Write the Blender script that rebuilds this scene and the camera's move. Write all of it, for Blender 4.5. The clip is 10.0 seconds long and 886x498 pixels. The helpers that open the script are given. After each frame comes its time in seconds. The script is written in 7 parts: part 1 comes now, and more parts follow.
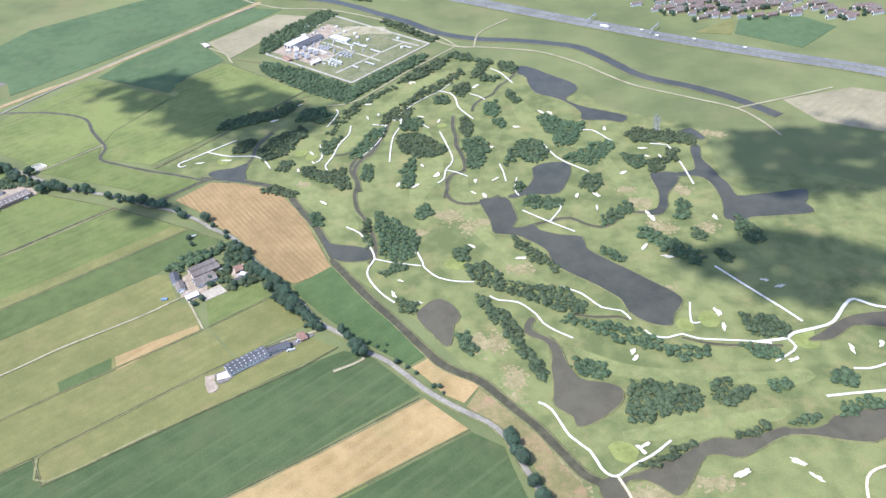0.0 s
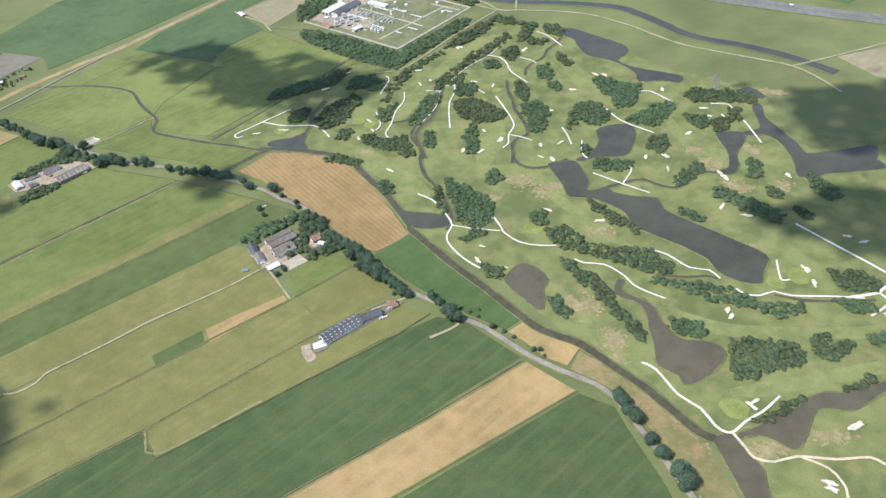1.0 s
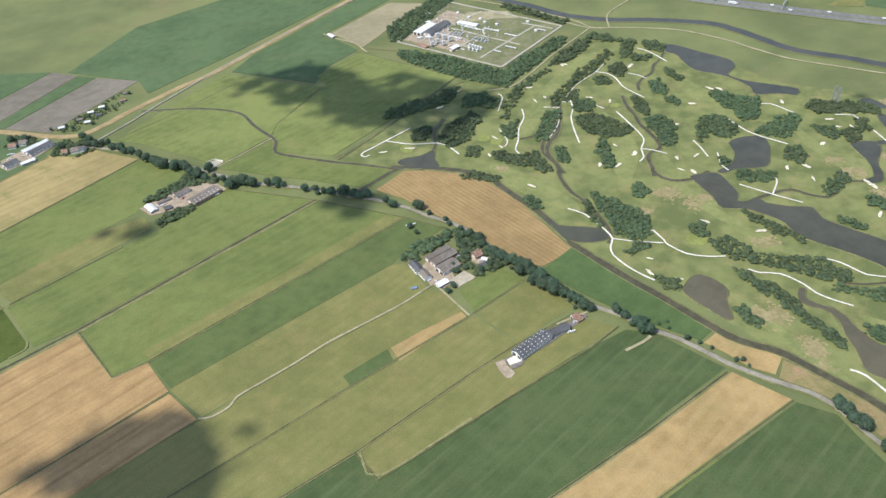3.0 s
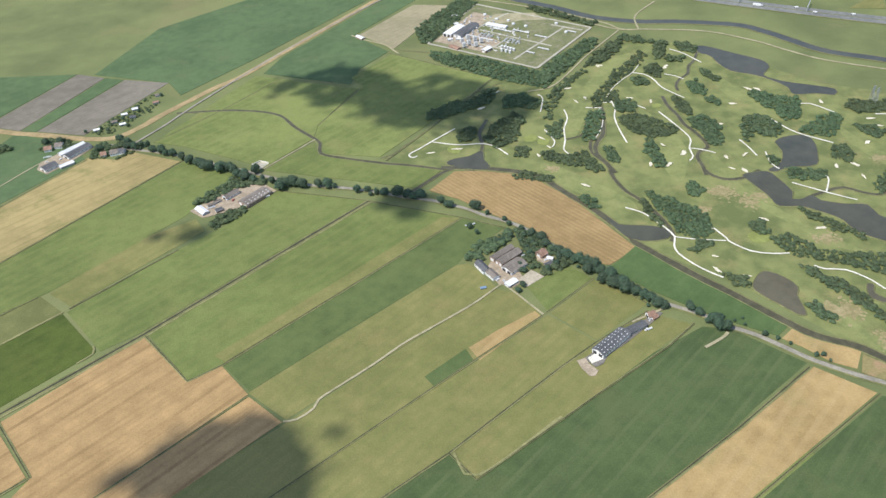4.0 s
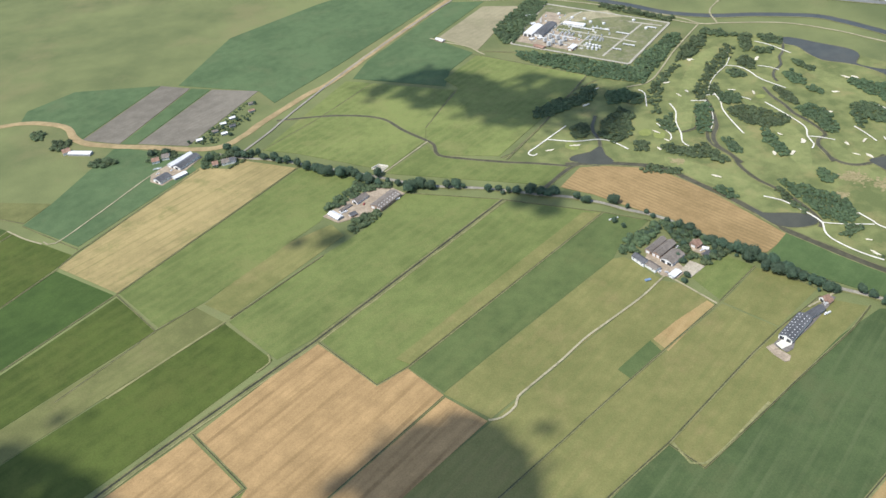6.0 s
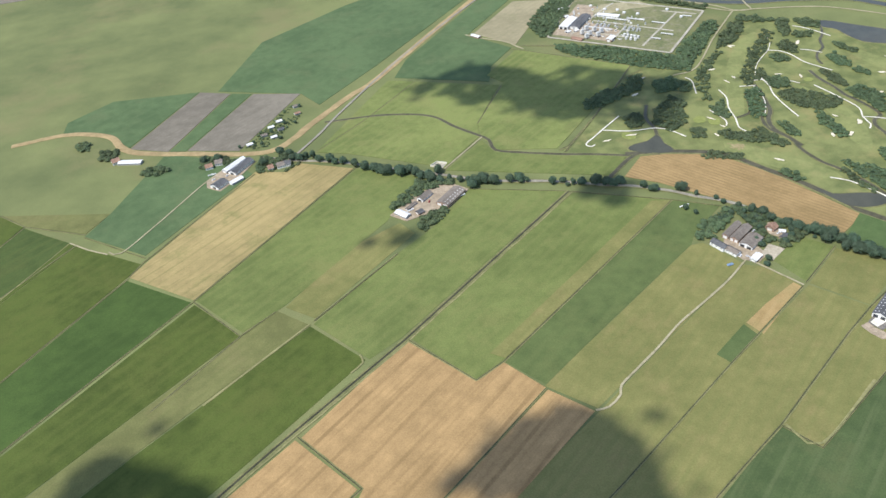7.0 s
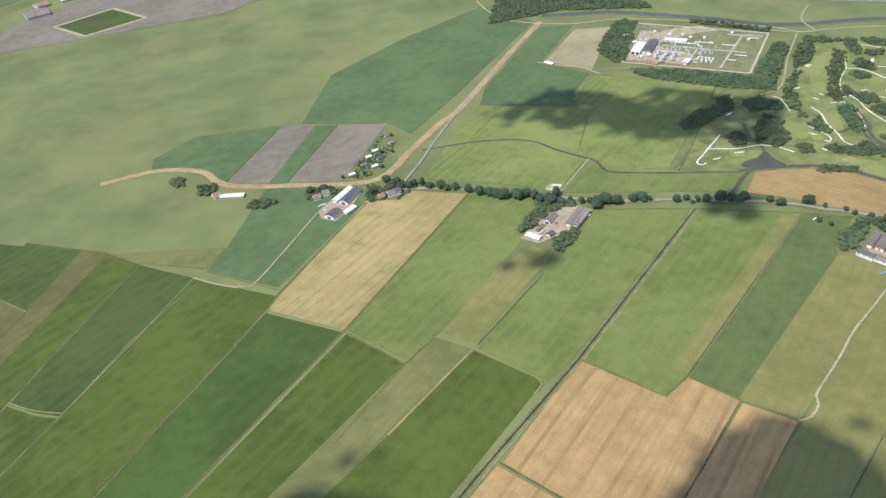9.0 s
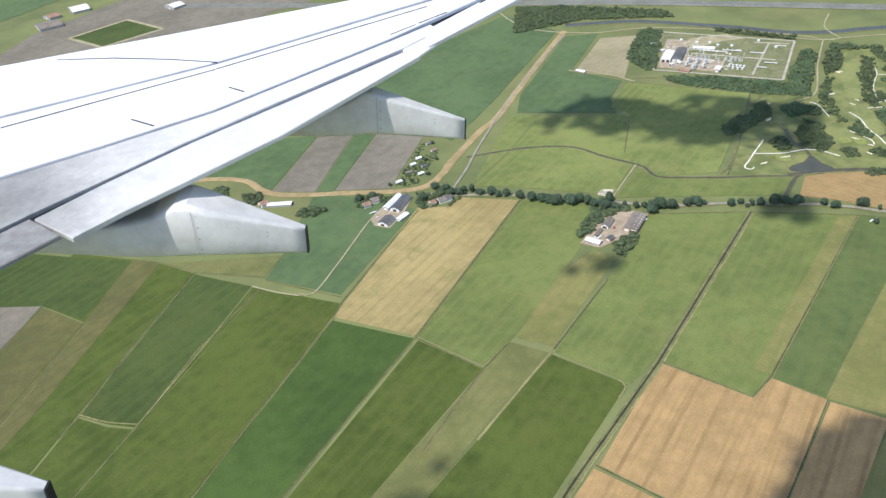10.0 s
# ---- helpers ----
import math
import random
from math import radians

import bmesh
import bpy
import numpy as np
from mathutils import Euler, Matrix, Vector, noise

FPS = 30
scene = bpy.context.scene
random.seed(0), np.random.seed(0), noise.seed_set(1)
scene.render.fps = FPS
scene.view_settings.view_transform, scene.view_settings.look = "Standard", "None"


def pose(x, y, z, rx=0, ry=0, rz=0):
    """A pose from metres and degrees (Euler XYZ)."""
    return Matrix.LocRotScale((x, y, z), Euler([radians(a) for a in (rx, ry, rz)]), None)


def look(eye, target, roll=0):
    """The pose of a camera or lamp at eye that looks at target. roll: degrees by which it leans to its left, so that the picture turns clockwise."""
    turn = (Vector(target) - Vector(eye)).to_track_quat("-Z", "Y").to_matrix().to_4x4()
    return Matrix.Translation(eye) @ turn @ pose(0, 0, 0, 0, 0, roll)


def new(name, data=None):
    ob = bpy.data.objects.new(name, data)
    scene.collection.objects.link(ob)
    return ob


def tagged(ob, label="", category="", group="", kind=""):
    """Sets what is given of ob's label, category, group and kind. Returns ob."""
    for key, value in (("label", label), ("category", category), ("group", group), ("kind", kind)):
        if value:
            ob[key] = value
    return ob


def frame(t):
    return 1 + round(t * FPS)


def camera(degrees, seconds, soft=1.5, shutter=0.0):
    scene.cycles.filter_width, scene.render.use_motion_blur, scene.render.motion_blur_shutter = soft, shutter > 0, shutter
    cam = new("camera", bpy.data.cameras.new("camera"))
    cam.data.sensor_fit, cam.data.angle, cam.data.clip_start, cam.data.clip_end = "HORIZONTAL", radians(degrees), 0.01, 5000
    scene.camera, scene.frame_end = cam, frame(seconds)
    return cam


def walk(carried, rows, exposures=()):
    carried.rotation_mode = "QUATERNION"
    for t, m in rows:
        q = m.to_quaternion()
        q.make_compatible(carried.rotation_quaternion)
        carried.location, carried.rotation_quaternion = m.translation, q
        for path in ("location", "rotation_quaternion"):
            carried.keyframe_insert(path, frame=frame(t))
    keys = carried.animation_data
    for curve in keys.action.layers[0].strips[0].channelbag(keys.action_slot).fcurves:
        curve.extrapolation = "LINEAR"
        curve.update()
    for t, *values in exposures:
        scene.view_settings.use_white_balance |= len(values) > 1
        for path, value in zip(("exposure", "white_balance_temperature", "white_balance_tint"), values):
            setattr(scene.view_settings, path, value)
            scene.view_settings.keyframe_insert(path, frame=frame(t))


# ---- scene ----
# ---- camera and path ----
cam = camera(58.45, 10.0, soft=1.5)
PATH = [
    (0, (-0.577, 0.37, 207.024), (-0.645, 1.971, 205.827), -3.7),
    (0.5, (-20.12, 0.416, 207.027), (-20.174, 1.992, 205.797), -4.4),
    (1, (-39.583, 0.58, 206.99), (-39.623, 2.134, 205.731), -4.5),
    (1.5, (-58.95, 0.982, 206.933), (-58.986, 2.54, 205.679), -4.2),
    (2, (-78.195, 1.673, 206.855), (-78.22, 3.238, 205.61), -4.2),
    (2.5, (-97.408, 2.458, 206.803), (-97.418, 4.043, 205.584), -4.4),
    (4, (-154.701, 5.664, 206.643), (-154.624, 7.257, 205.436), -3.6),
    (4.5, (-173.718, 6.931, 206.665), (-173.607, 8.535, 205.475), -2.8),
    (5, (-192.551, 8.41, 206.728), (-192.421, 10.015, 205.541), -3.2),
    (5.5, (-211.404, 10.259, 206.784), (-211.27, 11.858, 205.591), -3.8),
    (7, (-267.746, 17.766, 206.893), (-267.576, 19.36, 205.697), -6.2),
    (7.5, (-286.547, 20.778, 206.887), (-286.352, 22.394, 205.726), -7.1),
    (8, (-305.258, 24.156, 206.888), (-305.037, 25.78, 205.741), -7.4),
    (8.5, (-323.916, 27.748, 206.904), (-323.677, 29.376, 205.767), -6.9),
    (9, (-342.523, 31.517, 206.941), (-342.259, 33.147, 205.813), -6.4),
    (9.5, (-361.111, 35.406, 206.96), (-360.825, 37.041, 205.844), -6.4),
    (10, (-379.618, 39.374, 206.962), (-379.295, 41.01, 205.856), -5.9),
]
walk(cam, [(t, look(eye, target, roll)) for t, eye, target, roll in PATH],
     exposures=[(0.0, 0.74, 5700, 18), (0.6, 0.78, 5700, 18), (0.9, 0.54, 6000, 13), (1.2, 0.25, 6350, 10.5), (4.0, 0.3, 6350, 10.5), (10.0, 0.34, 6350, 10.5)])

# ---------------------------------------------------------------- light
SUN_AZ, SUN_EL = 240.0, 57.0        # degrees: compass-free azimuth from +y towards +x, and height
to_sun = Vector((math.sin(radians(SUN_AZ)) * math.cos(radians(SUN_EL)), math.cos(radians(SUN_AZ)) * math.cos(radians(SUN_EL)), math.sin(radians(SUN_EL))))
world = bpy.data.worlds.new("sky")
scene.world = world
world.use_nodes = True
sky = world.node_tree.nodes.new("ShaderNodeTexSky")
sky.sky_type, sky.sun_disc = "NISHITA", False
sky.sun_elevation, sky.sun_rotation = radians(SUN_EL), radians(SUN_AZ)
sky.air_density, sky.dust_density, sky.altitude = 1.0, 1.2, 300
background = world.node_tree.nodes["Background"]
background.inputs["Strength"].default_value = 0.15
world.node_tree.links.new(sky.outputs[0], background.inputs["Color"])
sun = new("sun", bpy.data.lights.new("sun", "SUN"))
sun.data.energy, sun.data.angle, sun.data.color = 3.4, radians(0.6), (1.0, 0.96, 0.88)
sun.matrix_world = look((0, 0, 400), Vector((0, 0, 400)) - to_sun)

# ---------------------------------------------------------------- materials
ROW = radians(42.1)   # the way the polder strips run


def shader(name, low, high, alt=None, broad=0.02, mid=0.15, fine=1.6, rows=None, thin=False, rough=0.9, bump=0.3, spec=0.2, metal=0.0, island=0.0, patch=0.65, through_light=0.0, soot_shade=None):
    """A weathered surface: two main colours by broad and middling noise, a third in patches, grain, and rows along an angle."""
    m = bpy.data.materials.new(name)
    m.use_nodes = True
    nt = m.node_tree
    bsdf = nt.nodes["Principled BSDF"]
    link = nt.links.new
    co = nt.nodes.new("ShaderNodeTexCoord").outputs["Object"]

    def noisy(scale, detail=4.0, vec=co, rough_=0.6):
        n = nt.nodes.new("ShaderNodeTexNoise")
        n.inputs["Scale"].default_value, n.inputs["Detail"].default_value, n.inputs["Roughness"].default_value = scale, detail, rough_
        link(vec, n.inputs["Vector"])
        return n.outputs["Fac"]

    def calc(op, a, b):
        n = nt.nodes.new("ShaderNodeMath")
        n.operation = op
        for sock, v in zip(n.inputs, (a, b)):
            if isinstance(v, (int, float)):
                sock.default_value = v
            else:
                link(v, sock)
        return n.outputs[0]

    def spread(v, lo, hi):
        n = nt.nodes.new("ShaderNodeMapRange")
        n.inputs["From Min"].default_value, n.inputs["From Max"].default_value = lo, hi
        link(v, n.inputs["Value"])
        return n.outputs["Result"]

    def blend(fac, a, b, kind="MIX"):
        n = nt.nodes.new("ShaderNodeMix")
        n.data_type, n.blend_type = "RGBA", kind
        for sock, v in ((n.inputs[0], fac), (n.inputs[6], a), (n.inputs[7], b)):
            if isinstance(v, (int, float)):
                sock.default_value = v
            elif isinstance(v, tuple):
                sock.default_value = (*v, 1)
            else:
                link(v, sock)
        return n.outputs[2]

    f = calc("ADD", calc("MULTIPLY", noisy(broad, 3), 0.55), calc("MULTIPLY", noisy(mid, 5), 0.45))
    col = blend(spread(f, 0.41, 0.59), tuple(v * 0.93 for v in low), tuple(v * 1.06 for v in high))
    if alt:
        col = blend(calc("MULTIPLY", spread(noisy(broad * 2.3, 6, rough_=0.7), 0.52, 0.66), patch), col, alt)
    if rows:
        angle, period, strength, tone = rows
        mp = nt.nodes.new("ShaderNodeMapping")
        mp.inputs["Rotation"].default_value = (0, 0, -angle)
        link(co, mp.inputs["Vector"])
        w = nt.nodes.new("ShaderNodeTexWave")
        w.wave_type, w.bands_direction, w.wave_profile = "BANDS", "Y", "SIN"
        w.inputs["Scale"].default_value = 0.314 / period
        w.inputs["Distortion"].default_value, w.inputs["Detail"].default_value, w.inputs["Detail Scale"].default_value = 0.8, 3, 0.4
        link(mp.outputs[0], w.inputs["Vector"])
        lanes = calc("MULTIPLY", spread(w.outputs["Fac"], *((0.90, 0.985) if thin else (0.45, 0.95))), calc("MULTIPLY", spread(noisy(0.05, 4), 0.3, 0.6), strength))
        col = blend(lanes, col, tone)
        # drawn-out streaks along the same way
        st = nt.nodes.new("ShaderNodeMapping")
        st.inputs["Scale"].default_value = (0.04, 1.0, 1.0)
        link(mp.outputs[0], st.inputs["Vector"])
        col = blend(calc("MULTIPLY", spread(noisy(0.5, 4, st.outputs[0]), 0.45, 0.7), strength * 0.7), col, tone)
    if soot_shade:
        # grime plus painted shade of the curved flap, thickening along x, torn by noise
        begin, full, tone = soot_shade
        xyz = nt.nodes.new("ShaderNodeSeparateXYZ")
        link(co, xyz.inputs[0])
        torn = calc("ADD", xyz.outputs["X"], calc("MULTIPLY", calc("SUBTRACT", noisy(4.0, 5), 0.5), 0.5))
        col = blend(spread(torn, begin, full), col, tone)
    grain = noisy(fine, 6, rough_=0.75)
    col = blend(0.35, col, blend(spread(grain, 0.3, 0.7), (0.25, 0.25, 0.25), (0.75, 0.75, 0.75)), "OVERLAY")
    if island:
        geo = nt.nodes.new("ShaderNodeNewGeometry")
        oi = nt.nodes.new("ShaderNodeObjectInfo")
        r = calc("ADD", calc("MULTIPLY", geo.outputs["Random Per Island"], 0.5), calc("MULTIPLY", oi.outputs["Random"], 0.5))
        hs = nt.nodes.new("ShaderNodeHueSaturation")
        link(col, hs.inputs["Color"])
        link(calc("ADD", calc("MULTIPLY", r, island * 2), 1 - island), hs.inputs["Value"])
        link(calc("ADD", calc("MULTIPLY", oi.outputs["Random"], 0.04), 0.48), hs.inputs["Hue"])
        col = hs.outputs[0]
    link(col, bsdf.inputs["Base Color"])
    if through_light:
        thin = nt.nodes.new("ShaderNodeBsdfTranslucent")
        both = nt.nodes.new("ShaderNodeMixShader")
        both.inputs[0].default_value = through_light
        link(col, thin.inputs["Color"])
        link(bsdf.outputs[0], both.inputs[1])
        link(thin.outputs[0], both.inputs[2])
        link(both.outputs[0], nt.nodes["Material Output"].inputs["Surface"])
    bsdf.inputs["Roughness"].default_value, bsdf.inputs["Metallic"].default_value = rough, metal
    bsdf.inputs["Specular IOR Level"].default_value = spec
    if bump:
        b = nt.nodes.new("ShaderNodeBump")
        b.inputs["Strength"].default_value, b.inputs["Distance"].default_value = bump, 0.15
        link(grain, b.inputs["Height"])
        link(b.outputs[0], bsdf.inputs["Normal"])
    return m


ACROSS = ROW + math.pi / 2
FIELDS = {
    "meadow": shader("meadow_grass", (0.145, 0.182, 0.055), (0.195, 0.228, 0.071), (0.223, 0.225, 0.082), rows=(ROW, 5.0, 0.45, (0.212, 0.225, 0.079))),
    "meadow_deep": shader("deep_meadow_grass", (0.060, 0.086, 0.018), (0.083, 0.111, 0.024), (0.103, 0.119, 0.030), rows=(ROW, 6.0, 0.45, (0.101, 0.123, 0.030))),
    "meadow_dark": shader("shaded_meadow_grass", (0.050, 0.077, 0.021), (0.066, 0.096, 0.027), (0.086, 0.103, 0.031), rows=(ROW, 6.0, 0.5, (0.087, 0.112, 0.032))),
    "strip_brown": shader("browned_pasture", (0.110, 0.107, 0.041), (0.139, 0.129, 0.050), (0.100, 0.115, 0.039), rows=(ROW, 5.0, 0.4, (0.095, 0.103, 0.034))),
    "meadow_mid": shader("fresh_meadow_grass", (0.124, 0.158, 0.047), (0.161, 0.194, 0.060), (0.190, 0.200, 0.069), rows=(ROW, 5.0, 0.4, (0.180, 0.198, 0.067))),
    "meadow_cool": shader("cool_meadow_grass", (0.083, 0.115, 0.039), (0.110, 0.144, 0.049), (0.132, 0.150, 0.053), rows=(ROW, 6.0, 0.35, (0.128, 0.154, 0.055))),
    "olive": shader("dry_pasture", (0.172, 0.176, 0.060), (0.215, 0.204, 0.074), (0.248, 0.208, 0.086), rows=(ROW, 4.0, 0.35, (0.151, 0.170, 0.056))),
    "olive_dark": shader("worn_pasture", (0.143, 0.150, 0.055), (0.176, 0.180, 0.067), (0.191, 0.176, 0.074), rows=(ROW, 4.0, 0.35, (0.135, 0.150, 0.050))),
    "green_block": shader("lush_block_grass", (0.084, 0.120, 0.042), (0.104, 0.138, 0.050)),
    "crop_dark": shader("dark_crop", (0.064, 0.096, 0.036), (0.081, 0.114, 0.043), (0.103, 0.122, 0.050), rows=(ROW, 8.0, 0.6, (0.108, 0.136, 0.058)), thin=True, bump=0.6),
    "crop_fresh": shader("fresh_crop", (0.076, 0.122, 0.042), (0.094, 0.142, 0.050), rows=(ROW, 8.0, 0.4, (0.110, 0.150, 0.058)), thin=True, bump=0.6),
    "crop_mid": shader("mid_green_crop", (0.082, 0.130, 0.056), (0.102, 0.152, 0.066), (0.120, 0.154, 0.070), rows=(ROW, 7.0, 0.25, (0.116, 0.160, 0.072)), bump=0.6),
    "crop_green": shader("green_crop", (0.050, 0.086, 0.021), (0.065, 0.106, 0.026), rows=(ROW, 7.0, 0.25, (0.075, 0.114, 0.030)), bump=0.6),
    "straw": shader("dry_straw", (0.321, 0.225, 0.095), (0.404, 0.285, 0.126), (0.279, 0.230, 0.095), rows=(ROW, 5.0, 0.35, (0.435, 0.320, 0.158))),
    "straw_rows": shader("swathed_straw", (0.290, 0.200, 0.089), (0.352, 0.240, 0.110), rows=(radians(126.5), 2.2, 0.55, (0.207, 0.150, 0.065))),
    "stubble": shader("cut_stubble", (0.352, 0.235, 0.107), (0.425, 0.283, 0.130), (0.312, 0.208, 0.095), rows=(ROW, 9.5, 0.75, (0.244, 0.161, 0.071)), thin=True),
    "wheat": shader("ripening_wheat", (0.310, 0.248, 0.110), (0.373, 0.292, 0.131), (0.181, 0.190, 0.065), rows=(ROW, 5.0, 0.42, (0.171, 0.165, 0.059)), thin=True),
    "pale_stubble": shader("pale_stubble", (0.274, 0.245, 0.147), (0.331, 0.290, 0.179), (0.248, 0.235, 0.131), rows=(ROW, 4.0, 0.3, (0.238, 0.215, 0.126))),
    "dry_verge": shader("dry_verge_grass", (0.197, 0.185, 0.074), (0.264, 0.215, 0.097), (0.352, 0.230, 0.131), broad=0.05, mid=0.3, patch=0.9),
    "soil": shader("bare_soil", (0.176, 0.158, 0.122), (0.218, 0.196, 0.152), rows=(ROW, 3.0, 0.25, (0.150, 0.130, 0.105))),
}
TURF = shader("golf_turf", (0.141, 0.167, 0.061), (0.207, 0.224, 0.084), (0.277, 0.246, 0.103), broad=0.03, mid=0.12)
FAIRWAY = shader("fairway_turf", (0.186, 0.212, 0.078), (0.233, 0.252, 0.095), (0.264, 0.255, 0.105), broad=0.06, mid=0.3)
GREEN = shader("putting_green", (0.212, 0.240, 0.071), (0.243, 0.270, 0.084), broad=0.2, mid=0.6)
GROUND = shader("open_ground", (0.137, 0.162, 0.065), (0.182, 0.202, 0.080), (0.212, 0.200, 0.090), broad=0.006, mid=0.03)
BANK = shader("rough_bank", (0.135, 0.142, 0.059), (0.191, 0.190, 0.080), (0.243, 0.212, 0.103), broad=0.1, mid=0.5)
DIKE = shader("dry_dike_grass", (0.321, 0.242, 0.124), (0.398, 0.298, 0.155), (0.254, 0.225, 0.103), broad=0.05, mid=0.3)
SCUFF = shader("scuffed_turf", (0.265, 0.228, 0.108), (0.340, 0.282, 0.150), (0.220, 0.212, 0.085), broad=0.2, mid=0.6)
VERGE = shader("pale_verge_grass", (0.207, 0.205, 0.089), (0.279, 0.262, 0.121), (0.166, 0.185, 0.074), broad=0.08, mid=0.5)
LANE = shader("worn_asphalt", (0.255, 0.235, 0.185), (0.320, 0.295, 0.235), (0.205, 0.190, 0.150), broad=0.1, mid=0.6, bump=0.1)
MOTORWAY = shader("pale_asphalt", (0.178, 0.182, 0.168), (0.214, 0.218, 0.200), broad=0.05, mid=0.4, bump=0.1)
GRAVEL = shader("pale_gravel", (0.322, 0.290, 0.175), (0.396, 0.354, 0.225), (0.207, 0.204, 0.101), broad=0.1, mid=0.7)
CONCRETE = shader("pale_concrete", (0.640, 0.610, 0.500), (0.760, 0.730, 0.620), broad=0.2, mid=0.9, bump=0.1)
SANDY = shader("sandy_path", (0.560, 0.470, 0.310), (0.650, 0.560, 0.390), broad=0.2, mid=0.9)
PLANT_ROAD = shader("cream_concrete_road", (0.370, 0.345, 0.270), (0.450, 0.420, 0.335), broad=0.2, mid=0.9, bump=0.1)
ARENA = shader("arena_sand", (0.400, 0.350, 0.260), (0.470, 0.415, 0.315), broad=0.2, mid=0.9)
SAND = shader("bunker_sand", (0.620, 0.560, 0.420), (0.720, 0.660, 0.520), broad=0.3, mid=1.2)
TARMAC = shader("dark_yard_tarmac", (0.150, 0.138, 0.122), (0.200, 0.182, 0.160), (0.250, 0.222, 0.185), broad=0.2, mid=0.9, bump=0.1)
YARD = shader("yard_paving", (0.325, 0.262, 0.185), (0.420, 0.342, 0.248), (0.225, 0.192, 0.138), broad=0.25, mid=0.9)
WATER = shader("lake_water", (0.066, 0.068, 0.050), (0.086, 0.086, 0.062), (0.094, 0.086, 0.058), broad=0.02, mid=0.12, fine=3.0, rough=0.14, bump=0.05, spec=0.3)
SILTY = shader("silty_pond_water", (0.098, 0.090, 0.060), (0.122, 0.110, 0.072), (0.132, 0.112, 0.072), broad=0.03, mid=0.15, fine=3.0, rough=0.2, bump=0.05, spec=0.25)
DARKWATER = shader("stream_water", (0.080, 0.076, 0.046), (0.104, 0.096, 0.058), broad=0.1, mid=0.4, fine=3.0, rough=0.25, bump=0.05, spec=0.2)
DITCHWATER = shader("ditch_water", (0.046, 0.046, 0.028), (0.062, 0.060, 0.036), broad=0.1, mid=0.4, fine=3.0, rough=0.3, bump=0.05, spec=0.2)
LEAF = shader("broadleaf", (0.162, 0.226, 0.126), (0.214, 0.288, 0.156), (0.246, 0.294, 0.142), broad=0.10, mid=0.5, fine=5, island=0.22, bump=0.0, through_light=0.55)
LANE_LEAF = shader("dark_broadleaf", (0.120, 0.184, 0.122), (0.162, 0.232, 0.146), (0.182, 0.240, 0.136), broad=0.12, mid=0.5, fine=5, island=0.2, bump=0.0, through_light=0.5)
BARK = shader("bark", (0.07, 0.055, 0.04), (0.11, 0.09, 0.065), broad=1, mid=4, fine=12)
ROOF = {
    "grey": shader("grey_sheet_roof", (0.180, 0.155, 0.130), (0.255, 0.222, 0.188), (0.135, 0.118, 0.098), broad=0.2, mid=1.2, bump=0.1, patch=0.4),
    "dark": shader("dark_sheet_roof", (0.098, 0.100, 0.104), (0.135, 0.137, 0.140), broad=0.2, mid=1.2, bump=0.1),
    "red": shader("clay_tile_roof", (0.270, 0.165, 0.115), (0.350, 0.225, 0.165), broad=0.3, mid=1.5),
    "town": shader("weathered_tile_roof", (0.190, 0.145, 0.120), (0.250, 0.195, 0.165), broad=0.3, mid=1.5),
    "white": shader("white_sheet_roof", (0.680, 0.680, 0.660), (0.780, 0.780, 0.760), broad=0.3, mid=1.5, bump=0.1),
}
WALL = {
    "white": shader("white_plaster", (0.680, 0.670, 0.640), (0.780, 0.770, 0.740), broad=0.5, mid=2, bump=0.1),
    "brick": shader("brown_brick", (0.260, 0.180, 0.130), (0.340, 0.240, 0.180), broad=0.5, mid=2),
    "grey": shader("grey_cladding", (0.300, 0.300, 0.300), (0.380, 0.380, 0.370), broad=0.5, mid=2, bump=0.1),
}
GLASS = shader("dark_window_glass", (0.030, 0.035, 0.042), (0.050, 0.055, 0.062), rough=0.1, spec=0.6, bump=0)
SOLAR = shader("solar_glass", (0.030, 0.040, 0.065), (0.050, 0.060, 0.090), broad=0.3, mid=1.0, rough=0.18, spec=0.6, bump=0)
STEEL = shader("galvanised_steel", (0.480, 0.490, 0.500), (0.600, 0.610, 0.620), broad=0.4, mid=2, rough=0.45, metal=0.6, bump=0.05)
PIPE = shader("pale_pipe_paint", (0.560, 0.560, 0.540), (0.660, 0.660, 0.640), broad=0.4, mid=2, rough=0.5, bump=0.05)


# ---------------------------------------------------------------- mesh helpers
def mesh_of(name, verts, faces, mats, slots=None, smooth=False):
    me = bpy.data.meshes.new(name)
    me.from_pydata([tuple(v) for v in verts], [], faces)
    for m in mats if isinstance(mats, (list, tuple)) else [mats]:
        me.materials.append(m)
    if slots:
        me.polygons.foreach_set("material_index", slots)
    if smooth:
        me.polygons.foreach_set("use_smooth", [True] * len(me.polygons))
    me.update()
    return me


def part(name, bm, material, parent, label=""):
    me = bpy.data.meshes.new(name)
    bm.normal_update()
    bm.to_mesh(me)
    bm.free()
    me.materials.append(material)
    ob = new(name, me)
    ob.parent = parent
    return tagged(ob, label) if label else ob


def meshed(name, me, parent, label=""):
    ob = new(name, me)
    ob.parent = parent
    return tagged(ob, label) if label else ob


def thing(name, label, category, group="", x=0.0, y=0.0, z=0.0, turn=0.0, kind=""):
    ob = new(name)
    ob.matrix_world = pose(x, y, z, 0, 0, turn)
    return tagged(ob, label, category, group, kind)


from mathutils.geometry import tessellate_polygon


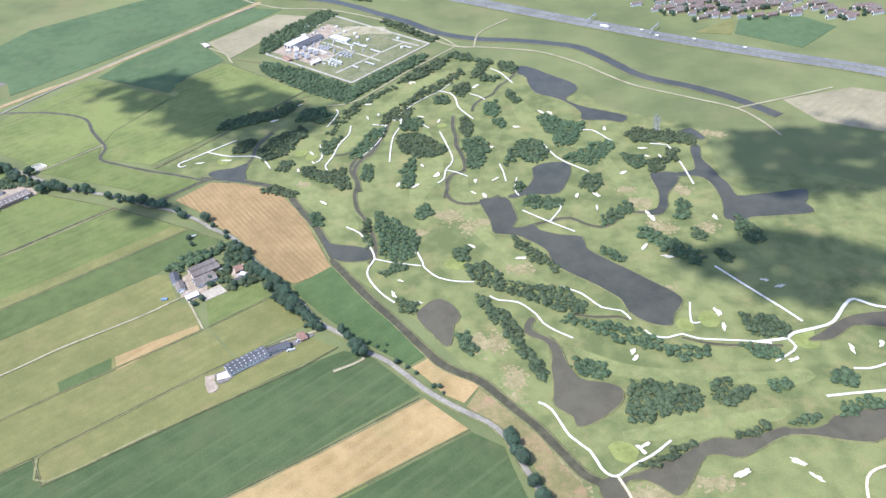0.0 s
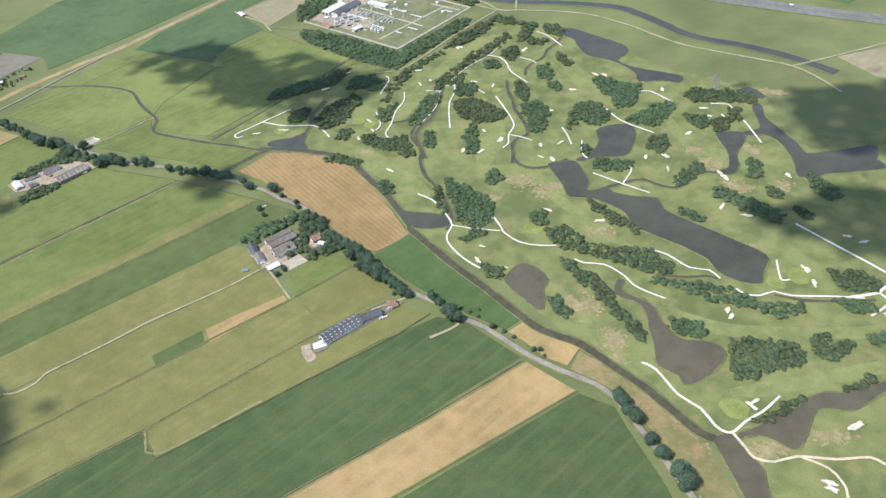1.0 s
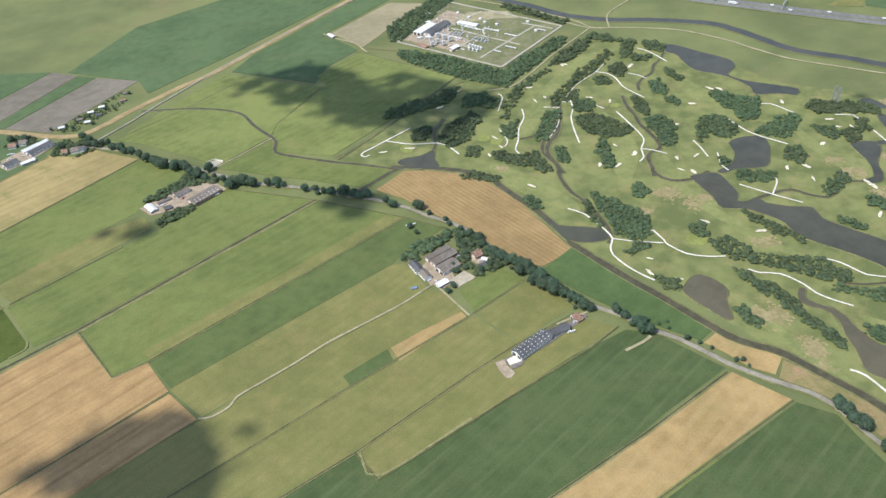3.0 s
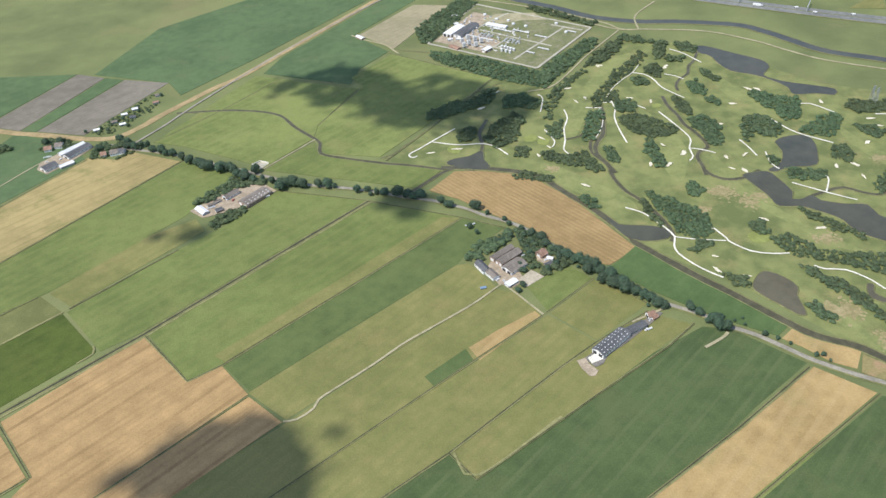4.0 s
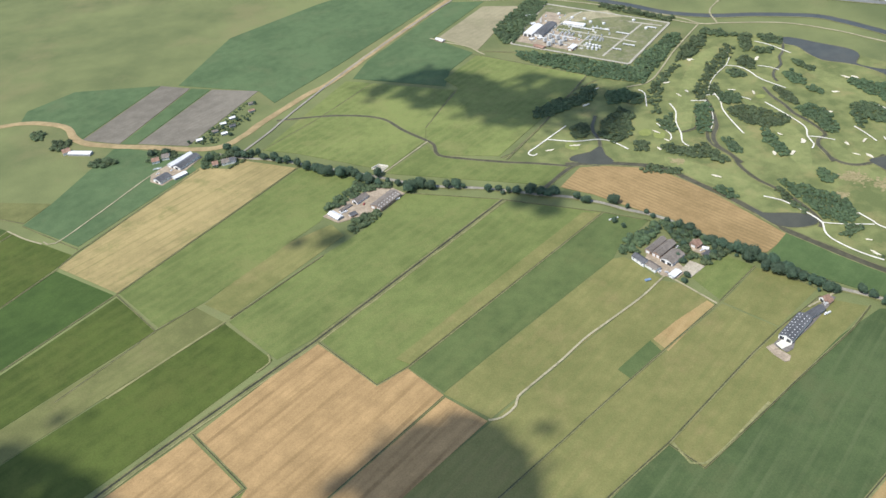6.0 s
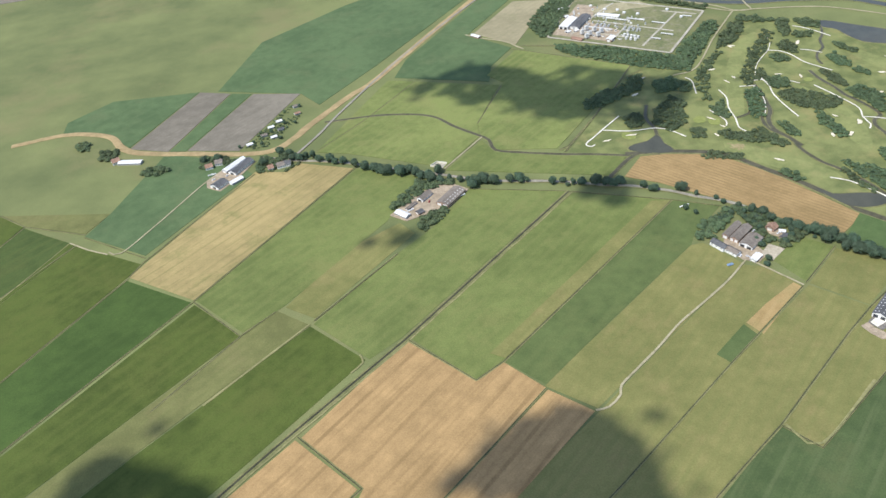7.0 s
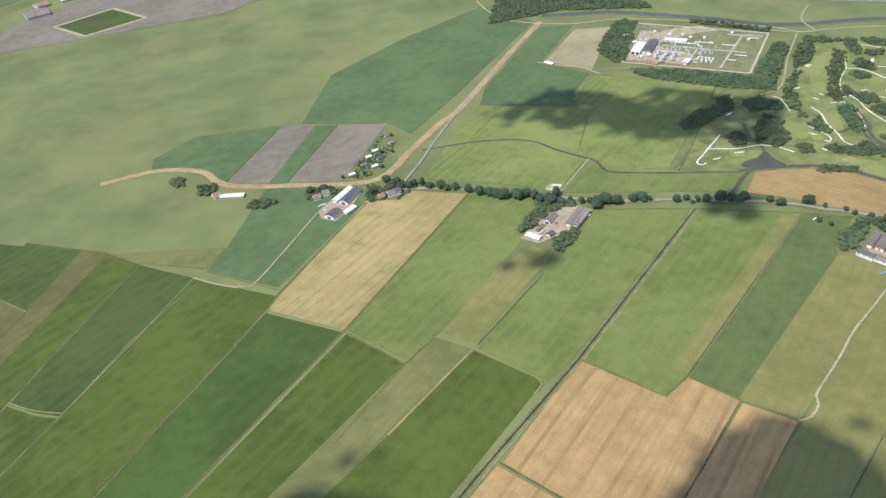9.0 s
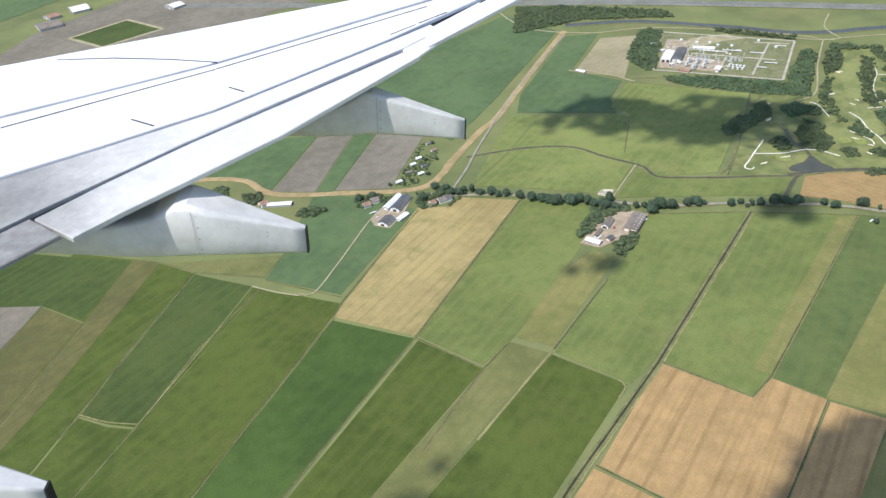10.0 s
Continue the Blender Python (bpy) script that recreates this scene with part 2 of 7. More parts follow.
def slab_bm(corners, low, high, rim=0.0):
    """A flat slab over an outline in the plan, with slightly drawn-in upper edges."""
    bm = bmesh.new()
    if sum(a[0] * b[1] - b[0] * a[1] for a, b in zip(corners, corners[1:] + corners[:1])) < 0:
        corners = corners[::-1]
    bottom = [bm.verts.new((x, y, low)) for x, y in corners]
    top = [bm.verts.new((x, y, high)) for x, y in corners]
    n = len(corners)
    for i in range(n):
        bm.faces.new((bottom[i], bottom[(i + 1) % n], top[(i + 1) % n], top[i]))
    for a, b, c in tessellate_polygon([[Vector((x, y, 0)) for x, y in corners]]):
        p, q, r = (Vector(corners[i]) for i in (a, b, c))
        turn = (q - p).cross(r - p)
        if abs(turn) > 1e-6:
            bm.faces.new((top[a], top[b], top[c]) if turn > 0 else (top[a], top[c], top[b]))
    return bm


def smooth_line(pts, step=3.0, closed=False):
    """A Catmull-Rom line through the points, at even steps."""
    p = [Vector((x, y)) for x, y in pts]
    n = len(p)
    out = []
    for i in range(n if closed else n - 1):
        if closed:
            a, b, c, d = p[i - 1], p[i], p[(i + 1) % n], p[(i + 2) % n]
        else:
            b, c = p[i], p[i + 1]
            a = p[i - 1] if i else b - (c - b)
            d = p[i + 2] if i + 2 < n else c + (c - b)
        k = max(2, int((c - b).length / step))
        for s in range(k):
            t = s / k
            out.append(0.5 * (2 * b + (c - a) * t + (2 * a - 5 * b + 4 * c - d) * t * t + (3 * b - 3 * c + d - a) * t ** 3))
    if not closed:
        out.append(p[-1])
    return out


def straight_line(pts, step=3.0):
    """Even steps along straight stretches, with the corners kept."""
    out = []
    for a, b in zip(pts, pts[1:]):
        a, b = Vector(a), Vector(b)
        k = max(1, int((b - a).length / step))
        out += [a.lerp(b, i / k) for i in range(k)]
    return out + [Vector(pts[-1])]


POND_RINGS = []     # every pond's outline in the plan
STREAM_LINES = []   # every watercourse: its points and half its width


def inside(p, poly):
    hit = False
    for (ax, ay), (bx, by) in zip(poly, poly[1:] + poly[:1]):
        if (ay > p[1]) != (by > p[1]) and p[0] < (bx - ax) * (p[1] - ay) / (by - ay) + ax:
            hit = not hit
    return hit


def under_water(p, skip=None):
    """Whether a place lies on another pond or watercourse than the one skipped."""
    for ring in POND_RINGS:
        if ring is not skip and inside(p, ring):
            return True
    for pts, half in STREAM_LINES:
        if pts is not skip and any((p[0] - q.x) ** 2 + (p[1] - q.y) ** 2 < half * half for q in pts):
            return True
    return False


def strip_mesh(name, pts, profile, mats, slots, step=3.0, wobble=0.0, straight=False, wet=False):
    """A ribbon along a line; profile: (offset across, height) from left to right, slots: the material of each lane between."""
    line = straight_line(pts, step) if straight else smooth_line(pts, step)
    verts, faces, index = [], [], []
    k = len(profile)
    for i, p in enumerate(line):
        ahead = (line[min(i + 1, len(line) - 1)] - line[max(i - 1, 0)]).normalized()
        side = Vector((ahead.y, -ahead.x))
        for off, z in profile:
            w = off * (1 + wobble * noise.noise((p.x * 0.12, p.y * 0.12, 3.0 if off > 0 else 9.0)))
            q = p + side * w
            verts.append((q.x, q.y, z))
        if i:
            for j in range(k - 1):
                a = (i - 1) * k + j
                mid = [sum(verts[c][d] for c in (a, a + 1, a + k + 1, a + k)) / 4 for d in (0, 1)]
                if wet and slots[j] == 0 and under_water(mid, next(l for l, _ in STREAM_LINES if l[0] == line[0] and l[-1] == line[-1])):
                    continue
                faces.append((a, a + 1, a + k + 1, a + k))
                index.append(slots[j])
    return mesh_of(name, verts, faces, mats, index)


# ---------------------------------------------------------------- ground
def ground_sheet():
    verts, faces = [], []
    xs = [-4500, -2500, -1400, -900, -600, -300, 0, 300, 600, 1000, 1800, 3000, 4500]
    for y in xs:
        for x in xs:
            verts.append((x, y, 0.0))
    k = len(xs)
    for j in range(k - 1):
        for i in range(k - 1):
            a = j * k + i
            faces.append((a, a + 1, a + k + 1, a + k))
    return tagged(new("ground", mesh_of("ground", verts, faces, GROUND)), "flat green polder land reaching the horizon", "ground", kind="structure")


ground_sheet()
FIELD_WORDS = {
    "meadow": "light green grass pasture between narrow ditches",
    "meadow_deep": "deeper green meadow strip between narrow ditches",
    "meadow_dark": "dark green grass strip between narrow ditches",
    "strip_brown": "browned olive pasture strip between narrow ditches",
    "meadow_mid": "fresh green grass pasture between narrow ditches",
    "meadow_cool": "lush dark green meadow strip with faint streaks",
    "olive": "dry olive-green pasture strip with faded grass",
    "olive_dark": "worn olive-green pasture strip",
    "green_block": "small dark green block of lush grass",
    "crop_dark": "dark green crop field in even rows",
    "crop_green": "green crop field with faint rows",
    "crop_fresh": "fresh green crop field beside the lane",
    "crop_mid": "mid-green arable crop field with faint rows",
    "straw": "dry tan field of straw-coloured grass",
    "straw_rows": "mown tan field with dark curved swaths",
    "stubble": "harvested tan stubble field with tramlines",
    "wheat": "ripening yellow wheat field with green streaks",
    "pale_stubble": "pale grey-tan cut stubble field",
    "dry_verge": "rough verge of dry tan and green grass",
    "soil": "bare grey-brown ploughed soil strip",
}
field_count = 0


def field(kind, corners, top=None):
    global field_count
    field_count += top is None
    ob = part("field", slab_bm(corners, -0.05, top or 0.04 + 0.004 * field_count), FIELDS[kind], None)
    tagged(ob, FIELD_WORDS[kind], "field", "polder fields", "structure")


def outlying_strips():
    """The polder's strips go on under and behind the flight, in the same direction."""
    along, across = Vector((math.cos(ROW), math.sin(ROW))), Vector((-math.sin(ROW), math.cos(ROW)))
    r = random.Random(8)
    at, level = -560.0, 0.004
    while at < 620.0:
        w = r.uniform(18, 42)
        kinds = ("meadow", "meadow_deep", "olive", "meadow", "crop_dark", "stubble", "meadow_deep")
        cut = r.uniform(-260, -120)
        for half, (lo, hi) in enumerate(((-620, cut - 1.5), (cut + 1.5, r.uniform(60, 110)))):
            level += 0.0004
            p = [along * u + across * v for u, v in ((lo, at), (hi, at), (hi, at + w - 1.4), (lo, at + w - 1.4))]
            field(r.choice(kinds), [(q.x, min(q.y, 175.0)) for q in p], level)
        at += w


def golf_ground(corners):
    ob = part("golf_course_turf", slab_bm(corners, -0.05, 0.025), TURF, None)
    tagged(ob, "mottled light green golf course turf", "turf", kind="structure")


LINES = {   # kind: materials, profile for half width 1 (x) with heights, slots, words, category
    "lane": ([BANK, LANE], [(-1.7, 0.2), (-1.15, 0.30), (-1, 0.33), (1, 0.33), (1.15, 0.30), (1.7, 0.2)], [0, 0, 1, 0, 0], "narrow worn asphalt country lane with grass verges", "road"),
    "dike_lane": ([LANE], [(-1.1, 0.30), (-1, 0.40), (1, 0.40), (1.1, 0.30)], [0, 0, 0], "pale lane running beside the dry dike", "road"),
    "dike": ([DIKE], [(-1, 0.15), (-0.45, 0.36), (0.45, 0.36), (1, 0.15)], [0, 0, 0], "low dike covered in dry straw-coloured grass", "dike"),
    "track": ([GRAVEL], [(-1.1, 0.22), (-1, 0.30), (1, 0.30), (1.1, 0.22)], [0, 0, 0], "pale gravel farm track across the pasture", "track"),
    "gravel_path": ([GRAVEL], [(-1.1, 0.22), (-1, 0.33), (1, 0.33), (1.1, 0.22)], [0, 0, 0], "pale gravel path beside the canal", "path"),
    "plant_road": ([PLANT_ROAD], [(-1.1, 0.22), (-1, 0.36), (1, 0.36), (1.1, 0.22)], [0, 0, 0], "cream concrete road of a gas plant", "road"),
    "canal": ([BANK, WATER], [(-1.35, 0.18), (-1.05, 0.34), (-1, 0.25), (1, 0.25), (1.05, 0.34), (1.35, 0.18)], [0, 0, 1, 0, 0], "broad grey drainage canal with grass banks", "canal"),
    "motorway": ([BANK, MOTORWAY], [(-1.1, 0.2), (-1, 0.45), (-0.08, 0.45), (0.08, 0.45), (1, 0.45), (1.1, 0.2)], [0, 1, 0, 1, 0], "pale grey motorway with a grass median", "road"),
    "boundary_water": ([BANK, DARKWATER], [(-1.5, 0.12), (-1.1, 0.32), (-1, 0.24), (1, 0.24), (1.1, 0.32), (1.5, 0.12)], [0, 0, 1, 0, 0], "brown boundary watercourse round the golf course", "watercourse"),
    "stream": ([BANK, DARKWATER], [(-1.5, 0.10), (-1.1, 0.31), (-0.9, 0.25), (0.9, 0.25), (1.1, 0.31), (1.5, 0.10)], [0, 0, 1, 0, 0], "narrow winding dark stream with reedy banks", "stream"),
    "ditch": ([BANK, DITCHWATER, VERGE], [(-1.9, 0.19), (-1.35, 0.262), (-0.9, 0.29), (-0.4, 0.245), (0.4, 0.245), (0.9, 0.29), (1.25, 0.15)], [2, 0, 0, 1, 0, 0], "narrow dark drainage ditch between two fields", "ditch"),
    "verge": ([VERGE], [(-1, 0.2), (-0.6, 0.262), (0.6, 0.262), (1, 0.2)], [0, 0, 0], "pale worn strip of dry grass", "verge"),
    "path": ([CONCRETE], [(-1.1, 0.24), (-1, 0.345), (1, 0.345), (1.1, 0.24)], [0, 0, 0], "white concrete golf cart path", "path"),
    "sand_path": ([SANDY], [(-1.1, 0.24), (-1, 0.34), (1, 0.34), (1.1, 0.24)], [0, 0, 0], "sandy golf course path", "path"),
}
line_count = 0


WATERS = []         # ponds and watercourses laid out, before their banks are built


def lay_pond(outline):
    """Takes down where a pond lies, so that banks can end at the mouths."""
    POND_RINGS.append([(p.x, p.y) for p in smooth_line(outline, 3.0, True)])
    WATERS.append(("pond", 0.0, outline))


def lay_course(kind, width, pts):
    STREAM_LINES.append((smooth_line(pts, 3.0), width * 0.33))
    WATERS.append((kind, width, pts))


def line(kind, width, pts):
    global line_count
    line_count += 1
    mats, profile, slots, words, category = LINES[kind]
    lift = 0.0006 * line_count
    if kind == "ditch":
        width *= 0.52
    if kind in ("path", "sand_path"):
        width *= 0.54
    if kind in ("stream", "boundary_water", "canal"):
        width *= 0.6
    if kind == "lane":
        width *= 0.8
    if kind == "gravel_path":
        width *= 0.6
    if kind == "track":
        width *= 0.46
    me = strip_mesh(kind, pts, [(x * width / 2, z + lift) for x, z in profile], mats, slots, 3.0, 0.0 if kind in ("motorway", "canal") else 0.22, kind == "ditch", kind in ("stream", "boundary_water"))
    tagged(new(kind, me), words, category, category + " lines", "structure")


pond_count = 0


def pond(outline):
    """Water inside a smoothed outline, with a reedy bank round it."""
    global pond_count
    pond_count += 1
    ring = smooth_line(outline, 3.0, True)
    own = POND_RINGS[pond_count - 1]
    if sum(a.x * b.y - b.x * a.y for a, b in zip(ring, ring[1:] + ring[:1])) < 0:
        ring = ring[::-1]
    n = len(ring)
    side = []
    for i in range(n):
        d = (ring[(i + 1) % n] - ring[i - 1]).normalized()
        side.append(Vector((d.y, -d.x)) * (0.3 + 1.3 * abs(noise.noise((ring[i].x * 0.2, ring[i].y * 0.2, 1.0)))))
    z = 0.262 + 0.0006 * pond_count
    holder = part("pond", slab_bm([(p.x, p.y) for p in ring], 0.05, z), SILTY if min(p.y for p in ring) < 222 else WATER, None)
    tagged(holder, "still grey-brown pond with reedy banks", "pond", "golf course ponds", "structure")
    verts, faces = [], []
    for p, s in zip(ring, side):
        for q, h in ((p - s * 0.05, z - 0.02), (p + s * 0.25, z + 0.12), (p + s, 0.05)):
            verts.append((q.x, q.y, h))
    for i in range(n):
        j = (i + 1) % n
        if under_water((ring[i] + ring[j]) / 2, own):
            continue
        for k in (0, 1):
            faces.append((3 * i + k, 3 * j + k, 3 * j + k + 1, 3 * i + k + 1))
    meshed("bank", mesh_of("bank", verts, faces, BANK), holder, "dark green reedy bank")


fairway_count = 0


def fairway(outline):
    global fairway_count
    fairway_count += 1
    ring = [(p.x, p.y) for p in smooth_line(outline, 3.0, True)]
    tagged(part("fairway", slab_bm(ring, 0.0, 0.034 + 0.001 * fairway_count), FAIRWAY, None), "smooth light green mown fairway", "fairway", "fairways", "structure")


def lobed(x, y, rx, ry, seed, turn=0.0, lobes=0.35, n=18):
    out = []
    for i in range(n):
        a = 2 * math.pi * i / n
        r = 1 + lobes * noise.noise((math.cos(a) * 1.4 + seed * 7.3, math.sin(a) * 1.4, seed * 3.1)) * 1.6
        u, v = rx * r * math.cos(a), ry * r * math.sin(a)
        out.append((x + u * math.cos(turn) - v * math.sin(turn), y + u * math.sin(turn) + v * math.cos(turn)))
    return out


bunker_count = 0


def bunker(x, y, r):
    """A lobed sand hollow with a raised turf lip."""
    global bunker_count
    bunker_count += 1
    rim = lobed(x, y, r * 1.0, r * random.uniform(0.26, 0.42), bunker_count, random.uniform(0, 3.1), 0.45, 22)
    c = Vector((x, y))
    verts, faces, index = [], [], []
    rings = ((1.35, 0.06), (1.08, 0.36), (0.95, 0.34), (0.5, 0.275))
    for s, z in rings:
        for px, py in rim:
            q = c + (Vector((px, py)) - c) * s
            verts.append((q.x, q.y, z))
    verts.append((x, y, 0.268))
    n = len(rim)
    for k in range(3):
        for i in range(n):
            j = (i + 1) % n
            faces.append((k * n + i, k * n + j, (k + 1) * n + j, (k + 1) * n + i))
            index.append(0 if k == 0 else 1)
    for i in range(n):
        faces.append((3 * n + i, 3 * n + (i + 1) % n, 4 * n))
        index.append(1)
    ob = new("sand_bunker", mesh_of("sand_bunker", verts, faces, [TURF, SAND], index))
    tagged(ob, "pale sand bunker with a grass lip", "bunker", "golf course bunkers", "structure")


patch_count = 0


def patch(x, y, rx, ry, material=None, words="scuffed dry patch of tan turf", name="dry_patch"):
    """A smooth green, or a scatter of worn flecks in the turf."""
    global patch_count
    patch_count += 1
    z = 0.05 + 0.002 * patch_count
    if material:
        bm = slab_bm(lobed(x, y, rx * 0.6, ry * 0.6, patch_count + 40, random.uniform(0, 3), 0.12, 40), 0.0, z)
    else:
        bm = bmesh.new()
        for i in range(120):
            u, v = random.gauss(0, rx * 0.34), random.gauss(0, ry * 0.34)
            size = random.uniform(0.2, 1.0)
            ring = lobed(x + u, y + v, size, size * random.uniform(0.45, 0.9), patch_count * 131 + i, random.uniform(0, 3), 0.4, 11)
            rim = [bm.verts.new((a, b, z + 0.0001 * i)) for a, b in ring]
            mid = bm.verts.new((x + u, y + v, z + 0.0001 * i + 0.001))
            for j in range(11):
                bm.faces.new((rim[j], rim[(j + 1) % 11], mid))
    tagged(part(name, bm, material or SCUFF, None), words, "turf patch", "turf patches", "structure")


# ---------------------------------------------------------------- trees
def ico():
    bm = bmesh.new()
    bmesh.ops.create_icosphere(bm, subdivisions=1, radius=1)
    v = np.array([p.co[:] for p in bm.verts])
    f = np.array([[q.index for q in p.verts] for p in bm.faces])
    bm.free()
    return v, f


ICO_V, ICO_F = ico()


def crown_arrays(rng, height, width, domes, leaves, spray):
    """An uneven crown of a few lumpy domes, covered all over with small leaf sprays that lie roughly along it. The tree stands at 0."""
    vs, fs = [], []
    n = 0
    lean = rng.normal(0, 0.05, 2)
    spots = [np.array([0, 0, height * 0.52, width * 0.41, height * 0.40])]
    for i in range(domes - 1):
        a = i * 6.283 / (domes - 1) + rng.uniform(-0.5, 0.5)
        r = width * rng.uniform(0.18, 0.34)
        spots.append(np.array([math.cos(a) * r, math.sin(a) * r, height * rng.uniform(0.34, 0.60), width * rng.uniform(0.14, 0.24), height * rng.uniform(0.20, 0.30)]))
    weights = np.array([s[3] ** 2 for s in spots])
    weights /= weights.sum()
    for s in spots:
        bulge = 1 + rng.uniform(-0.22, 0.16, (len(ICO_V), 1))
        v = ICO_V * bulge * np.array([s[3], s[3], s[4]]) * 0.93 + s[:3]
        v[:, :2] += lean * v[:, 2:3]
        vs.append(v)
        fs.append(ICO_F + n)
        n += len(v)
    for i in range(leaves):
        s = spots[rng.choice(len(spots), p=weights)]
        d = rng.normal(0, 1, 3)
        d[2] = abs(d[2]) * 1.1 - 0.35
        d /= np.linalg.norm(d)
        c = s[:3] + d * np.array([s[3], s[3], s[4]]) * rng.uniform(0.9, 1.08)
        c[:2] += lean * c[2]
        up = d + rng.normal(0, 0.45, 3) + np.array([0, 0, 0.35])
        up /= np.linalg.norm(up)
        u = np.cross(up, rng.normal(0, 1, 3))
        u /= np.linalg.norm(u)
        w = np.cross(up, u)
        k = width * spray * rng.uniform(0.6, 1.3)
        vs.append(np.array([c + u * k, c - u * k * 0.5 + w * k * 0.8, c - u * k * 0.5 - w * k * 0.8]))
        fs.append(np.array([[n, n + 1, n + 2]]))
        n += 3
    return np.concatenate(vs), np.concatenate(fs)


def trunk_arrays(rng, height, width):
    vs, fs = [], []
    n = 0

    def limb(p, q, r0, r1, k=6):
        nonlocal n
        ax = (q - p) / np.linalg.norm(q - p)
        e = np.cross(ax, [0.3, 0.9, 0.2])
        e /= np.linalg.norm(e)
        g = np.cross(ax, e)
        for c, r in ((p, r0), (q, r1)):
            for i in range(k):
                t = 2 * math.pi * i / k
                vs.append(c + r * (e * math.cos(t) + g * math.sin(t)))
        for i in range(k):
            fs.append((n + i, n + (i + 1) % k, n + k + (i + 1) % k, n + k + i))
        n += 2 * k

    top = np.array([0, 0, height * 0.45])
    limb(np.array([0, 0, -0.05]), top, height * 0.045, height * 0.028)
    for i in range(5):
        a = i * 1.256 + rng.uniform(-0.4, 0.4)
        limb(top * rng.uniform(0.7, 1.0), np.array([math.cos(a) * width * 0.3, math.sin(a) * width * 0.3, height * rng.uniform(0.6, 0.85)]), height * 0.02, height * 0.006, 5)
    return vs, fs


TREES = []
rng = np.random.default_rng(5)
for k in range(6):
    h, w = (1.0, 0.95) if k < 4 else (1.15, 0.8)
    cv, cf = crown_arrays(rng, h, w, 9, 900, 0.045)
    tv, tf = trunk_arrays(rng, h, w)
    TREES.append((mesh_of("trunk", tv, tf, BARK), mesh_of("crown", cv, cf.tolist(), LANE_LEAF, smooth=True)))
SMALL = [crown_arrays(rng, rng.uniform(0.7, 1.0), 1.0, 5, 125, 0.1) for _ in range(12)]


def tree(x, y, size, words="broad dark green leafy tree beside the lane", group="lane trees"):
    t = thing("tree", words, "tree", group, x, y, 0.02, random.uniform(0, 360))
    t.scale = (size * random.uniform(0.9, 1.4), size * random.uniform(0.9, 1.4), size * random.uniform(0.85, 1.15))
    a, b = random.choice(TREES)
    meshed("trunk", a, t)
    meshed("crown", b, t)


def hedge_bush(x, y, size):
    tree(x, y, size, "small rounded green bush beside the lane", "lane bushes")


copse_count = 0


def copse(outline, size=3.1, words="dense dark green copse of broadleaf trees", gap=0.47):
    """Many trees close together over an outline, as one wood."""
    global copse_count
    copse_count += 1
    r = np.random.default_rng(100 + copse_count)
    xs, ys = [p[0] for p in outline], [p[1] for p in outline]
    if min(ys) < 430:
        size *= 0.76        # the nearer woods are scrubby and finer
    area = abs(sum(a[0] * b[1] - b[0] * a[1] for a, b in zip(outline, outline[1:] + outline[:1]))) / 2
    spots, tries = [], 0
    while tries < area * 4 + 60:
        tries += 1
        p = (r.uniform(min(xs) - 0.7, max(xs) + 0.7), r.uniform(min(ys) - 0.7, max(ys) + 0.7))
        s = size * (r.uniform(0.4, 0.7) if r.random() < 0.35 else r.uniform(0.8, 1.45))
        if inside((p[0] + r.normal(0, 0.5), p[1] + r.normal(0, 0.5)), outline) and all((p[0] - q[0]) ** 2 + (p[1] - q[1]) ** 2 > (gap * 0.5 * (s + q[2])) ** 2 for q in spots):
            spots.append((*p, s))
    if not spots:
        spots = [(sum(xs) / len(xs), sum(ys) / len(ys), size)]
    vs, fs, n = [], [], 0
    ts, tf, tn = [], [], 0
    for x, y, s in spots:
        v, f = SMALL[r.integers(len(SMALL))]
        a = r.uniform(0, 6.28)
        c, d = math.cos(a), math.sin(a)
        q = v * np.array([s, s, s * r.uniform(0.5, 0.72)])
        vs.append(np.stack([q[:, 0] * c - q[:, 1] * d + x, q[:, 0] * d + q[:, 1] * c + y, q[:, 2]], 1))
        fs.append(f + n)
        n += len(v)
        for k in range(5):
            t = k * 1.2566
            ts += [(x + 0.05 * s * math.cos(t), y + 0.05 * s * math.sin(t), -0.05), (x + 0.03 * s * math.cos(t), y + 0.03 * s * math.sin(t), 0.55 * s)]
        for k in range(5):
            tf.append((tn + 2 * k, tn + 2 * ((k + 1) % 5), tn + 2 * ((k + 1) % 5) + 1, tn + 2 * k + 1))
        tn += 10
    verts = np.concatenate(vs + [np.array(ts)])
    faces = np.concatenate(fs).tolist() + [tuple(i + n for i in f) for f in tf]
    index = [0] * (len(faces) - len(tf)) + [1] * len(tf)
    ob = new("copse", mesh_of("copse", verts, faces, [LEAF, BARK], index, smooth=True))
    tagged(ob, words, "trees", "copses", "stuff")



# ---------------------------------------------------------------- plan: fields, water, lanes and paths
golf_ground([(-163.7, 354.5), (-138.5, 386.8), (-95.1, 441.6), (-62.7, 422.7), (-7.9, 483), (36.6, 467.6), (82.9, 400.8), (123.8, 378.4), (122.9, 326.4), (167.9, 326), (193.2, 312.5), (239.9, 269.3), (158.3, 131.1), (62.1, 125), (44.5, 123.2), (38.6, 145.5), (34.2, 154.3), (13.4, 183.1), (-3.1, 203.5), (-21.3, 229.7), (-56.8, 268.4), (-83.8, 312.9), (-120.5, 340.2), (-135.5, 343.4)])
outlying_strips()
field("crop_dark", [(-49.5, 215.7), (-39.5, 213.1), (-20, 192.6), (-89.4, 146.1), (-110, 132.9), (-200.8, 132.8), (-149.3, 169.4), (-141.2, 158.8), (-99.2, 191)])
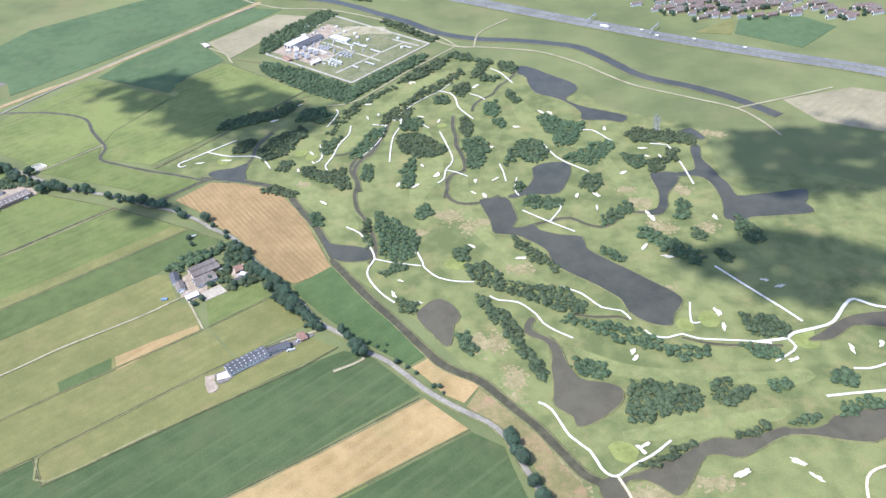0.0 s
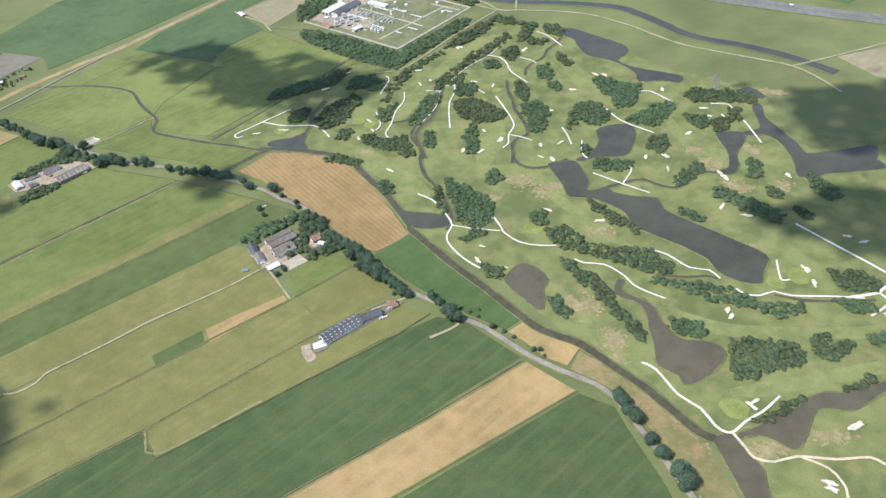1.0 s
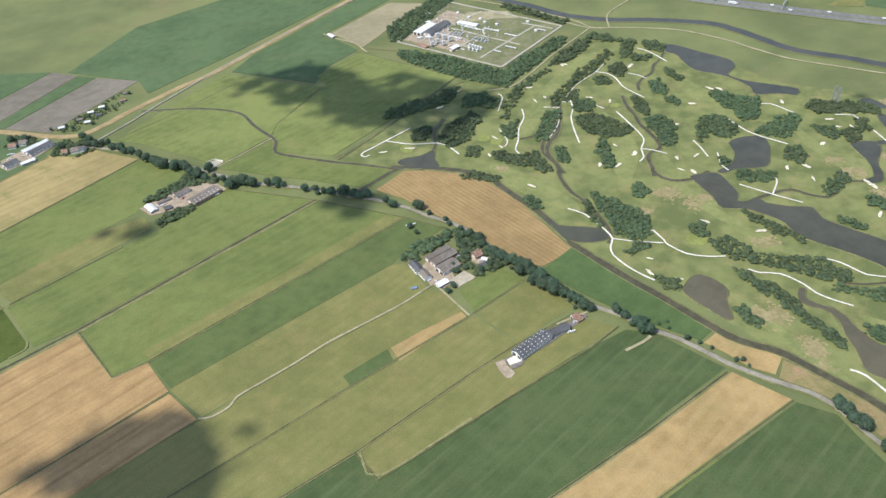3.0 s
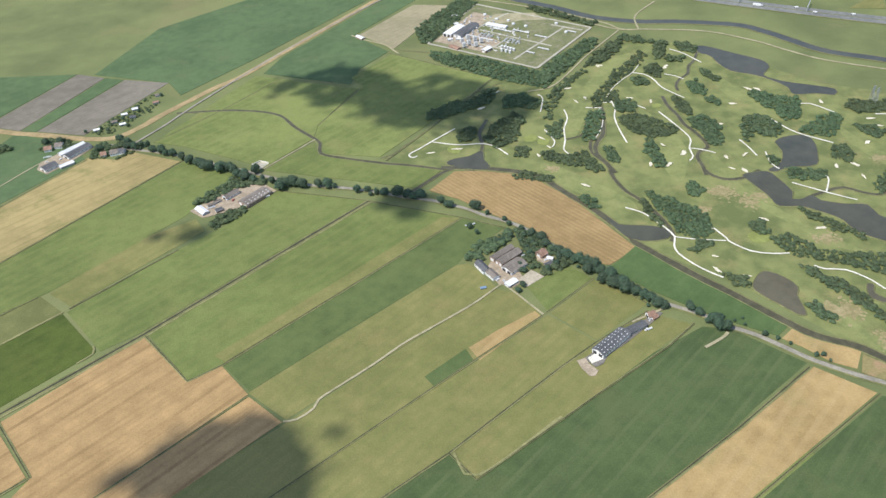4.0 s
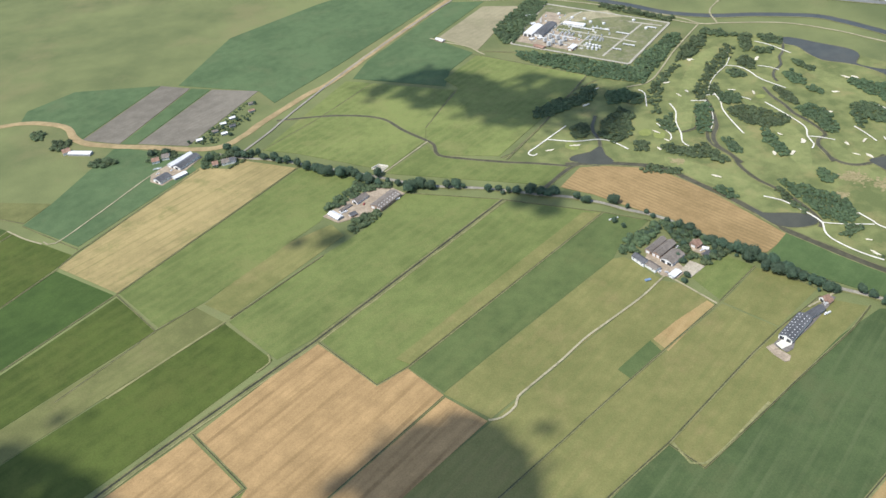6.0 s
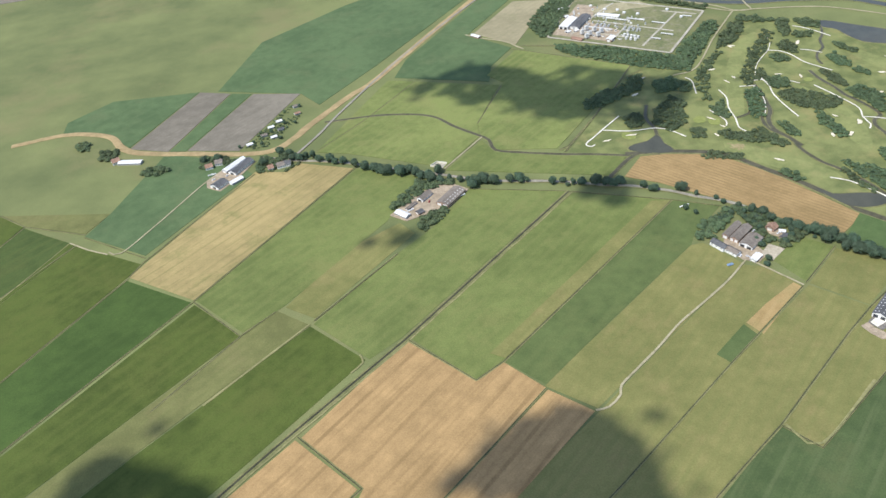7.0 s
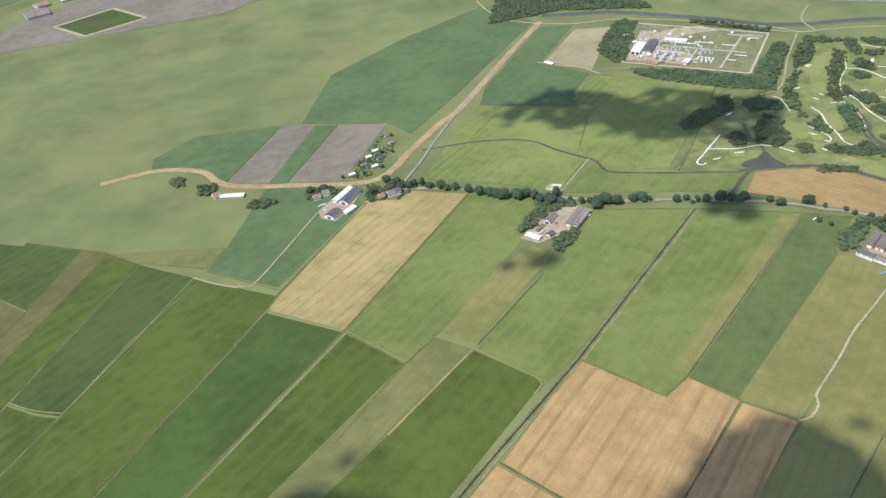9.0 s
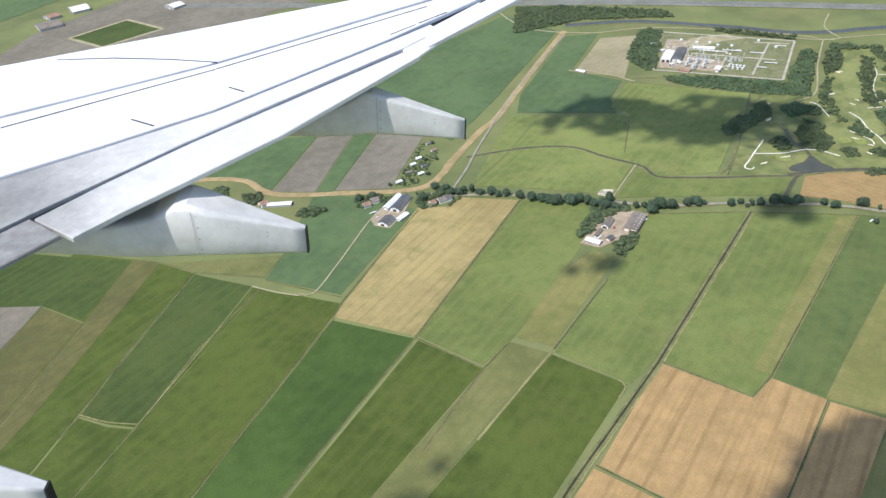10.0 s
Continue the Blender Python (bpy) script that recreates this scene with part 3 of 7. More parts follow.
field("straw", [(-18.6, 190.6), (-3.5, 176.3), (-78.8, 130.5), (-110, 132.9)])
field("crop_dark", [(-2.4, 174.9), (8.2, 168.4), (10.4, 160.2), (17.8, 137.2), (20.5, 119.2), (-81.6, 126.3)])
field("olive", [(-66.5, 225.8), (-52.6, 217.6), (-96.9, 187.5), (-109.1, 179.2), (-141.3, 158.5), (-148.9, 169.4), (-105.4, 202.3), (-90.6, 212.5)])
field("olive", [(-104.8, 230.3), (-90.5, 213.7), (-148.8, 169.6), (-171.4, 154.8), (-194, 139.5), (-226.4, 144.6), (-152.2, 197.7)])
field("olive", [(-104, 231.1), (-82.5, 248.4), (-65, 231.7), (-89.9, 214.2)])
field("meadow_mid", [(-110.5, 249.3), (-90.5, 258.8), (-82.9, 249.2), (-104.4, 231.9)])
field("olive", [(-122.5, 248.6), (-114.5, 244.6), (-107.6, 231.1), (-151.8, 199), (-204.6, 160.2), (-226.3, 145.6), (-256, 150.2), (-235.8, 165.3), (-203.1, 188.8), (-166.4, 216.4)])
field("green_block", [(-138.4, 216.2), (-136.2, 209.9), (-151.5, 198.9), (-154.6, 204.2)])
field("straw", [(-109.6, 233.2), (-108, 230.2), (-134, 209.5), (-137.2, 216.6), (-125.4, 224.5)])
field("olive", [(-131.6, 266.7), (-122.2, 249.7), (-166.2, 217), (-202.9, 190.5), (-217.3, 204.7), (-198.6, 219.3), (-152.5, 254.4), (-136.9, 266.2)])
field("meadow_cool", [(-131.6, 301), (-112.4, 290.3), (-132.4, 272.9), (-136.4, 266.9), (-182.9, 231.8), (-216.8, 205.4), (-227.9, 219.4), (-181, 259)])
field("meadow_mid", [(-171.9, 319.3), (-130.8, 301.3), (-228.2, 220.7), (-240.1, 213.9), (-260.2, 241.4)])
field("meadow_mid", [(-217.7, 337.3), (-174.2, 321.7), (-263.3, 242.2), (-276.5, 233.7), (-296.4, 259.2), (-258.4, 295.5), (-238.5, 312)])
field("olive", [(-307.4, 272.5), (-279, 305.9), (-254.1, 318.8), (-248.7, 308.7), (-295.7, 262.5)])
field("meadow_mid", [(-269.5, 374), (-236, 354), (-248, 342), (-255, 331), (-259.5, 322.3), (-308, 273.4), (-324.6, 261.7), (-344.8, 287.3)])
field("wheat", [(-321.9, 387.5), (-305.8, 382), (-298.7, 389), (-271.3, 374.8), (-345.7, 287.8), (-376.2, 312.2)])
field("crop_green", [(-376.6, 309.8), (-346.1, 286), (-405.5, 222.5), (-420.8, 205.7), (-448.5, 214.7), (-434.8, 232.3)])
field("meadow_deep", [(-345.3, 284.6), (-325.3, 259.9), (-367.4, 222.5), (-377.8, 213.3), (-395.5, 197.5), (-420, 205.4), (-403.7, 221.9)])
field("olive_dark", [(-325.1, 258.9), (-310.8, 271.1), (-298.4, 259.4), (-341.2, 224.1), (-360.8, 207.6), (-378.9, 192.1), (-394.7, 197.2), (-377.4, 213.2)])
field("meadow_deep", [(-297.9, 258.2), (-278.1, 233.8), (-315.6, 200.5), (-322.1, 194.7), (-340, 179.5), (-378.1, 191.8), (-360.2, 207.4)])
field("stubble", [(-261.9, 240.1), (-240.1, 212.8), (-228.7, 219.6), (-217.3, 203.9), (-242.9, 181.9), (-260, 167.6), (-279.2, 152), (-295.9, 154.7), (-284.1, 176.6), (-302.8, 202.2)])
field("stubble", [(-305, 201.6), (-285.9, 176.9), (-293.6, 169.9), (-307.8, 156.6), (-347.2, 162.8), (-330.7, 180.3)])
field("stubble", [(-216.8, 202.7), (-204.3, 189.5), (-239.4, 161.2), (-255.9, 148.4), (-278.3, 151.9), (-259, 167.4), (-242, 181.5)])
field("crop_mid", [(-402.5, 351.7), (-370.9, 327.1), (-323.5, 385.8), (-333.5, 402.4), (-371.9, 422.6), (-393.2, 369.4)])
field("meadow_deep", [(-405.1, 344.8), (-385.2, 330.4), (-371.4, 320.3), (-378.2, 310.4), (-434.8, 233.3), (-449.4, 215), (-484, 226.2), (-474.4, 245.5), (-455.2, 272.8)])
field("meadow_deep", [(-434.3, 368), (-405.6, 345), (-455.6, 272.9), (-466, 278), (-477.1, 286.2)])
field("meadow_deep", [(-451.8, 385.4), (-435.4, 369.9), (-478.1, 287.5), (-490.3, 264.2), (-506.8, 238), (-542.7, 249.7), (-519.5, 261.1), (-506.9, 290.7), (-482.5, 346.7)])
field("meadow_deep", [(-477.9, 285.5), (-466.3, 276.6), (-455.7, 271.5), (-475.3, 245.3), (-487.5, 226.9), (-505, 237.4), (-489, 263.8)])
field("meadow_deep", [(-508, 371.5), (-482.5, 346.7), (-507, 291.4), (-520.2, 263.8), (-567.3, 279.6), (-516.5, 339.2)])
field("soil", [(-523.5, 375.2), (-503.9, 369), (-516.7, 340.5), (-560, 274.6), (-623.4, 295.7)])
field("meadow_deep", [(-495.5, 411.2), (-454, 386.8), (-482.7, 348), (-506.8, 372)])
field("olive_dark", [(-449.8, 384.1), (-393.3, 368.9), (-402.4, 354.1), (-434.8, 370.1)])
field("crop_mid", [(-437.3, 483.5), (-413.4, 505), (-359.4, 499.3), (-393.8, 437.3), (-405.5, 453.4), (-437.1, 470)])
field("soil", [(-358.7, 499), (-339.4, 490.1), (-370.9, 425.5), (-393.3, 435.7)])
field("crop_mid", [(-338.4, 489.6), (-326.1, 484.8), (-361, 422.6), (-370, 425.1)])
field("soil", [(-325.1, 484.4), (-296.2, 474.5), (-331.4, 413.3), (-360.1, 422.9)])
field("crop_mid", [(-320.8, 568.7), (-259.4, 618.6), (-182.7, 664.8), (-160.1, 607.6), (-247.1, 498.5), (-285.3, 455.1), (-295.6, 474.2), (-347.3, 496.4)])
field("crop_mid", [(-159.2, 592.5), (-135.1, 586.4), (-181.2, 526.8), (-158.4, 495), (-177.1, 471.4), (-182.8, 450.5), (-237.4, 476.5), (-227.1, 500.8)])
field("pale_stubble", [(-137.7, 576.4), (-111.9, 569.3), (-154.7, 498.6), (-177, 527)])
field("meadow", [(-155.9, 491.6), (-96.7, 441.8), (-110.9, 425.2), (-166.9, 361.4), (-197.6, 370.1), (-201.3, 385.5), (-200.5, 401.1), (-175.3, 446.9), (-182.4, 459.6)])
field("meadow", [(-241.9, 474.1), (-178.5, 444), (-200.5, 401.1), (-202.1, 387.2), (-225.6, 361), (-271.6, 390.3), (-289.6, 398)])
field("meadow_mid", [(-201.9, 382.2), (-198.4, 368.5), (-169, 357.7), (-136.3, 343.5), (-149.5, 328.6), (-225.5, 357.9)])
field("straw_rows", [(-144.1, 325.5), (-130.4, 340.7), (-117.9, 339.1), (-102.3, 333.6), (-90.9, 324.8), (-79.5, 309.6), (-59.9, 266.1), (-74.2, 256.8), (-90, 266.6), (-100.9, 285.8), (-119.2, 303.2), (-130.7, 315.7)])
field("crop_fresh", [(-74.7, 254.7), (-59.2, 268.6), (-49.3, 256.1), (-38.8, 242.1), (-28.9, 229.7), (-16.1, 213.5), (-24.3, 207), (-34.9, 214.4), (-46.9, 223.8), (-61.6, 238.3), (-70.1, 247.8)])
field("straw", [(-15.6, 211.6), (-7.5, 203.3), (1.2, 195.9), (-4.5, 187.7), (-11.5, 191.9), (-18.1, 200.4), (-23.5, 205.7)])
field("dry_verge", [(0.8, 194.2), (13.1, 180.1), (20.2, 171.5), (26.1, 160.6), (31.5, 152.5), (35.1, 142.9), (37.2, 132.6), (40.3, 120.1), (31.1, 120.7), (27.6, 133.2), (24.7, 139.6), (21.1, 150), (16.5, 161.2), (12.9, 168.4), (10.5, 173.4), (3.6, 180.1), (-3.9, 185.8)])
field("soil", [(-621.7, 738.9), (-584.1, 831.2), (-511.9, 906.5), (-323.6, 814.3), (-395.7, 760.8), (-483, 752.6), (-596.4, 743.9)])
field("meadow_dark", [(-549, 800), (-500.7, 831.4), (-466.1, 783.1), (-516.2, 756.4)])
field("crop_mid", [(-652.3, 872.4), (-626.3, 895.3), (-601.7, 921.3), (-566.3, 966.5), (-662, 1075.9), (-746.8, 1052)])
field("soil", [(-462.4, 850), (-397.1, 859), (-322.6, 822.2), (-337.5, 786.2), (-410.2, 776.1)])
field("crop_mid", [(177.6, 499.7), (190.9, 532.5), (229.6, 523.1), (244.3, 503), (211.6, 472.3)])
field("pale_stubble", [(176.4, 403.5), (219.6, 414.9), (242, 401.8), (222.4, 358.6), (186.7, 377.1)])
field("olive", [(153.2, 504.6), (180.6, 523.3), (183.8, 518.8), (175.3, 498)])
field("olive", [(-140, 302.3), (-131.6, 300.1), (-227.4, 221.4), (-232.3, 225.2)])
field("meadow_dark", [(-434.9, 368), (-408.8, 348), (-454.8, 274), (-466.5, 279.3), (-477.6, 287.1)], 0.205)
field("strip_brown", [(-465.2, 393.6), (-451.3, 385.5), (-495, 293.2), (-504.1, 277), (-513.2, 283), (-483, 347.5)], 0.208)
field("strip_brown", [(-503.6, 367.3), (-483.4, 347.8), (-507.8, 295.5), (-525.3, 318.6)], 0.211)
# the shade over this strip is put into its darker grass colour
field("meadow_dark", [(-542.4, 416.1), (-517.4, 419.6), (-465.7, 391.4), (-484, 350.9), (-503.6, 368.3), (-533.9, 378.4)], 0.214)
field("soil", [(-533.9, 377.4), (-504.2, 367.3), (-523, 327.6)], 0.217)
lay_pond([(126.9, 215.8), (140.6, 224.4), (155.9, 226.8), (170.2, 225), (165.8, 215.9), (152.1, 218.1), (140.8, 219.7), (131, 213.1), (121.7, 212.7)])
lay_pond([(122.3, 307.2), (147.4, 305.4), (153.6, 294.3), (137.9, 292.3), (125.3, 291.9), (116.8, 288.1), (116.2, 299.3)])
lay_pond([(-133.5, 349.7), (-129.1, 352.8), (-121.4, 354), (-116, 358.1), (-114, 356.5), (-114.6, 349.6), (-112.2, 341.2), (-120.4, 340.7), (-130.7, 345.7)])
lay_pond([(-67, 291.8), (-62.6, 284.4), (-52.8, 281.8), (-44.5, 278.8), (-43, 272.6), (-48.5, 270.3), (-56.9, 271.1), (-61.7, 275.2), (-65.2, 282.2)])
lay_pond([(-22.4, 234.8), (-20, 239), (-16.1, 242.9), (-12.6, 243.3), (-7.8, 238.6), (-5.4, 232.6), (-7.8, 227.9), (-8.3, 222.1), (-9.3, 216.6), (-12.3, 217.4), (-16.7, 223.8), (-21.2, 230.4)])
lay_pond([(23.6, 230.1), (21.5, 230.3), (19.6, 226.8), (18.9, 222.3), (22.2, 219.2), (25.7, 217.3), (27.8, 213.2), (28.2, 208.6), (27.2, 203.4), (27.3, 196.6), (26.6, 190.1), (26.4, 185.3), (29.9, 181.9), (32.1, 179.7), (32.8, 176.2), (35.6, 176), (40.1, 178.1), (45.2, 182.1), (49, 185.7), (50.6, 190.4), (49, 193.2), (44.8, 195.2), (39.1, 196.2), (35.8, 198.4), (33.7, 203.5), (32.2, 208.3), (31.5, 213.1), (29, 217.7), (25.4, 220.2), (22.3, 223), (21.7, 226), (23.2, 228.4)])
lay_pond([(36.2, 153.3), (39.3, 154.8), (41.9, 155.5), (43, 151.9), (44.8, 148.4), (46.6, 144.2), (47.7, 140.5), (46.8, 136.2), (46.7, 132), (47.2, 121.5), (41, 121.8), (39.1, 132.5), (38.7, 136.7), (37.6, 142.7), (36.9, 147.9)])
lay_pond([(40.7, 152.1), (44.7, 155.1), (49.3, 156.4), (57.1, 160), (65.9, 163.7), (72.4, 168), (78.1, 169.2), (82.4, 168.3), (89, 169.4), (94.1, 171.1), (99.2, 172.8), (101.7, 172.2), (108.9, 171.9), (114.1, 173.8), (117, 176.6), (123.9, 177.8), (130.3, 180), (136.1, 181.5), (154, 183.2), (146.5, 167.9), (130, 167.4), (126.1, 165.7), (117.6, 166.7), (109.5, 168.9), (100.8, 169.7), (94.7, 167.6), (89.3, 164.4), (84, 161.7), (80.4, 161.4), (76.3, 162.6), (71.7, 162.2), (67.9, 157.5), (65.1, 153.3), (61.5, 148.9), (58.7, 147.8), (55.2, 151.2), (50.5, 153.8), (45.6, 153.6), (41.1, 149.6)])
lay_pond([(4.8, 314.6), (10.9, 315.9), (17.7, 315.6), (20.2, 306.7), (21.4, 297.2), (18.7, 291.7), (23.7, 291.1), (28.7, 293.3), (30.6, 288.6), (39.5, 284.2), (48.8, 282), (49.5, 273.9), (56.3, 265.9), (65.3, 257.2), (75.4, 246.9), (80.3, 241.8), (81.9, 236.7), (76.8, 229.3), (75, 223.9), (71.1, 223.3), (65.6, 225.7), (60.1, 231.8), (58.7, 238.8), (52.6, 246.2), (45.8, 252.7), (38.9, 258.7), (34, 264.2), (32.9, 272.3), (26.3, 280.5), (19.4, 285.5), (10.8, 287.2), (9.4, 296.2), (6.6, 306.7)])
lay_pond([(32.2, 341.5), (38.2, 345.7), (45.4, 346.5), (50.7, 344.8), (50.5, 336), (46.9, 325.9), (42.8, 318.2), (35.9, 317), (29.4, 317.8), (20.8, 314.8), (18.5, 317), (27.3, 323), (32.1, 332.9)])
lay_pond([(88.4, 331.5), (93.1, 333.1), (101.9, 331), (99.1, 322.4), (92.9, 313), (90.9, 303.6), (86.6, 297), (80.9, 296.7), (79.3, 299.7), (85.6, 301.8), (89.1, 313.5), (88.6, 323.6)])
lay_pond([(115.7, 359.2), (118.5, 355.8), (116.5, 344.5), (118.8, 335.9), (120.6, 326.6), (123.1, 319.6), (124.2, 309.5), (132.2, 310), (142.5, 310.8), (156.6, 312.2), (150.4, 299.3), (137.5, 299.8), (129.9, 296), (122.8, 294), (115.7, 290.2), (113.6, 293.2), (115.9, 303.2), (116.1, 313.9), (114.8, 322.1), (110.3, 327.9), (100.7, 328.5), (102, 332), (110.3, 333.7), (112.4, 343.9), (113, 351.8)])
lay_pond([(113.2, 373.6), (119.1, 375.3), (122.6, 368.6), (123.1, 363.6), (117.7, 363.1), (114.8, 367.2)])
lay_pond([(35, 464.3), (42.6, 460.4), (50.9, 451), (60.6, 441.3), (65.7, 433.9), (64.7, 425.6), (57.5, 416.6), (61.5, 410), (68.6, 404.3), (80.9, 397.4), (88.3, 391.8), (84.3, 385.3), (75.7, 388.8), (63.9, 390.1), (64, 399.2), (58.4, 410.7), (51.9, 418), (41.8, 425.4), (38.4, 436.4), (37.9, 445.3), (35.9, 450.2), (32.1, 453.9)])
lay_course("boundary_water", 3, [(-153.3, 324.9), (-132.8, 342.8), (-120.5, 340.2)])
lay_course("stream", 3, [(-283.2, 431.2), (-250.7, 428.8), (-225, 419.3), (-213, 401.6), (-203, 388.4), (-198.4, 381.1), (-197.6, 370), (-185.9, 363.3), (-163.8, 354), (-152.8, 350.5), (-135.5, 343.4)])
lay_course("stream", 3, [(-43.3, 395.2), (-45.1, 382.5), (-50.7, 368), (-58.1, 357.3), (-59.5, 346.3), (-55.2, 335), (-55.3, 322.3), (-52.6, 309.8), (-47.5, 300), (-42.8, 284.1), (-41.9, 273.6), (-44.4, 268.7)])
lay_course("stream", 2, [(38.3, 231.5), (46.5, 229.4), (55.2, 229.3), (58.9, 227.3)])
lay_course("stream", 2, [(76.8, 216.4), (85.9, 212.8), (97.6, 211.1), (111.8, 210.5)])
lay_course("stream", 3, [(-116.3, 352.3), (-113.4, 364.8), (-113.4, 377.3), (-107.7, 391.2)])
lay_course("boundary_water", 5, [(-136.5, 345.3), (-120, 342.3), (-101.6, 336.2), (-89.8, 328.2), (-81.7, 315), (-70, 295.5), (-59.7, 273.2), (-59.4, 270.2), (-43, 246.7), (-31, 231.2), (-19.9, 216.2), (-11.2, 205.6), (-0.2, 198.8), (4.7, 193.9), (13.8, 182.6), (21, 174.1), (27.2, 163.9), (32.7, 156.1), (36.8, 153.2)])
lay_course("stream", 3, [(82.4, 297.5), (71.6, 299.6), (64.4, 292.6), (58.2, 288.8), (51.5, 291.8), (45.3, 296.9), (37.3, 295.5), (29.1, 292.8)])
lay_course("stream", 3.2, [(-7.1, 401.1), (-7.5, 388.8), (-5.9, 378), (-5.8, 367.9), (-2.9, 357.5), (-1.5, 347.9), (-2.2, 342), (-7.3, 339), (-10.4, 333.9), (-10.5, 326.5), (-11.6, 317.4)])
lay_course("stream", 2.4, [(32.7, 457.4), (25.8, 443.9), (20, 436.7), (16.2, 426.8), (8.5, 419.7), (4.4, 412), (3.8, 406)])
lay_course("stream", 4, [(-46.1, 379.1), (-49.8, 364.9), (-55, 356.8), (-57.5, 350.1), (-57.5, 342.4), (-55.5, 336.3), (-53.6, 326.4)])
lay_course("stream", 2.2, [(-69.7, 362.5), (-62.2, 364.6), (-58.4, 370.1), (-52.9, 385.4)])
lay_course("stream", 3.2, [(-10.8, 321.6), (-9.5, 317.7), (-7.1, 314.2), (-2.7, 311.9), (4.4, 312.3), (14.5, 317.4)])
for kind, width, pts in WATERS:
    if kind == "pond":
        pond(pts)
    else:
        line(kind, width, pts)
line("lane", 2.4, [(-318.3, 401.8), (-302, 392.9), (-279.9, 384.1), (-259.4, 372.3), (-234.5, 358.1), (-208.6, 342.4), (-178.1, 331.9), (-154.1, 320.6), (-142.8, 316.2), (-128.7, 307.5), (-120, 300.1), (-109.2, 292.4), (-101.6, 283.7), (-94.8, 273.8), (-87.8, 265.8), (-79.2, 256.6), (-74.7, 249.9), (-68.5, 242.4), (-61.5, 232.5), (-51.4, 225), (-42.1, 217.3), (-42.7, 215.7), (-33.4, 209.8), (-23.8, 200.3), (-16.5, 192.8), (-5.7, 184.6), (3, 178.8), (8.5, 172.7), (12.9, 162.5), (18.2, 150.1), (21.6, 139.6), (27.8, 126), (34.5, 111.9)])
line("dike_lane", 1.3, [(-300.6, 398.1), (-287.2, 417.6), (-271, 444.5), (-232.7, 501.5), (-191, 556), (-157.8, 596)])
line("dike", 4.6, [(-465.3, 463), (-437.1, 467.1), (-417.9, 461.7), (-405.5, 452.8), (-397, 436.6), (-382.2, 427), (-358.5, 418.9), (-329.1, 409), (-312.2, 407.7), (-299.7, 419.5), (-291.8, 430.6), (-265.9, 461.3), (-250.4, 476.2), (-206.6, 536.3), (-155.2, 604.8)])
line("track", 1.6, [(-388.5, 334.8), (-382.4, 332.4), (-368, 352.7), (-347.3, 384.9), (-341, 387.1)])
line("track", 1.7, [(-226.3, 359.4), (-201.3, 385.5)])
line("track", 1.8, [(-120.4, 250.9), (-132.5, 241), (-146.3, 231.8), (-159.7, 223.2), (-165.1, 219), (-172.4, 212.9), (-184, 204.3), (-191.9, 198.3), (-193.6, 194.3), (-199.1, 190.1), (-203.9, 189.7)])
line("track", 1.8, [(-118.5, 250.1), (-113.2, 241.5), (-106.7, 230.6)])
line("track", 2.4, [(-52.2, 204.9), (-44.6, 208.8), (-41.4, 211.3)])
line("track", 2, [(-74.5, 221.7), (-66.2, 225.1), (-59, 228.2)])
line("gravel_path", 2.2, [(-185.7, 678.6), (-184.4, 652.5), (-179.2, 625.8), (-169.7, 612.9), (-155.8, 600.8), (-133.4, 588.3), (-99.6, 581.2), (-58, 555), (-15.6, 517.5), (-3.2, 500.2), (12.2, 496.9)])
line("gravel_path", 2.2, [(-18.7, 512.3), (-5.3, 500.4), (14.5, 496.2), (48.4, 485.2), (72.4, 464.1), (85.3, 446.7), (100.1, 429.6), (128.1, 410.4), (148.2, 396.2), (157.3, 380.2), (162.4, 363.7)])
line("gravel_path", 2, [(147.9, 395.5), (176.2, 404.6), (208.6, 415.7)])
line("gravel_path", 1.8, [(7.1, 498.1), (11.7, 521.4), (31.8, 544.6)])
line("gravel_path", 1.6, [(-5.6, 499.4), (-35.2, 463.7), (-63.2, 426.7), (-80.2, 420.7)])
line("canal", 11, [(-149.5, 616.8), (-100, 599.6), (-57.1, 564.7), (-36, 545.6), (-18, 526.2), (8.7, 511.4), (37.6, 504.7), (70.9, 491.5), (83.4, 477.9), (93.5, 461.5), (107, 441.1), (132.3, 423.8), (151.8, 406.2), (168.3, 385.2)])
line("motorway", 13, [(-462.6, 856.2), (-261, 741), (-87.4, 647), (88.1, 528.2), (137.3, 495.5), (184.9, 466.2), (244.9, 431.1), (294.2, 386.4)])
line("ditch", 4, [(-172.7, 321.4), (-224.4, 274.8), (-261.7, 241), (-276.7, 228.6), (-311.8, 199.8), (-332.8, 181.5)])
line("ditch", 1.2, [(-131, 300.4), (-181, 259), (-228.3, 220.1), (-240.1, 213.3), (-261, 240.2)])
line("ditch", 1.1, [(-107.3, 230.1), (-152, 198.5), (-204.6, 160.2), (-228, 144)])
line("ditch", 1.3, [(-66.9, 226.9), (-90.5, 212.8), (-105.3, 202.6), (-148.8, 169.6), (-171.4, 154.8), (-194, 139.5)])
line("ditch", 1.8, [(-20, 190.7), (-54.4, 167.6), (-89.8, 145.8), (-110.3, 132.6)])
line("ditch", 1, [(-2.9, 175.7), (-57.2, 142.7), (-77.8, 130.1)])
line("ditch", 1, [(-82.5, 249.5), (-105.2, 231.7)])
line("ditch", 0.9, [(-78.8, 247), (-65.6, 231.1)])
line("ditch", 0.9, [(-227.3, 340.3), (-216.4, 337), (-174.2, 321.7), (-130.5, 300.3), (-112.6, 289.5)])
line("ditch", 1, [(-346, 286.7), (-325.4, 259.6), (-311.5, 270.6)])
line("ditch", 1, [(-325.4, 259.6), (-356.4, 227.4)])
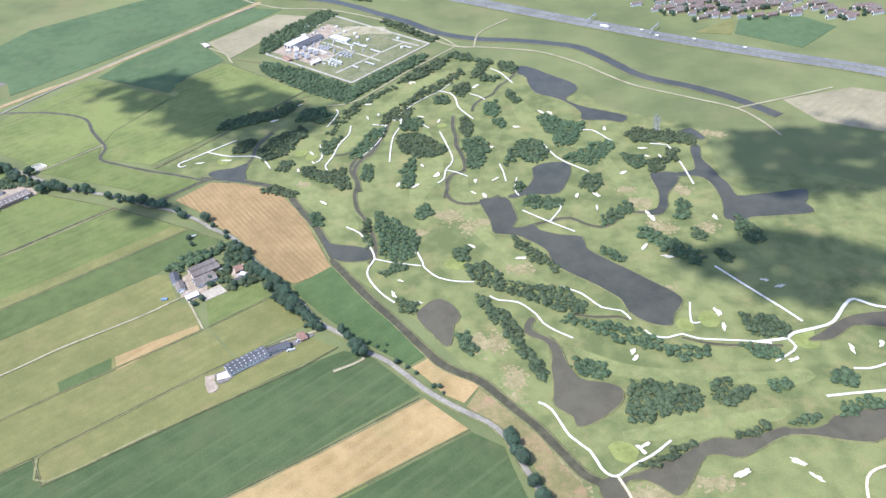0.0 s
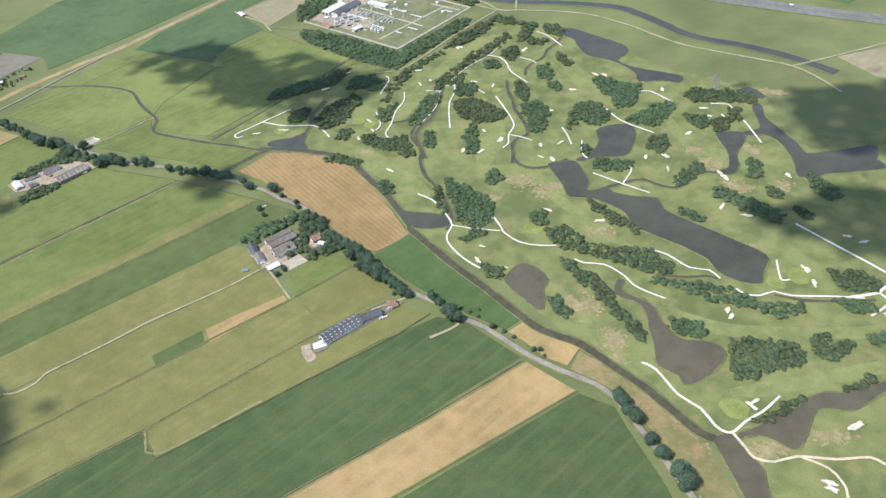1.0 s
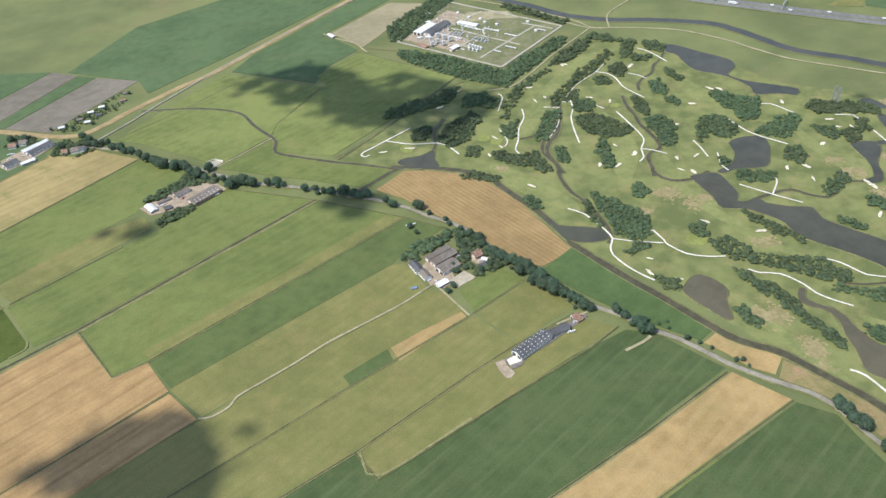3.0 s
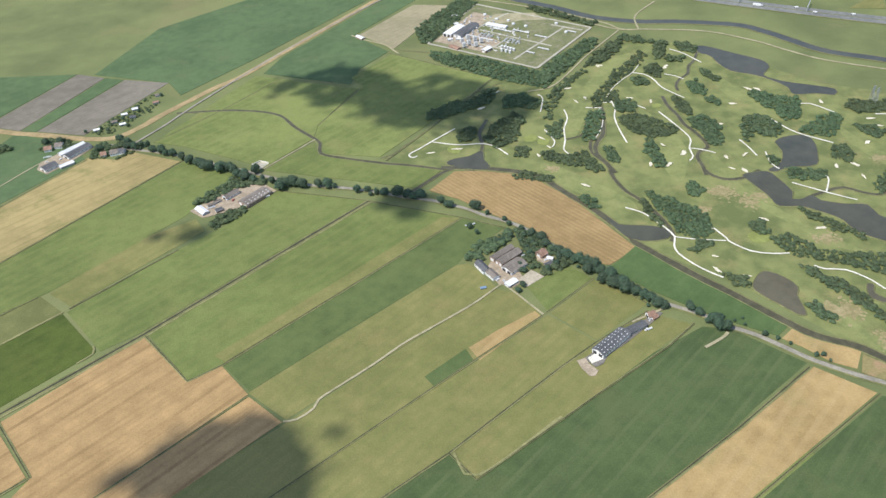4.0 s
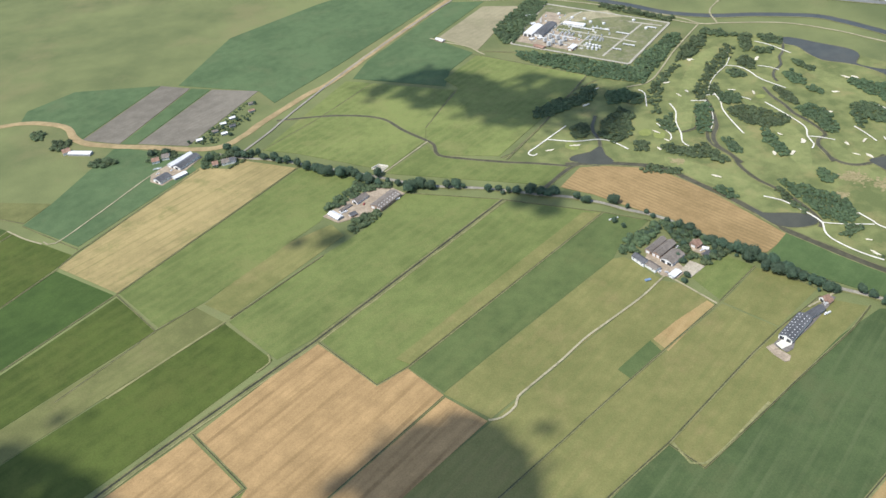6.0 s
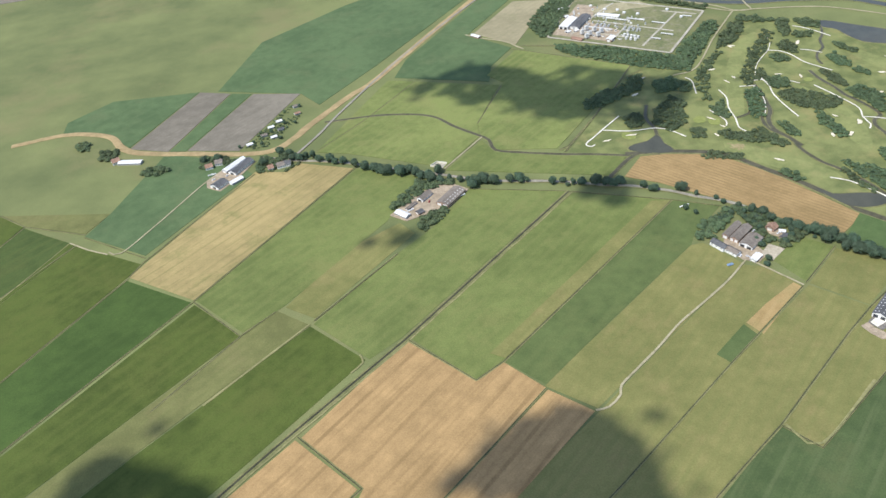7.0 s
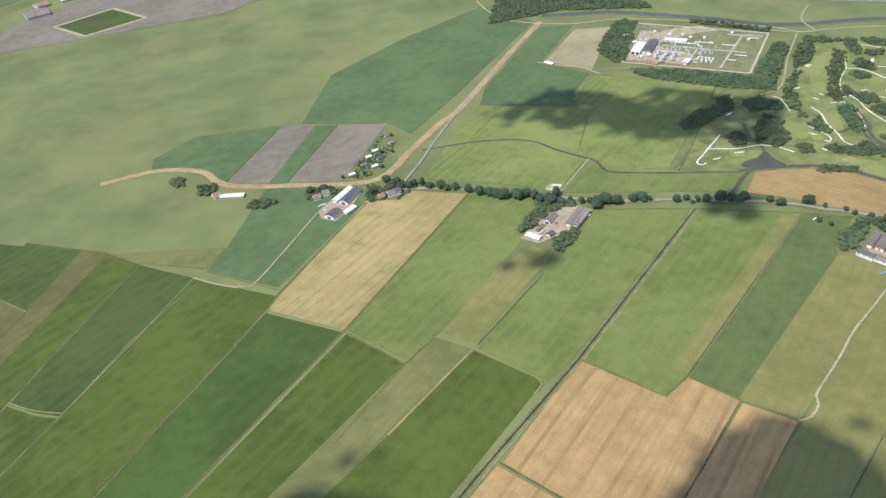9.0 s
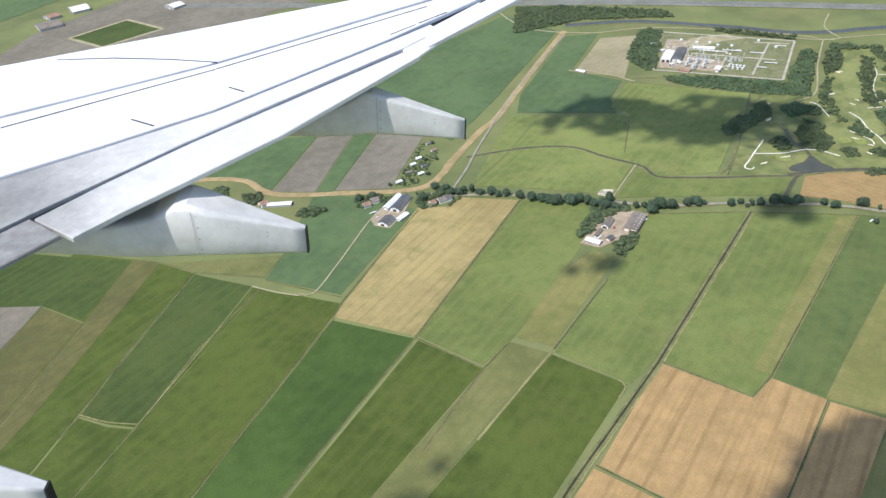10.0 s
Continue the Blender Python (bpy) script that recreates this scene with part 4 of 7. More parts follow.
line("ditch", 1.2, [(-296.1, 261), (-258.1, 295.5)])
line("ditch", 0.9, [(-346, 286.7), (-370.5, 260.5), (-405.5, 222.5), (-420.8, 205.7)])
line("ditch", 0.9, [(-269.9, 375.5), (-345.9, 287.1)])
line("ditch", 0.9, [(-376.4, 311), (-405.6, 272.9), (-434.8, 232.3), (-448.5, 214.7)])
line("ditch", 0.9, [(-405, 345.7), (-433.3, 310.7), (-455.8, 272.7), (-474.4, 245.5)])
line("ditch", 0.9, [(-434.8, 369.2), (-461.3, 320.9), (-477.5, 286.3), (-484.3, 276.1)])
line("ditch", 0.9, [(-402.5, 353.1), (-434.8, 369.7), (-451.8, 385.4)])
line("ditch", 0.9, [(-322.1, 385.2), (-371.2, 321.6), (-376.3, 311.8)])
line("ditch", 0.8, [(-402.6, 350.8), (-370.7, 324.9)])
line("ditch", 0.8, [(-482.7, 348), (-495.4, 315.1), (-506.9, 290.7)])
line("ditch", 0.8, [(-503.9, 369), (-516.5, 339.2)])
line("ditch", 1.4, [(-304.1, 202.7), (-284.5, 176.7), (-294.4, 169.4)])
line("ditch", 1, [(-217.4, 203.4), (-242.6, 181.6), (-259.5, 167.5), (-278.8, 152)])
line("ditch", 1.6, [(-140.9, 385.4), (-160.7, 362), (-166.5, 359.3)])
line("ditch", 1, [(-177, 443.3), (-200.5, 401.1)])
line("ditch", 1, [(-93.2, 435.2), (-110.9, 425.2)])
line("ditch", 1.6, [(-163.9, 356.9), (-140.3, 385.3), (-101.3, 437.5), (-93.5, 447.8), (-131.8, 488.1), (-152.7, 496.2)])
line("ditch", 0.9, [(-226.1, 466.6), (-259.3, 427.5), (-289.6, 398)])
line("ditch", 1.2, [(-159.2, 493.3), (-117.5, 459), (-96.7, 441.8), (-77.7, 429.5)])
line("verge", 0.55, [(-477.6, 287.1), (-466.5, 279.3), (-454.8, 274)])
line("verge", 0.5, [(-408.8, 348), (-431, 311.5), (-454.8, 274)])
line("track", 1.6, [(-408.8, 348), (-398.5, 339.4), (-388.7, 333)])
plot = [(-549, 800), (-500.7, 831.4), (-466.1, 783.1), (-516.2, 756.4), (-549, 800)]
for a, b in zip(plot, plot[1:]):
    line("gravel_path", 5.5, [a, b])
line("verge", 1, [(-298, 259.3), (-315.9, 244.2), (-337.7, 225.6)])
line("verge", 0.8, [(-279.9, 237), (-279.1, 232.6), (-284, 228.2)])
line("path", 1.3, [(-56.6, 296.5), (-50.2, 291.4), (-46.5, 284.5), (-43.5, 277.9), (-41.9, 271.6), (-44, 265.9), (-44, 260.1), (-40.2, 252.3), (-35.8, 246.4), (-31.5, 242.1)])
line("path", 1, [(-41.9, 271.6), (-34.8, 268.9), (-21.7, 265.6)])
line("path", 1.2, [(-23.4, 275), (-20.8, 267.5), (-20.1, 264.3), (-14.2, 257.2), (-6.3, 254.2), (0.6, 253.5)])
line("path", 1.2, [(6.6, 244.2), (10.2, 241.4), (17.8, 239.6), (24.2, 232.2), (26.4, 227), (30.8, 222.4), (36.8, 218)])
line("path", 1.2, [(35.5, 248.6), (43.4, 243.5), (50.1, 234.8), (57.2, 232.5), (60, 227.2)])
line("path", 1.3, [(64.1, 221), (66.7, 217.6), (71.6, 216.5), (77.4, 218.2), (82.7, 215.5), (98.6, 213.5), (108.2, 211.7)])
line("path", 1.2, [(84.4, 236), (82.5, 226.8), (82.6, 224.1), (85.4, 224.2)])
line("path", 1.6, [(100, 257.9), (110.3, 242.4), (119.2, 229.4), (123.2, 222.8)])
line("path", 2.2, [(103.3, 212.7), (114, 214), (118, 216.8), (128.3, 219.4), (134.5, 222.2), (142.3, 231.4), (146.8, 234.5), (151.7, 230.9), (156.8, 229), (170.9, 226.6)])
line("path", 1.5, [(114.6, 214), (116.1, 209.4), (112.2, 205.8), (106.5, 202.4)])
line("path", 1.6, [(132, 197.9), (137.7, 197.6), (144, 199.5), (160.3, 204.4)])
line("path", 1.7, [(118, 185.5), (138.6, 187.2), (154.5, 188.1)])
line("path", 1.5, [(20.9, 186.9), (25, 183.5), (29.8, 171.8), (35.5, 165.5), (38, 158.5), (40.7, 155.6), (43.5, 155.9), (48.2, 159.5), (54.7, 162.9), (62.1, 168.7)])
line("sand_path", 1.6, [(42.7, 155.2), (44.9, 149.3), (46.3, 145.6), (51.6, 143.7), (59, 145.2), (70.2, 143.4), (80.3, 143.4), (83.7, 140.5), (93, 135)])
line("sand_path", 1.4, [(60.5, 144.7), (66.5, 140.6), (68.6, 135.6), (68.2, 130.5), (62.4, 118.6)])
line("sand_path", 1.6, [(114.2, 141.7), (116.3, 149.5), (119.4, 154), (125.3, 156.5), (135.3, 159)])
line("path", 1.4, [(-126, 384), (-138.1, 373.3), (-147.2, 365), (-150.7, 362.2), (-152.1, 359.5), (-150.1, 357.3), (-147.8, 358.6)])
line("path", 1.3, [(-139, 371.7), (-126, 366.4), (-112.7, 365.3), (-106.5, 360.2), (-101.9, 352.1)])
line("path", 1.3, [(-64.2, 394.8), (-64.4, 385.1), (-68.7, 373.3), (-70.5, 361.7), (-73.2, 352.4), (-71.6, 347.7)])
line("path", 1.3, [(-36.2, 400.9), (-36.6, 391), (-39.3, 381.8), (-40.3, 369.6), (-40.2, 353.3)])
line("path", 1.2, [(-42.5, 399.7), (-36, 398.8)])
line("path", 1.2, [(-52, 395.1), (-43.6, 393.3)])
line("path", 1.3, [(-16, 434.3), (-8.7, 430.2), (-5.4, 422.3), (-3.8, 411.4), (4.2, 396.5)])
line("path", 1.3, [(-14.5, 383.5), (-10.6, 368.7), (-7.6, 352.6), (-11.3, 343), (-12, 335.1), (-15.1, 331.2)])
line("path", 1.1, [(-11.3, 343), (-5.9, 340.7), (-0.2, 336.3)])
line("path", 1.2, [(16, 346.8), (17.5, 339.4), (18.3, 330.3)])
line("path", 1.1, [(23.8, 333.3), (22, 322.2), (23.8, 317)])
line("path", 1.2, [(24.4, 304.4), (36.5, 293.8), (46.2, 286.1)])
line("path", 1.2, [(36.2, 294.8), (41.6, 303.8), (41.9, 307.6), (37.7, 308.5)])
line("path", 1.3, [(40, 365), (46.3, 349.6), (59.6, 335.8)])
line("path", 1.3, [(59.4, 377.8), (66.9, 378), (75.7, 365.1)])
line("path", 1.3, [(94.3, 360.8), (102.9, 358.5), (103.4, 350.8), (105.4, 341), (106.9, 320.6)])
line("path", 1.3, [(16.5, 462.7), (22.6, 455.1), (29, 439.8)])
line("path", 1.2, [(2.7, 428.5), (7.9, 424.8), (11.6, 419.8)])
line("path", 1.2, [(-75, 415.7), (-73.1, 410.8), (-77.4, 394.5)])
line("path", 1.2, [(-78.9, 374.7), (-76.1, 361.4), (-78.5, 355.9)])
line("path", 1.2, [(-25.5, 394.7), (-20.3, 388.1)])
line("path", 0.8, [(-8.3, 443.8), (-14.5, 434.3), (-23.7, 425.1), (-31, 416.6), (-37.6, 405.3)])
line("path", 0.7, [(-44.9, 392.6), (-45.7, 381.7), (-49.3, 370.6), (-55.6, 359.3)])
line("ditch", 1.1, [(-148.9, 169.2), (-141.4, 158.1), (-109.2, 179), (-96.8, 187.2), (-65, 207.2), (-51.8, 217.8)])
line("gravel_path", 1.6, [(-182.5, 527.2), (-175.4, 519.1), (-160.4, 506), (-154.9, 495.7), (-151.5, 489.8)])
line("verge", 0.9, [(-147.5, 169.4), (-140.9, 159.8), (-110.1, 179.7)])
fairway([(-24.8, 452.2), (-8.6, 461.5), (-22.5, 434.6), (-46.5, 401.6), (-64.2, 365), (-73.8, 360.9), (-61.6, 390.9), (-45.3, 424)])
fairway([(46.9, 173), (72.6, 177.2), (102.2, 181.3), (100, 176.3), (72.2, 171.1), (53, 168.9)])
fairway([(36.1, 213.5), (57.9, 202.7), (96.3, 198), (116.4, 198.6), (113.1, 191.6), (75, 194.2), (48.6, 198.6)])
fairway([(-85, 341.3), (-67.6, 323.7), (-51.4, 300.4), (-55.3, 294.1), (-72.5, 309.7), (-87.2, 331)])
fairway([(-0.5, 292.6), (9.5, 274.4), (18.8, 257.7), (32.8, 247), (31.4, 250.8), (20.1, 265.3), (8.9, 287.1)])
fairway([(-24.1, 392.5), (-15.2, 366.3), (-12.7, 343.2), (-21.6, 318.3), (-27.2, 314.1), (-28.8, 334.5), (-23.3, 355.7)])
fairway([(70.4, 355.1), (77.1, 326.8), (89.8, 315.1), (81.9, 306.3), (71.8, 317.2), (67.8, 338.6)])
fairway([(-0.8, 336.3), (1.1, 306.1), (12, 291.2), (6.7, 289.6), (-4.5, 302.1), (-7.8, 321.7)])
fairway([(26.6, 434.7), (38.2, 403.9), (53.2, 369.3), (62, 356.2), (44.5, 370.5), (27.9, 398.5)])
fairway([(-5.2, 234.9), (3.3, 217.9), (13.5, 193.7), (19, 182.6), (15, 181.7), (4.6, 200), (-4.3, 224.9)])
bunker(-70.1, 317.6, 2)
bunker(-26, 329.4, 2.2)
bunker(-34.5, 331, 2)
bunker(-15.6, 338.7, 2.6)
bunker(-23.2, 348.4, 1.6)
bunker(3.4, 331.6, 1.8)
bunker(2.1, 321, 1.6)
bunker(13.2, 332.5, 1.8)
bunker(12.6, 364.5, 1.8)
bunker(26.9, 385.5, 2)
bunker(42.4, 401.2, 2.6)
bunker(46.9, 399.9, 2)
bunker(-24.6, 275.1, 1.6)
bunker(-32.4, 247.2, 2)
bunker(-22.9, 241.7, 1.8)
bunker(-30.2, 256.1, 1.5)
bunker(0.2, 278.3, 2)
bunker(21.1, 268.4, 2.2)
bunker(50.8, 314.8, 2)
bunker(60.1, 314.7, 2.4)
bunker(58.6, 304.2, 2.2)
bunker(75.7, 333.8, 2.2)
bunker(90, 348.6, 1.8)
bunker(96.8, 347.7, 1.6)
bunker(89.4, 356.7, 2)
bunker(73.7, 379, 2)
bunker(74.2, 273, 2.8)
bunker(82.4, 265.6, 2.4)
bunker(80.8, 297, 3)
bunker(81.9, 294.2, 2.4)
bunker(109.5, 292.9, 2.2)
bunker(93.3, 229.8, 2.2)
bunker(93.6, 221.5, 2)
bunker(57.5, 210.1, 2)
bunker(57.9, 206.8, 2)
bunker(53.7, 167.2, 2.2)
bunker(51.9, 165, 2)
bunker(80.8, 155, 2.4)
bunker(65, 135.4, 2)
bunker(64.9, 133.3, 2)
bunker(-25.1, 402, 1.8)
bunker(-15.1, 395.9, 1.8)
bunker(6.3, 437.8, 2.6)
bunker(-31.2, 447.5, 2)
bunker(7.4, 318.4, 1.8)
bunker(-86.8, 348.5, 1.8)
bunker(-80, 356, 1.6)
bunker(117.1, 247.9, 1.8)
bunker(122.1, 243.7, 2)
bunker(135.3, 207.6, 2)
bunker(99.2, 159, 2.4)
bunker(102.9, 152.9, 2.2)
bunker(81.6, 155.3, 2.6)
bunker(146.7, 209.4, 2)
bunker(113.3, 203.2, 2)
bunker(-82.2, 365.9, 2.2)
bunker(-55.6, 403.7, 2)
bunker(-49.6, 406.7, 1.6)
bunker(-56.7, 420.5, 2)
bunker(-33, 447.3, 2.2)
bunker(-6.8, 452.1, 2.4)
bunker(-126.9, 362.3, 2.4)
bunker(-140.6, 360.6, 2)
bunker(-109.2, 404.7, 2)
bunker(-98.1, 422.7, 2)
patch(8.5, 217.4, 5, 9)
patch(13.3, 197.8, 6, 10)
patch(-81.9, 335.6, 4, 3)
patch(-8.4, 302.5, 8, 8)
patch(-0.5, 292.6, 7, 7)
patch(19.4, 261.5, 8, 6)
patch(84, 287.7, 8, 7)
patch(80.7, 306.4, 7, 7)
patch(71.8, 151.7, 10, 4)
patch(49.6, 147.9, 7, 5)
patch(29.9, 151.4, 6, 12)
patch(26.3, 158.2, 5, 9)
patch(1.2, 218.1, 6, 8)
patch(75.3, 244.7, 8, 3)
patch(-23.6, 289.8, 5, 3)
patch(-11.4, 303.1, 9, 5)
patch(6.9, 296.5, 6, 4)
patch(1.2, 218.2, 7, 5)
patch(7.5, 216.1, 7, 4)
patch(14, 199.3, 5, 6)
patch(97.6, 319, 5, 4)
patch(101.3, 314.6, 4, 4)
patch(74.9, 318.6, 7, 4)
patch(76.7, 307.6, 5, 4)
patch(87.1, 285.8, 5, 4)
patch(104.5, 286.1, 6, 5)
patch(126, 370, 6, 4)
patch(131, 367.5, 6, 4)
patch(20.7, 166.7, 5, 7)
patch(25.2, 151.8, 6, 8)
patch(26, 143.5, 5, 9)
patch(53.4, 148.3, 5, 3)
patch(9.5, 188.7, 8, 3)
patch(-87.9, 366.9, 6.4, 5.2, GREEN, "smooth light green putting green", "putting_green")
patch(-7.3, 266.1, 8, 6.5, GREEN, "smooth light green putting green", "putting_green")
patch(79.7, 223.7, 6.4, 5.2, GREEN, "smooth light green putting green", "putting_green")
patch(-13.3, 391, 4.8, 3.9, GREEN, "smooth light green putting green", "putting_green")
patch(46.1, 164.9, 8, 6.5, GREEN, "smooth light green putting green", "putting_green")
patch(120.5, 212.2, 8, 6.5, GREEN, "smooth light green putting green", "putting_green")
patch(123.1, 216.6, 4.8, 3.9, GREEN, "smooth light green putting green", "putting_green")
patch(89.4, 226.1, 8, 6.5, GREEN, "smooth light green putting green", "putting_green")
patch(-81.7, 362.7, 6.4, 5.2, GREEN, "smooth light green putting green", "putting_green")
patch(-128.5, 362.1, 6.4, 5.2, GREEN, "smooth light green putting green", "putting_green")

# ---------------------------------------------------------------- plan: trees
for x, y, s in ((-276, 381.1, 5.16), (-270.4, 376.3, 5.16), (-261.3, 369.2, 5.16), (-255.4, 364, 6.02), (-248.2, 359.1, 5.16), (-241, 357.6, 5.16), (-235.4, 354.2, 4.3), (-216.3, 338, 6.02), (-213.4, 341.1, 5.16), (-205.3, 338.3, 6.02), (-197.5, 337.7, 5.16), (-192.9, 337.3, 5.16), (-178.6, 329.7, 4.3), (-165.6, 324.9, 4.3), (-154.7, 321.7, 5.16), (-148.7, 320.4, 5.16), (-139.3, 313.6, 4.3), (-136.1, 310, 4.3), (-124.1, 306.6, 5.16), (-119.3, 300.9, 2.58), (-112.1, 295.7, 2.58), (-110.8, 291.3, 2.58), (-105.8, 286.8, 3.44), (-102.3, 281.7, 4.3), (-98.7, 278.8, 4.3), (-97.5, 273.5, 4.3), (-90.7, 264.8, 4.3), (-86.1, 259.9, 5.16)):
    tree(x, y, s)
for x, y, s in ((-83.8, 257.1, 5.16), (-81, 255, 6.02), (-75.8, 247.5, 5.16), (-72.6, 242.8, 5.16), (-68, 238.3, 4.3), (-63.9, 233.3, 4.3), (-60.2, 228, 4.3), (-51.3, 225.4, 4.3), (-48.4, 222.1, 3.44), (-44.3, 214.1, 5.16), (-84.6, 252.9, 5.16), (-79.6, 247, 5.16), (-76, 243.2, 6.02), (-72.4, 239.4, 6.02), (-44.7, 217.4, 5.16), (-41.3, 212.6, 5.16), (10.2, 172.1, 5.16), (10.8, 168.5, 5.16), (11.6, 164.9, 5.16), (13.8, 162.4, 6.02), (16.3, 153.4, 5.16), (18.5, 147.9, 5.16), (21.9, 140.6, 6.02), (23.6, 137.5, 6.02), (-349.8, 405.5, 4.3), (-342, 406, 4.3), (-317.1, 393.6, 4.3), (-308.7, 402.9, 4.3)):
    tree(x, y, s)
for x, y, s in ((-303.5, 398.7, 4.3), (-295.5, 394, 4.3), (-291.3, 392.2, 4.3), (-282.6, 385.3, 5.16), (-265.6, 371.8, 5.16), (-258.3, 366.9, 5.16), (-234.7, 351, 5.16), (-230.1, 347.9, 4.3), (-301.8, 393.4, 4.3), (-298.5, 392, 4.3), (-288.1, 387.6, 4.3), (-279.9, 382.2, 4.3), (-239.1, 354.6, 4.3), (-225.6, 347.8, 3.44), (-220.8, 345.2, 3.44), (-217.1, 343.6, 3.44), (-189.9, 335.1, 3.44), (-173.6, 329.4, 3.44), (-128.5, 291.8, 2.84), (-125.7, 286.9, 2.84), (-117.4, 279.1, 2.84), (-111.6, 282.3, 2.84), (-107.8, 277.4, 2.84), (-106, 272.9, 2.84), (-105.2, 268.7, 2.84), (-102.8, 275.7, 2.84), (-110.9, 261, 2.84), (-110.1, 257.8, 2.84)):
    tree(x, y, s)
for x, y, s in ((-111.7, 248.7, 2.84), (-113.9, 245.5, 2.84), (-95.3, 269, 2.84), (-93.9, 263.9, 2.84), (-100, 257.2, 2.84), (-96, 260, 2.84), (-248.2, 362.9, 5.16), (-243.9, 361.3, 5.16), (-230.1, 356.2, 5.16), (-209.9, 340.9, 6.02), (-169.2, 326.5, 3.44), (-159.6, 323.5, 6.02), (-152.3, 319.2, 4.3)):
    tree(x, y, s)
copse([(-103.8, 330.4), (-95.8, 334.6), (-84.2, 328.1), (-85.3, 323.3), (-95.2, 326.9)])
copse([(-75.1, 307.6), (-69.9, 309.4), (-68.2, 297.7), (-72.1, 298.2)])
copse([(-44.7, 308.9), (-38.3, 303.5), (-28.4, 293.4), (-22.7, 284.1), (-24.9, 271.9), (-32.3, 268.7), (-39.3, 275.4), (-42.5, 294.9)])
copse([(-39.9, 261.6), (-29.9, 268.4), (-27.8, 264.3), (-36.4, 259.4)])
copse([(-24.9, 309), (-20.6, 313.3), (-17.2, 305.8), (-20.2, 301.5), (-24.8, 302)])
copse([(-8.6, 276.3), (-1.1, 277.6), (-1.1, 267.5), (-7.1, 268.1)])
copse([(56.4, 357), (74.6, 366.5), (73.2, 354.8), (61.6, 342.1), (52.7, 346), (49.1, 349.3)])
copse([(56.5, 331.9), (63.8, 333.7), (64, 323.2), (58.7, 317.8), (53, 322)])
copse([(78, 351.3), (89, 349.8), (88, 341.5), (82.5, 336.7), (77.9, 345.6)])
copse([(90.1, 344), (99, 345.7), (95.8, 335.1), (88.4, 333.3)])
copse([(102.4, 356.8), (107, 353.2), (103.6, 342.3), (97.4, 340.3)])
copse([(83.2, 371.4), (89.6, 378.7), (101.4, 373.3), (113, 372.3), (119.5, 365.3), (117, 357.8), (109.3, 360.6), (99.6, 361.9), (87, 363.6)])
copse([(26.6, 317.6), (36.6, 314), (43.1, 313.2), (41.6, 306.2), (34.8, 304.6), (25, 308.1)])
copse([(60.5, 298.4), (73.1, 307.3), (75.1, 302.3), (67, 294), (58.3, 289.6)])
copse([(97.2, 309.3), (100.6, 304.1), (98.2, 292.8), (92.1, 293.5)])
copse([(75.5, 288.6), (82.1, 281.4), (91.8, 274), (97.7, 263.2), (92.7, 259), (84.4, 265.8), (77.8, 275.5), (73.5, 281.4)])
copse([(97.2, 286.2), (102.1, 279.2), (99.7, 275.6), (96, 279)])
copse([(104.2, 271.4), (109.2, 262.8), (106.7, 259.1), (102.2, 265.9)])
copse([(118.2, 292.8), (125.6, 283), (125.8, 274.5), (119.6, 271), (115.8, 279.8)])
copse([(18.4, 284), (24.7, 277.8), (36.2, 262.5), (34, 258.1), (26.2, 265.9), (18.8, 278.8)])
copse([(55.7, 274.5), (64.1, 265.5), (62.1, 262.6), (55.5, 268.8)])
copse([(-4, 263.8), (6, 266.7), (13.5, 254.4), (24.2, 249.7), (37.3, 246.6), (44.1, 237.1), (42.8, 232.1), (30.3, 235), (22.5, 240.9), (12.3, 247.2), (1.5, 251.9)])
copse([(-4.2, 252.5), (4.8, 242.6), (12.3, 233.3), (18.1, 229.4), (17, 223), (20.8, 210.2), (25.7, 203.9), (23.8, 195.6), (19.1, 201.6), (17.3, 213.6), (12.7, 223.4), (4, 237.4)])
copse([(33.9, 231.3), (53.8, 224.5), (63.3, 220.4), (67.7, 214.4), (73.3, 212.3), (85.1, 210.7), (83.6, 206.6), (74.9, 205), (66.2, 209.6), (51.5, 216.1), (42.8, 223.2), (33.1, 228)])
copse([(36.7, 207.4), (45.4, 205.2), (46.8, 199.3), (44.1, 196.7), (38.5, 198.6), (34.7, 203.2)])
copse([(54.8, 195.8), (61.1, 193.9), (74, 191.5), (77.3, 187.2), (74, 180.9), (60.2, 179.4), (55.3, 176), (50.5, 178.9), (50.6, 185.4)])
copse([(80.7, 193.7), (87, 194.6), (87.3, 190.4), (94.2, 190.7), (92.6, 186.8), (84.2, 182.7), (79.6, 185.7)])
copse([(101.4, 227.1), (111.9, 226.6), (117, 220), (114, 214), (102.3, 216.1)])
copse([(96.9, 211.8), (111, 208.2), (108.5, 203.7), (101, 205.2)])
copse([(123.6, 196.4), (128, 197.5), (132.6, 194.6), (130.1, 189.4), (123.5, 191)])
copse([(102.2, 193.3), (108.8, 193), (106.5, 189.1), (100.5, 188.1)])
copse([(-6.9, 221.9), (-3.5, 223.2), (0.5, 213.5), (-1.1, 210), (-5.6, 215)])
copse([(-31.4, 244.2), (-22.5, 241.6), (-23, 234.8), (-28.5, 237)])
copse([(-94.7, 416.6), (-80.8, 418.6), (-85, 401.9), (-96.6, 403.2)])
copse([(-119.8, 407.9), (-104, 426.4), (-96.3, 430), (-101.6, 413), (-114.1, 404.4)])
copse([(-139.7, 405.4), (-123, 415.8), (-113.1, 415.7), (-117.5, 403.8), (-133.3, 397), (-139.8, 396.4)])
copse([(-106.3, 384.2), (-92.5, 394.5), (-87.4, 389.9), (-95.9, 365.8), (-106.8, 359.1), (-111.7, 369.3)])
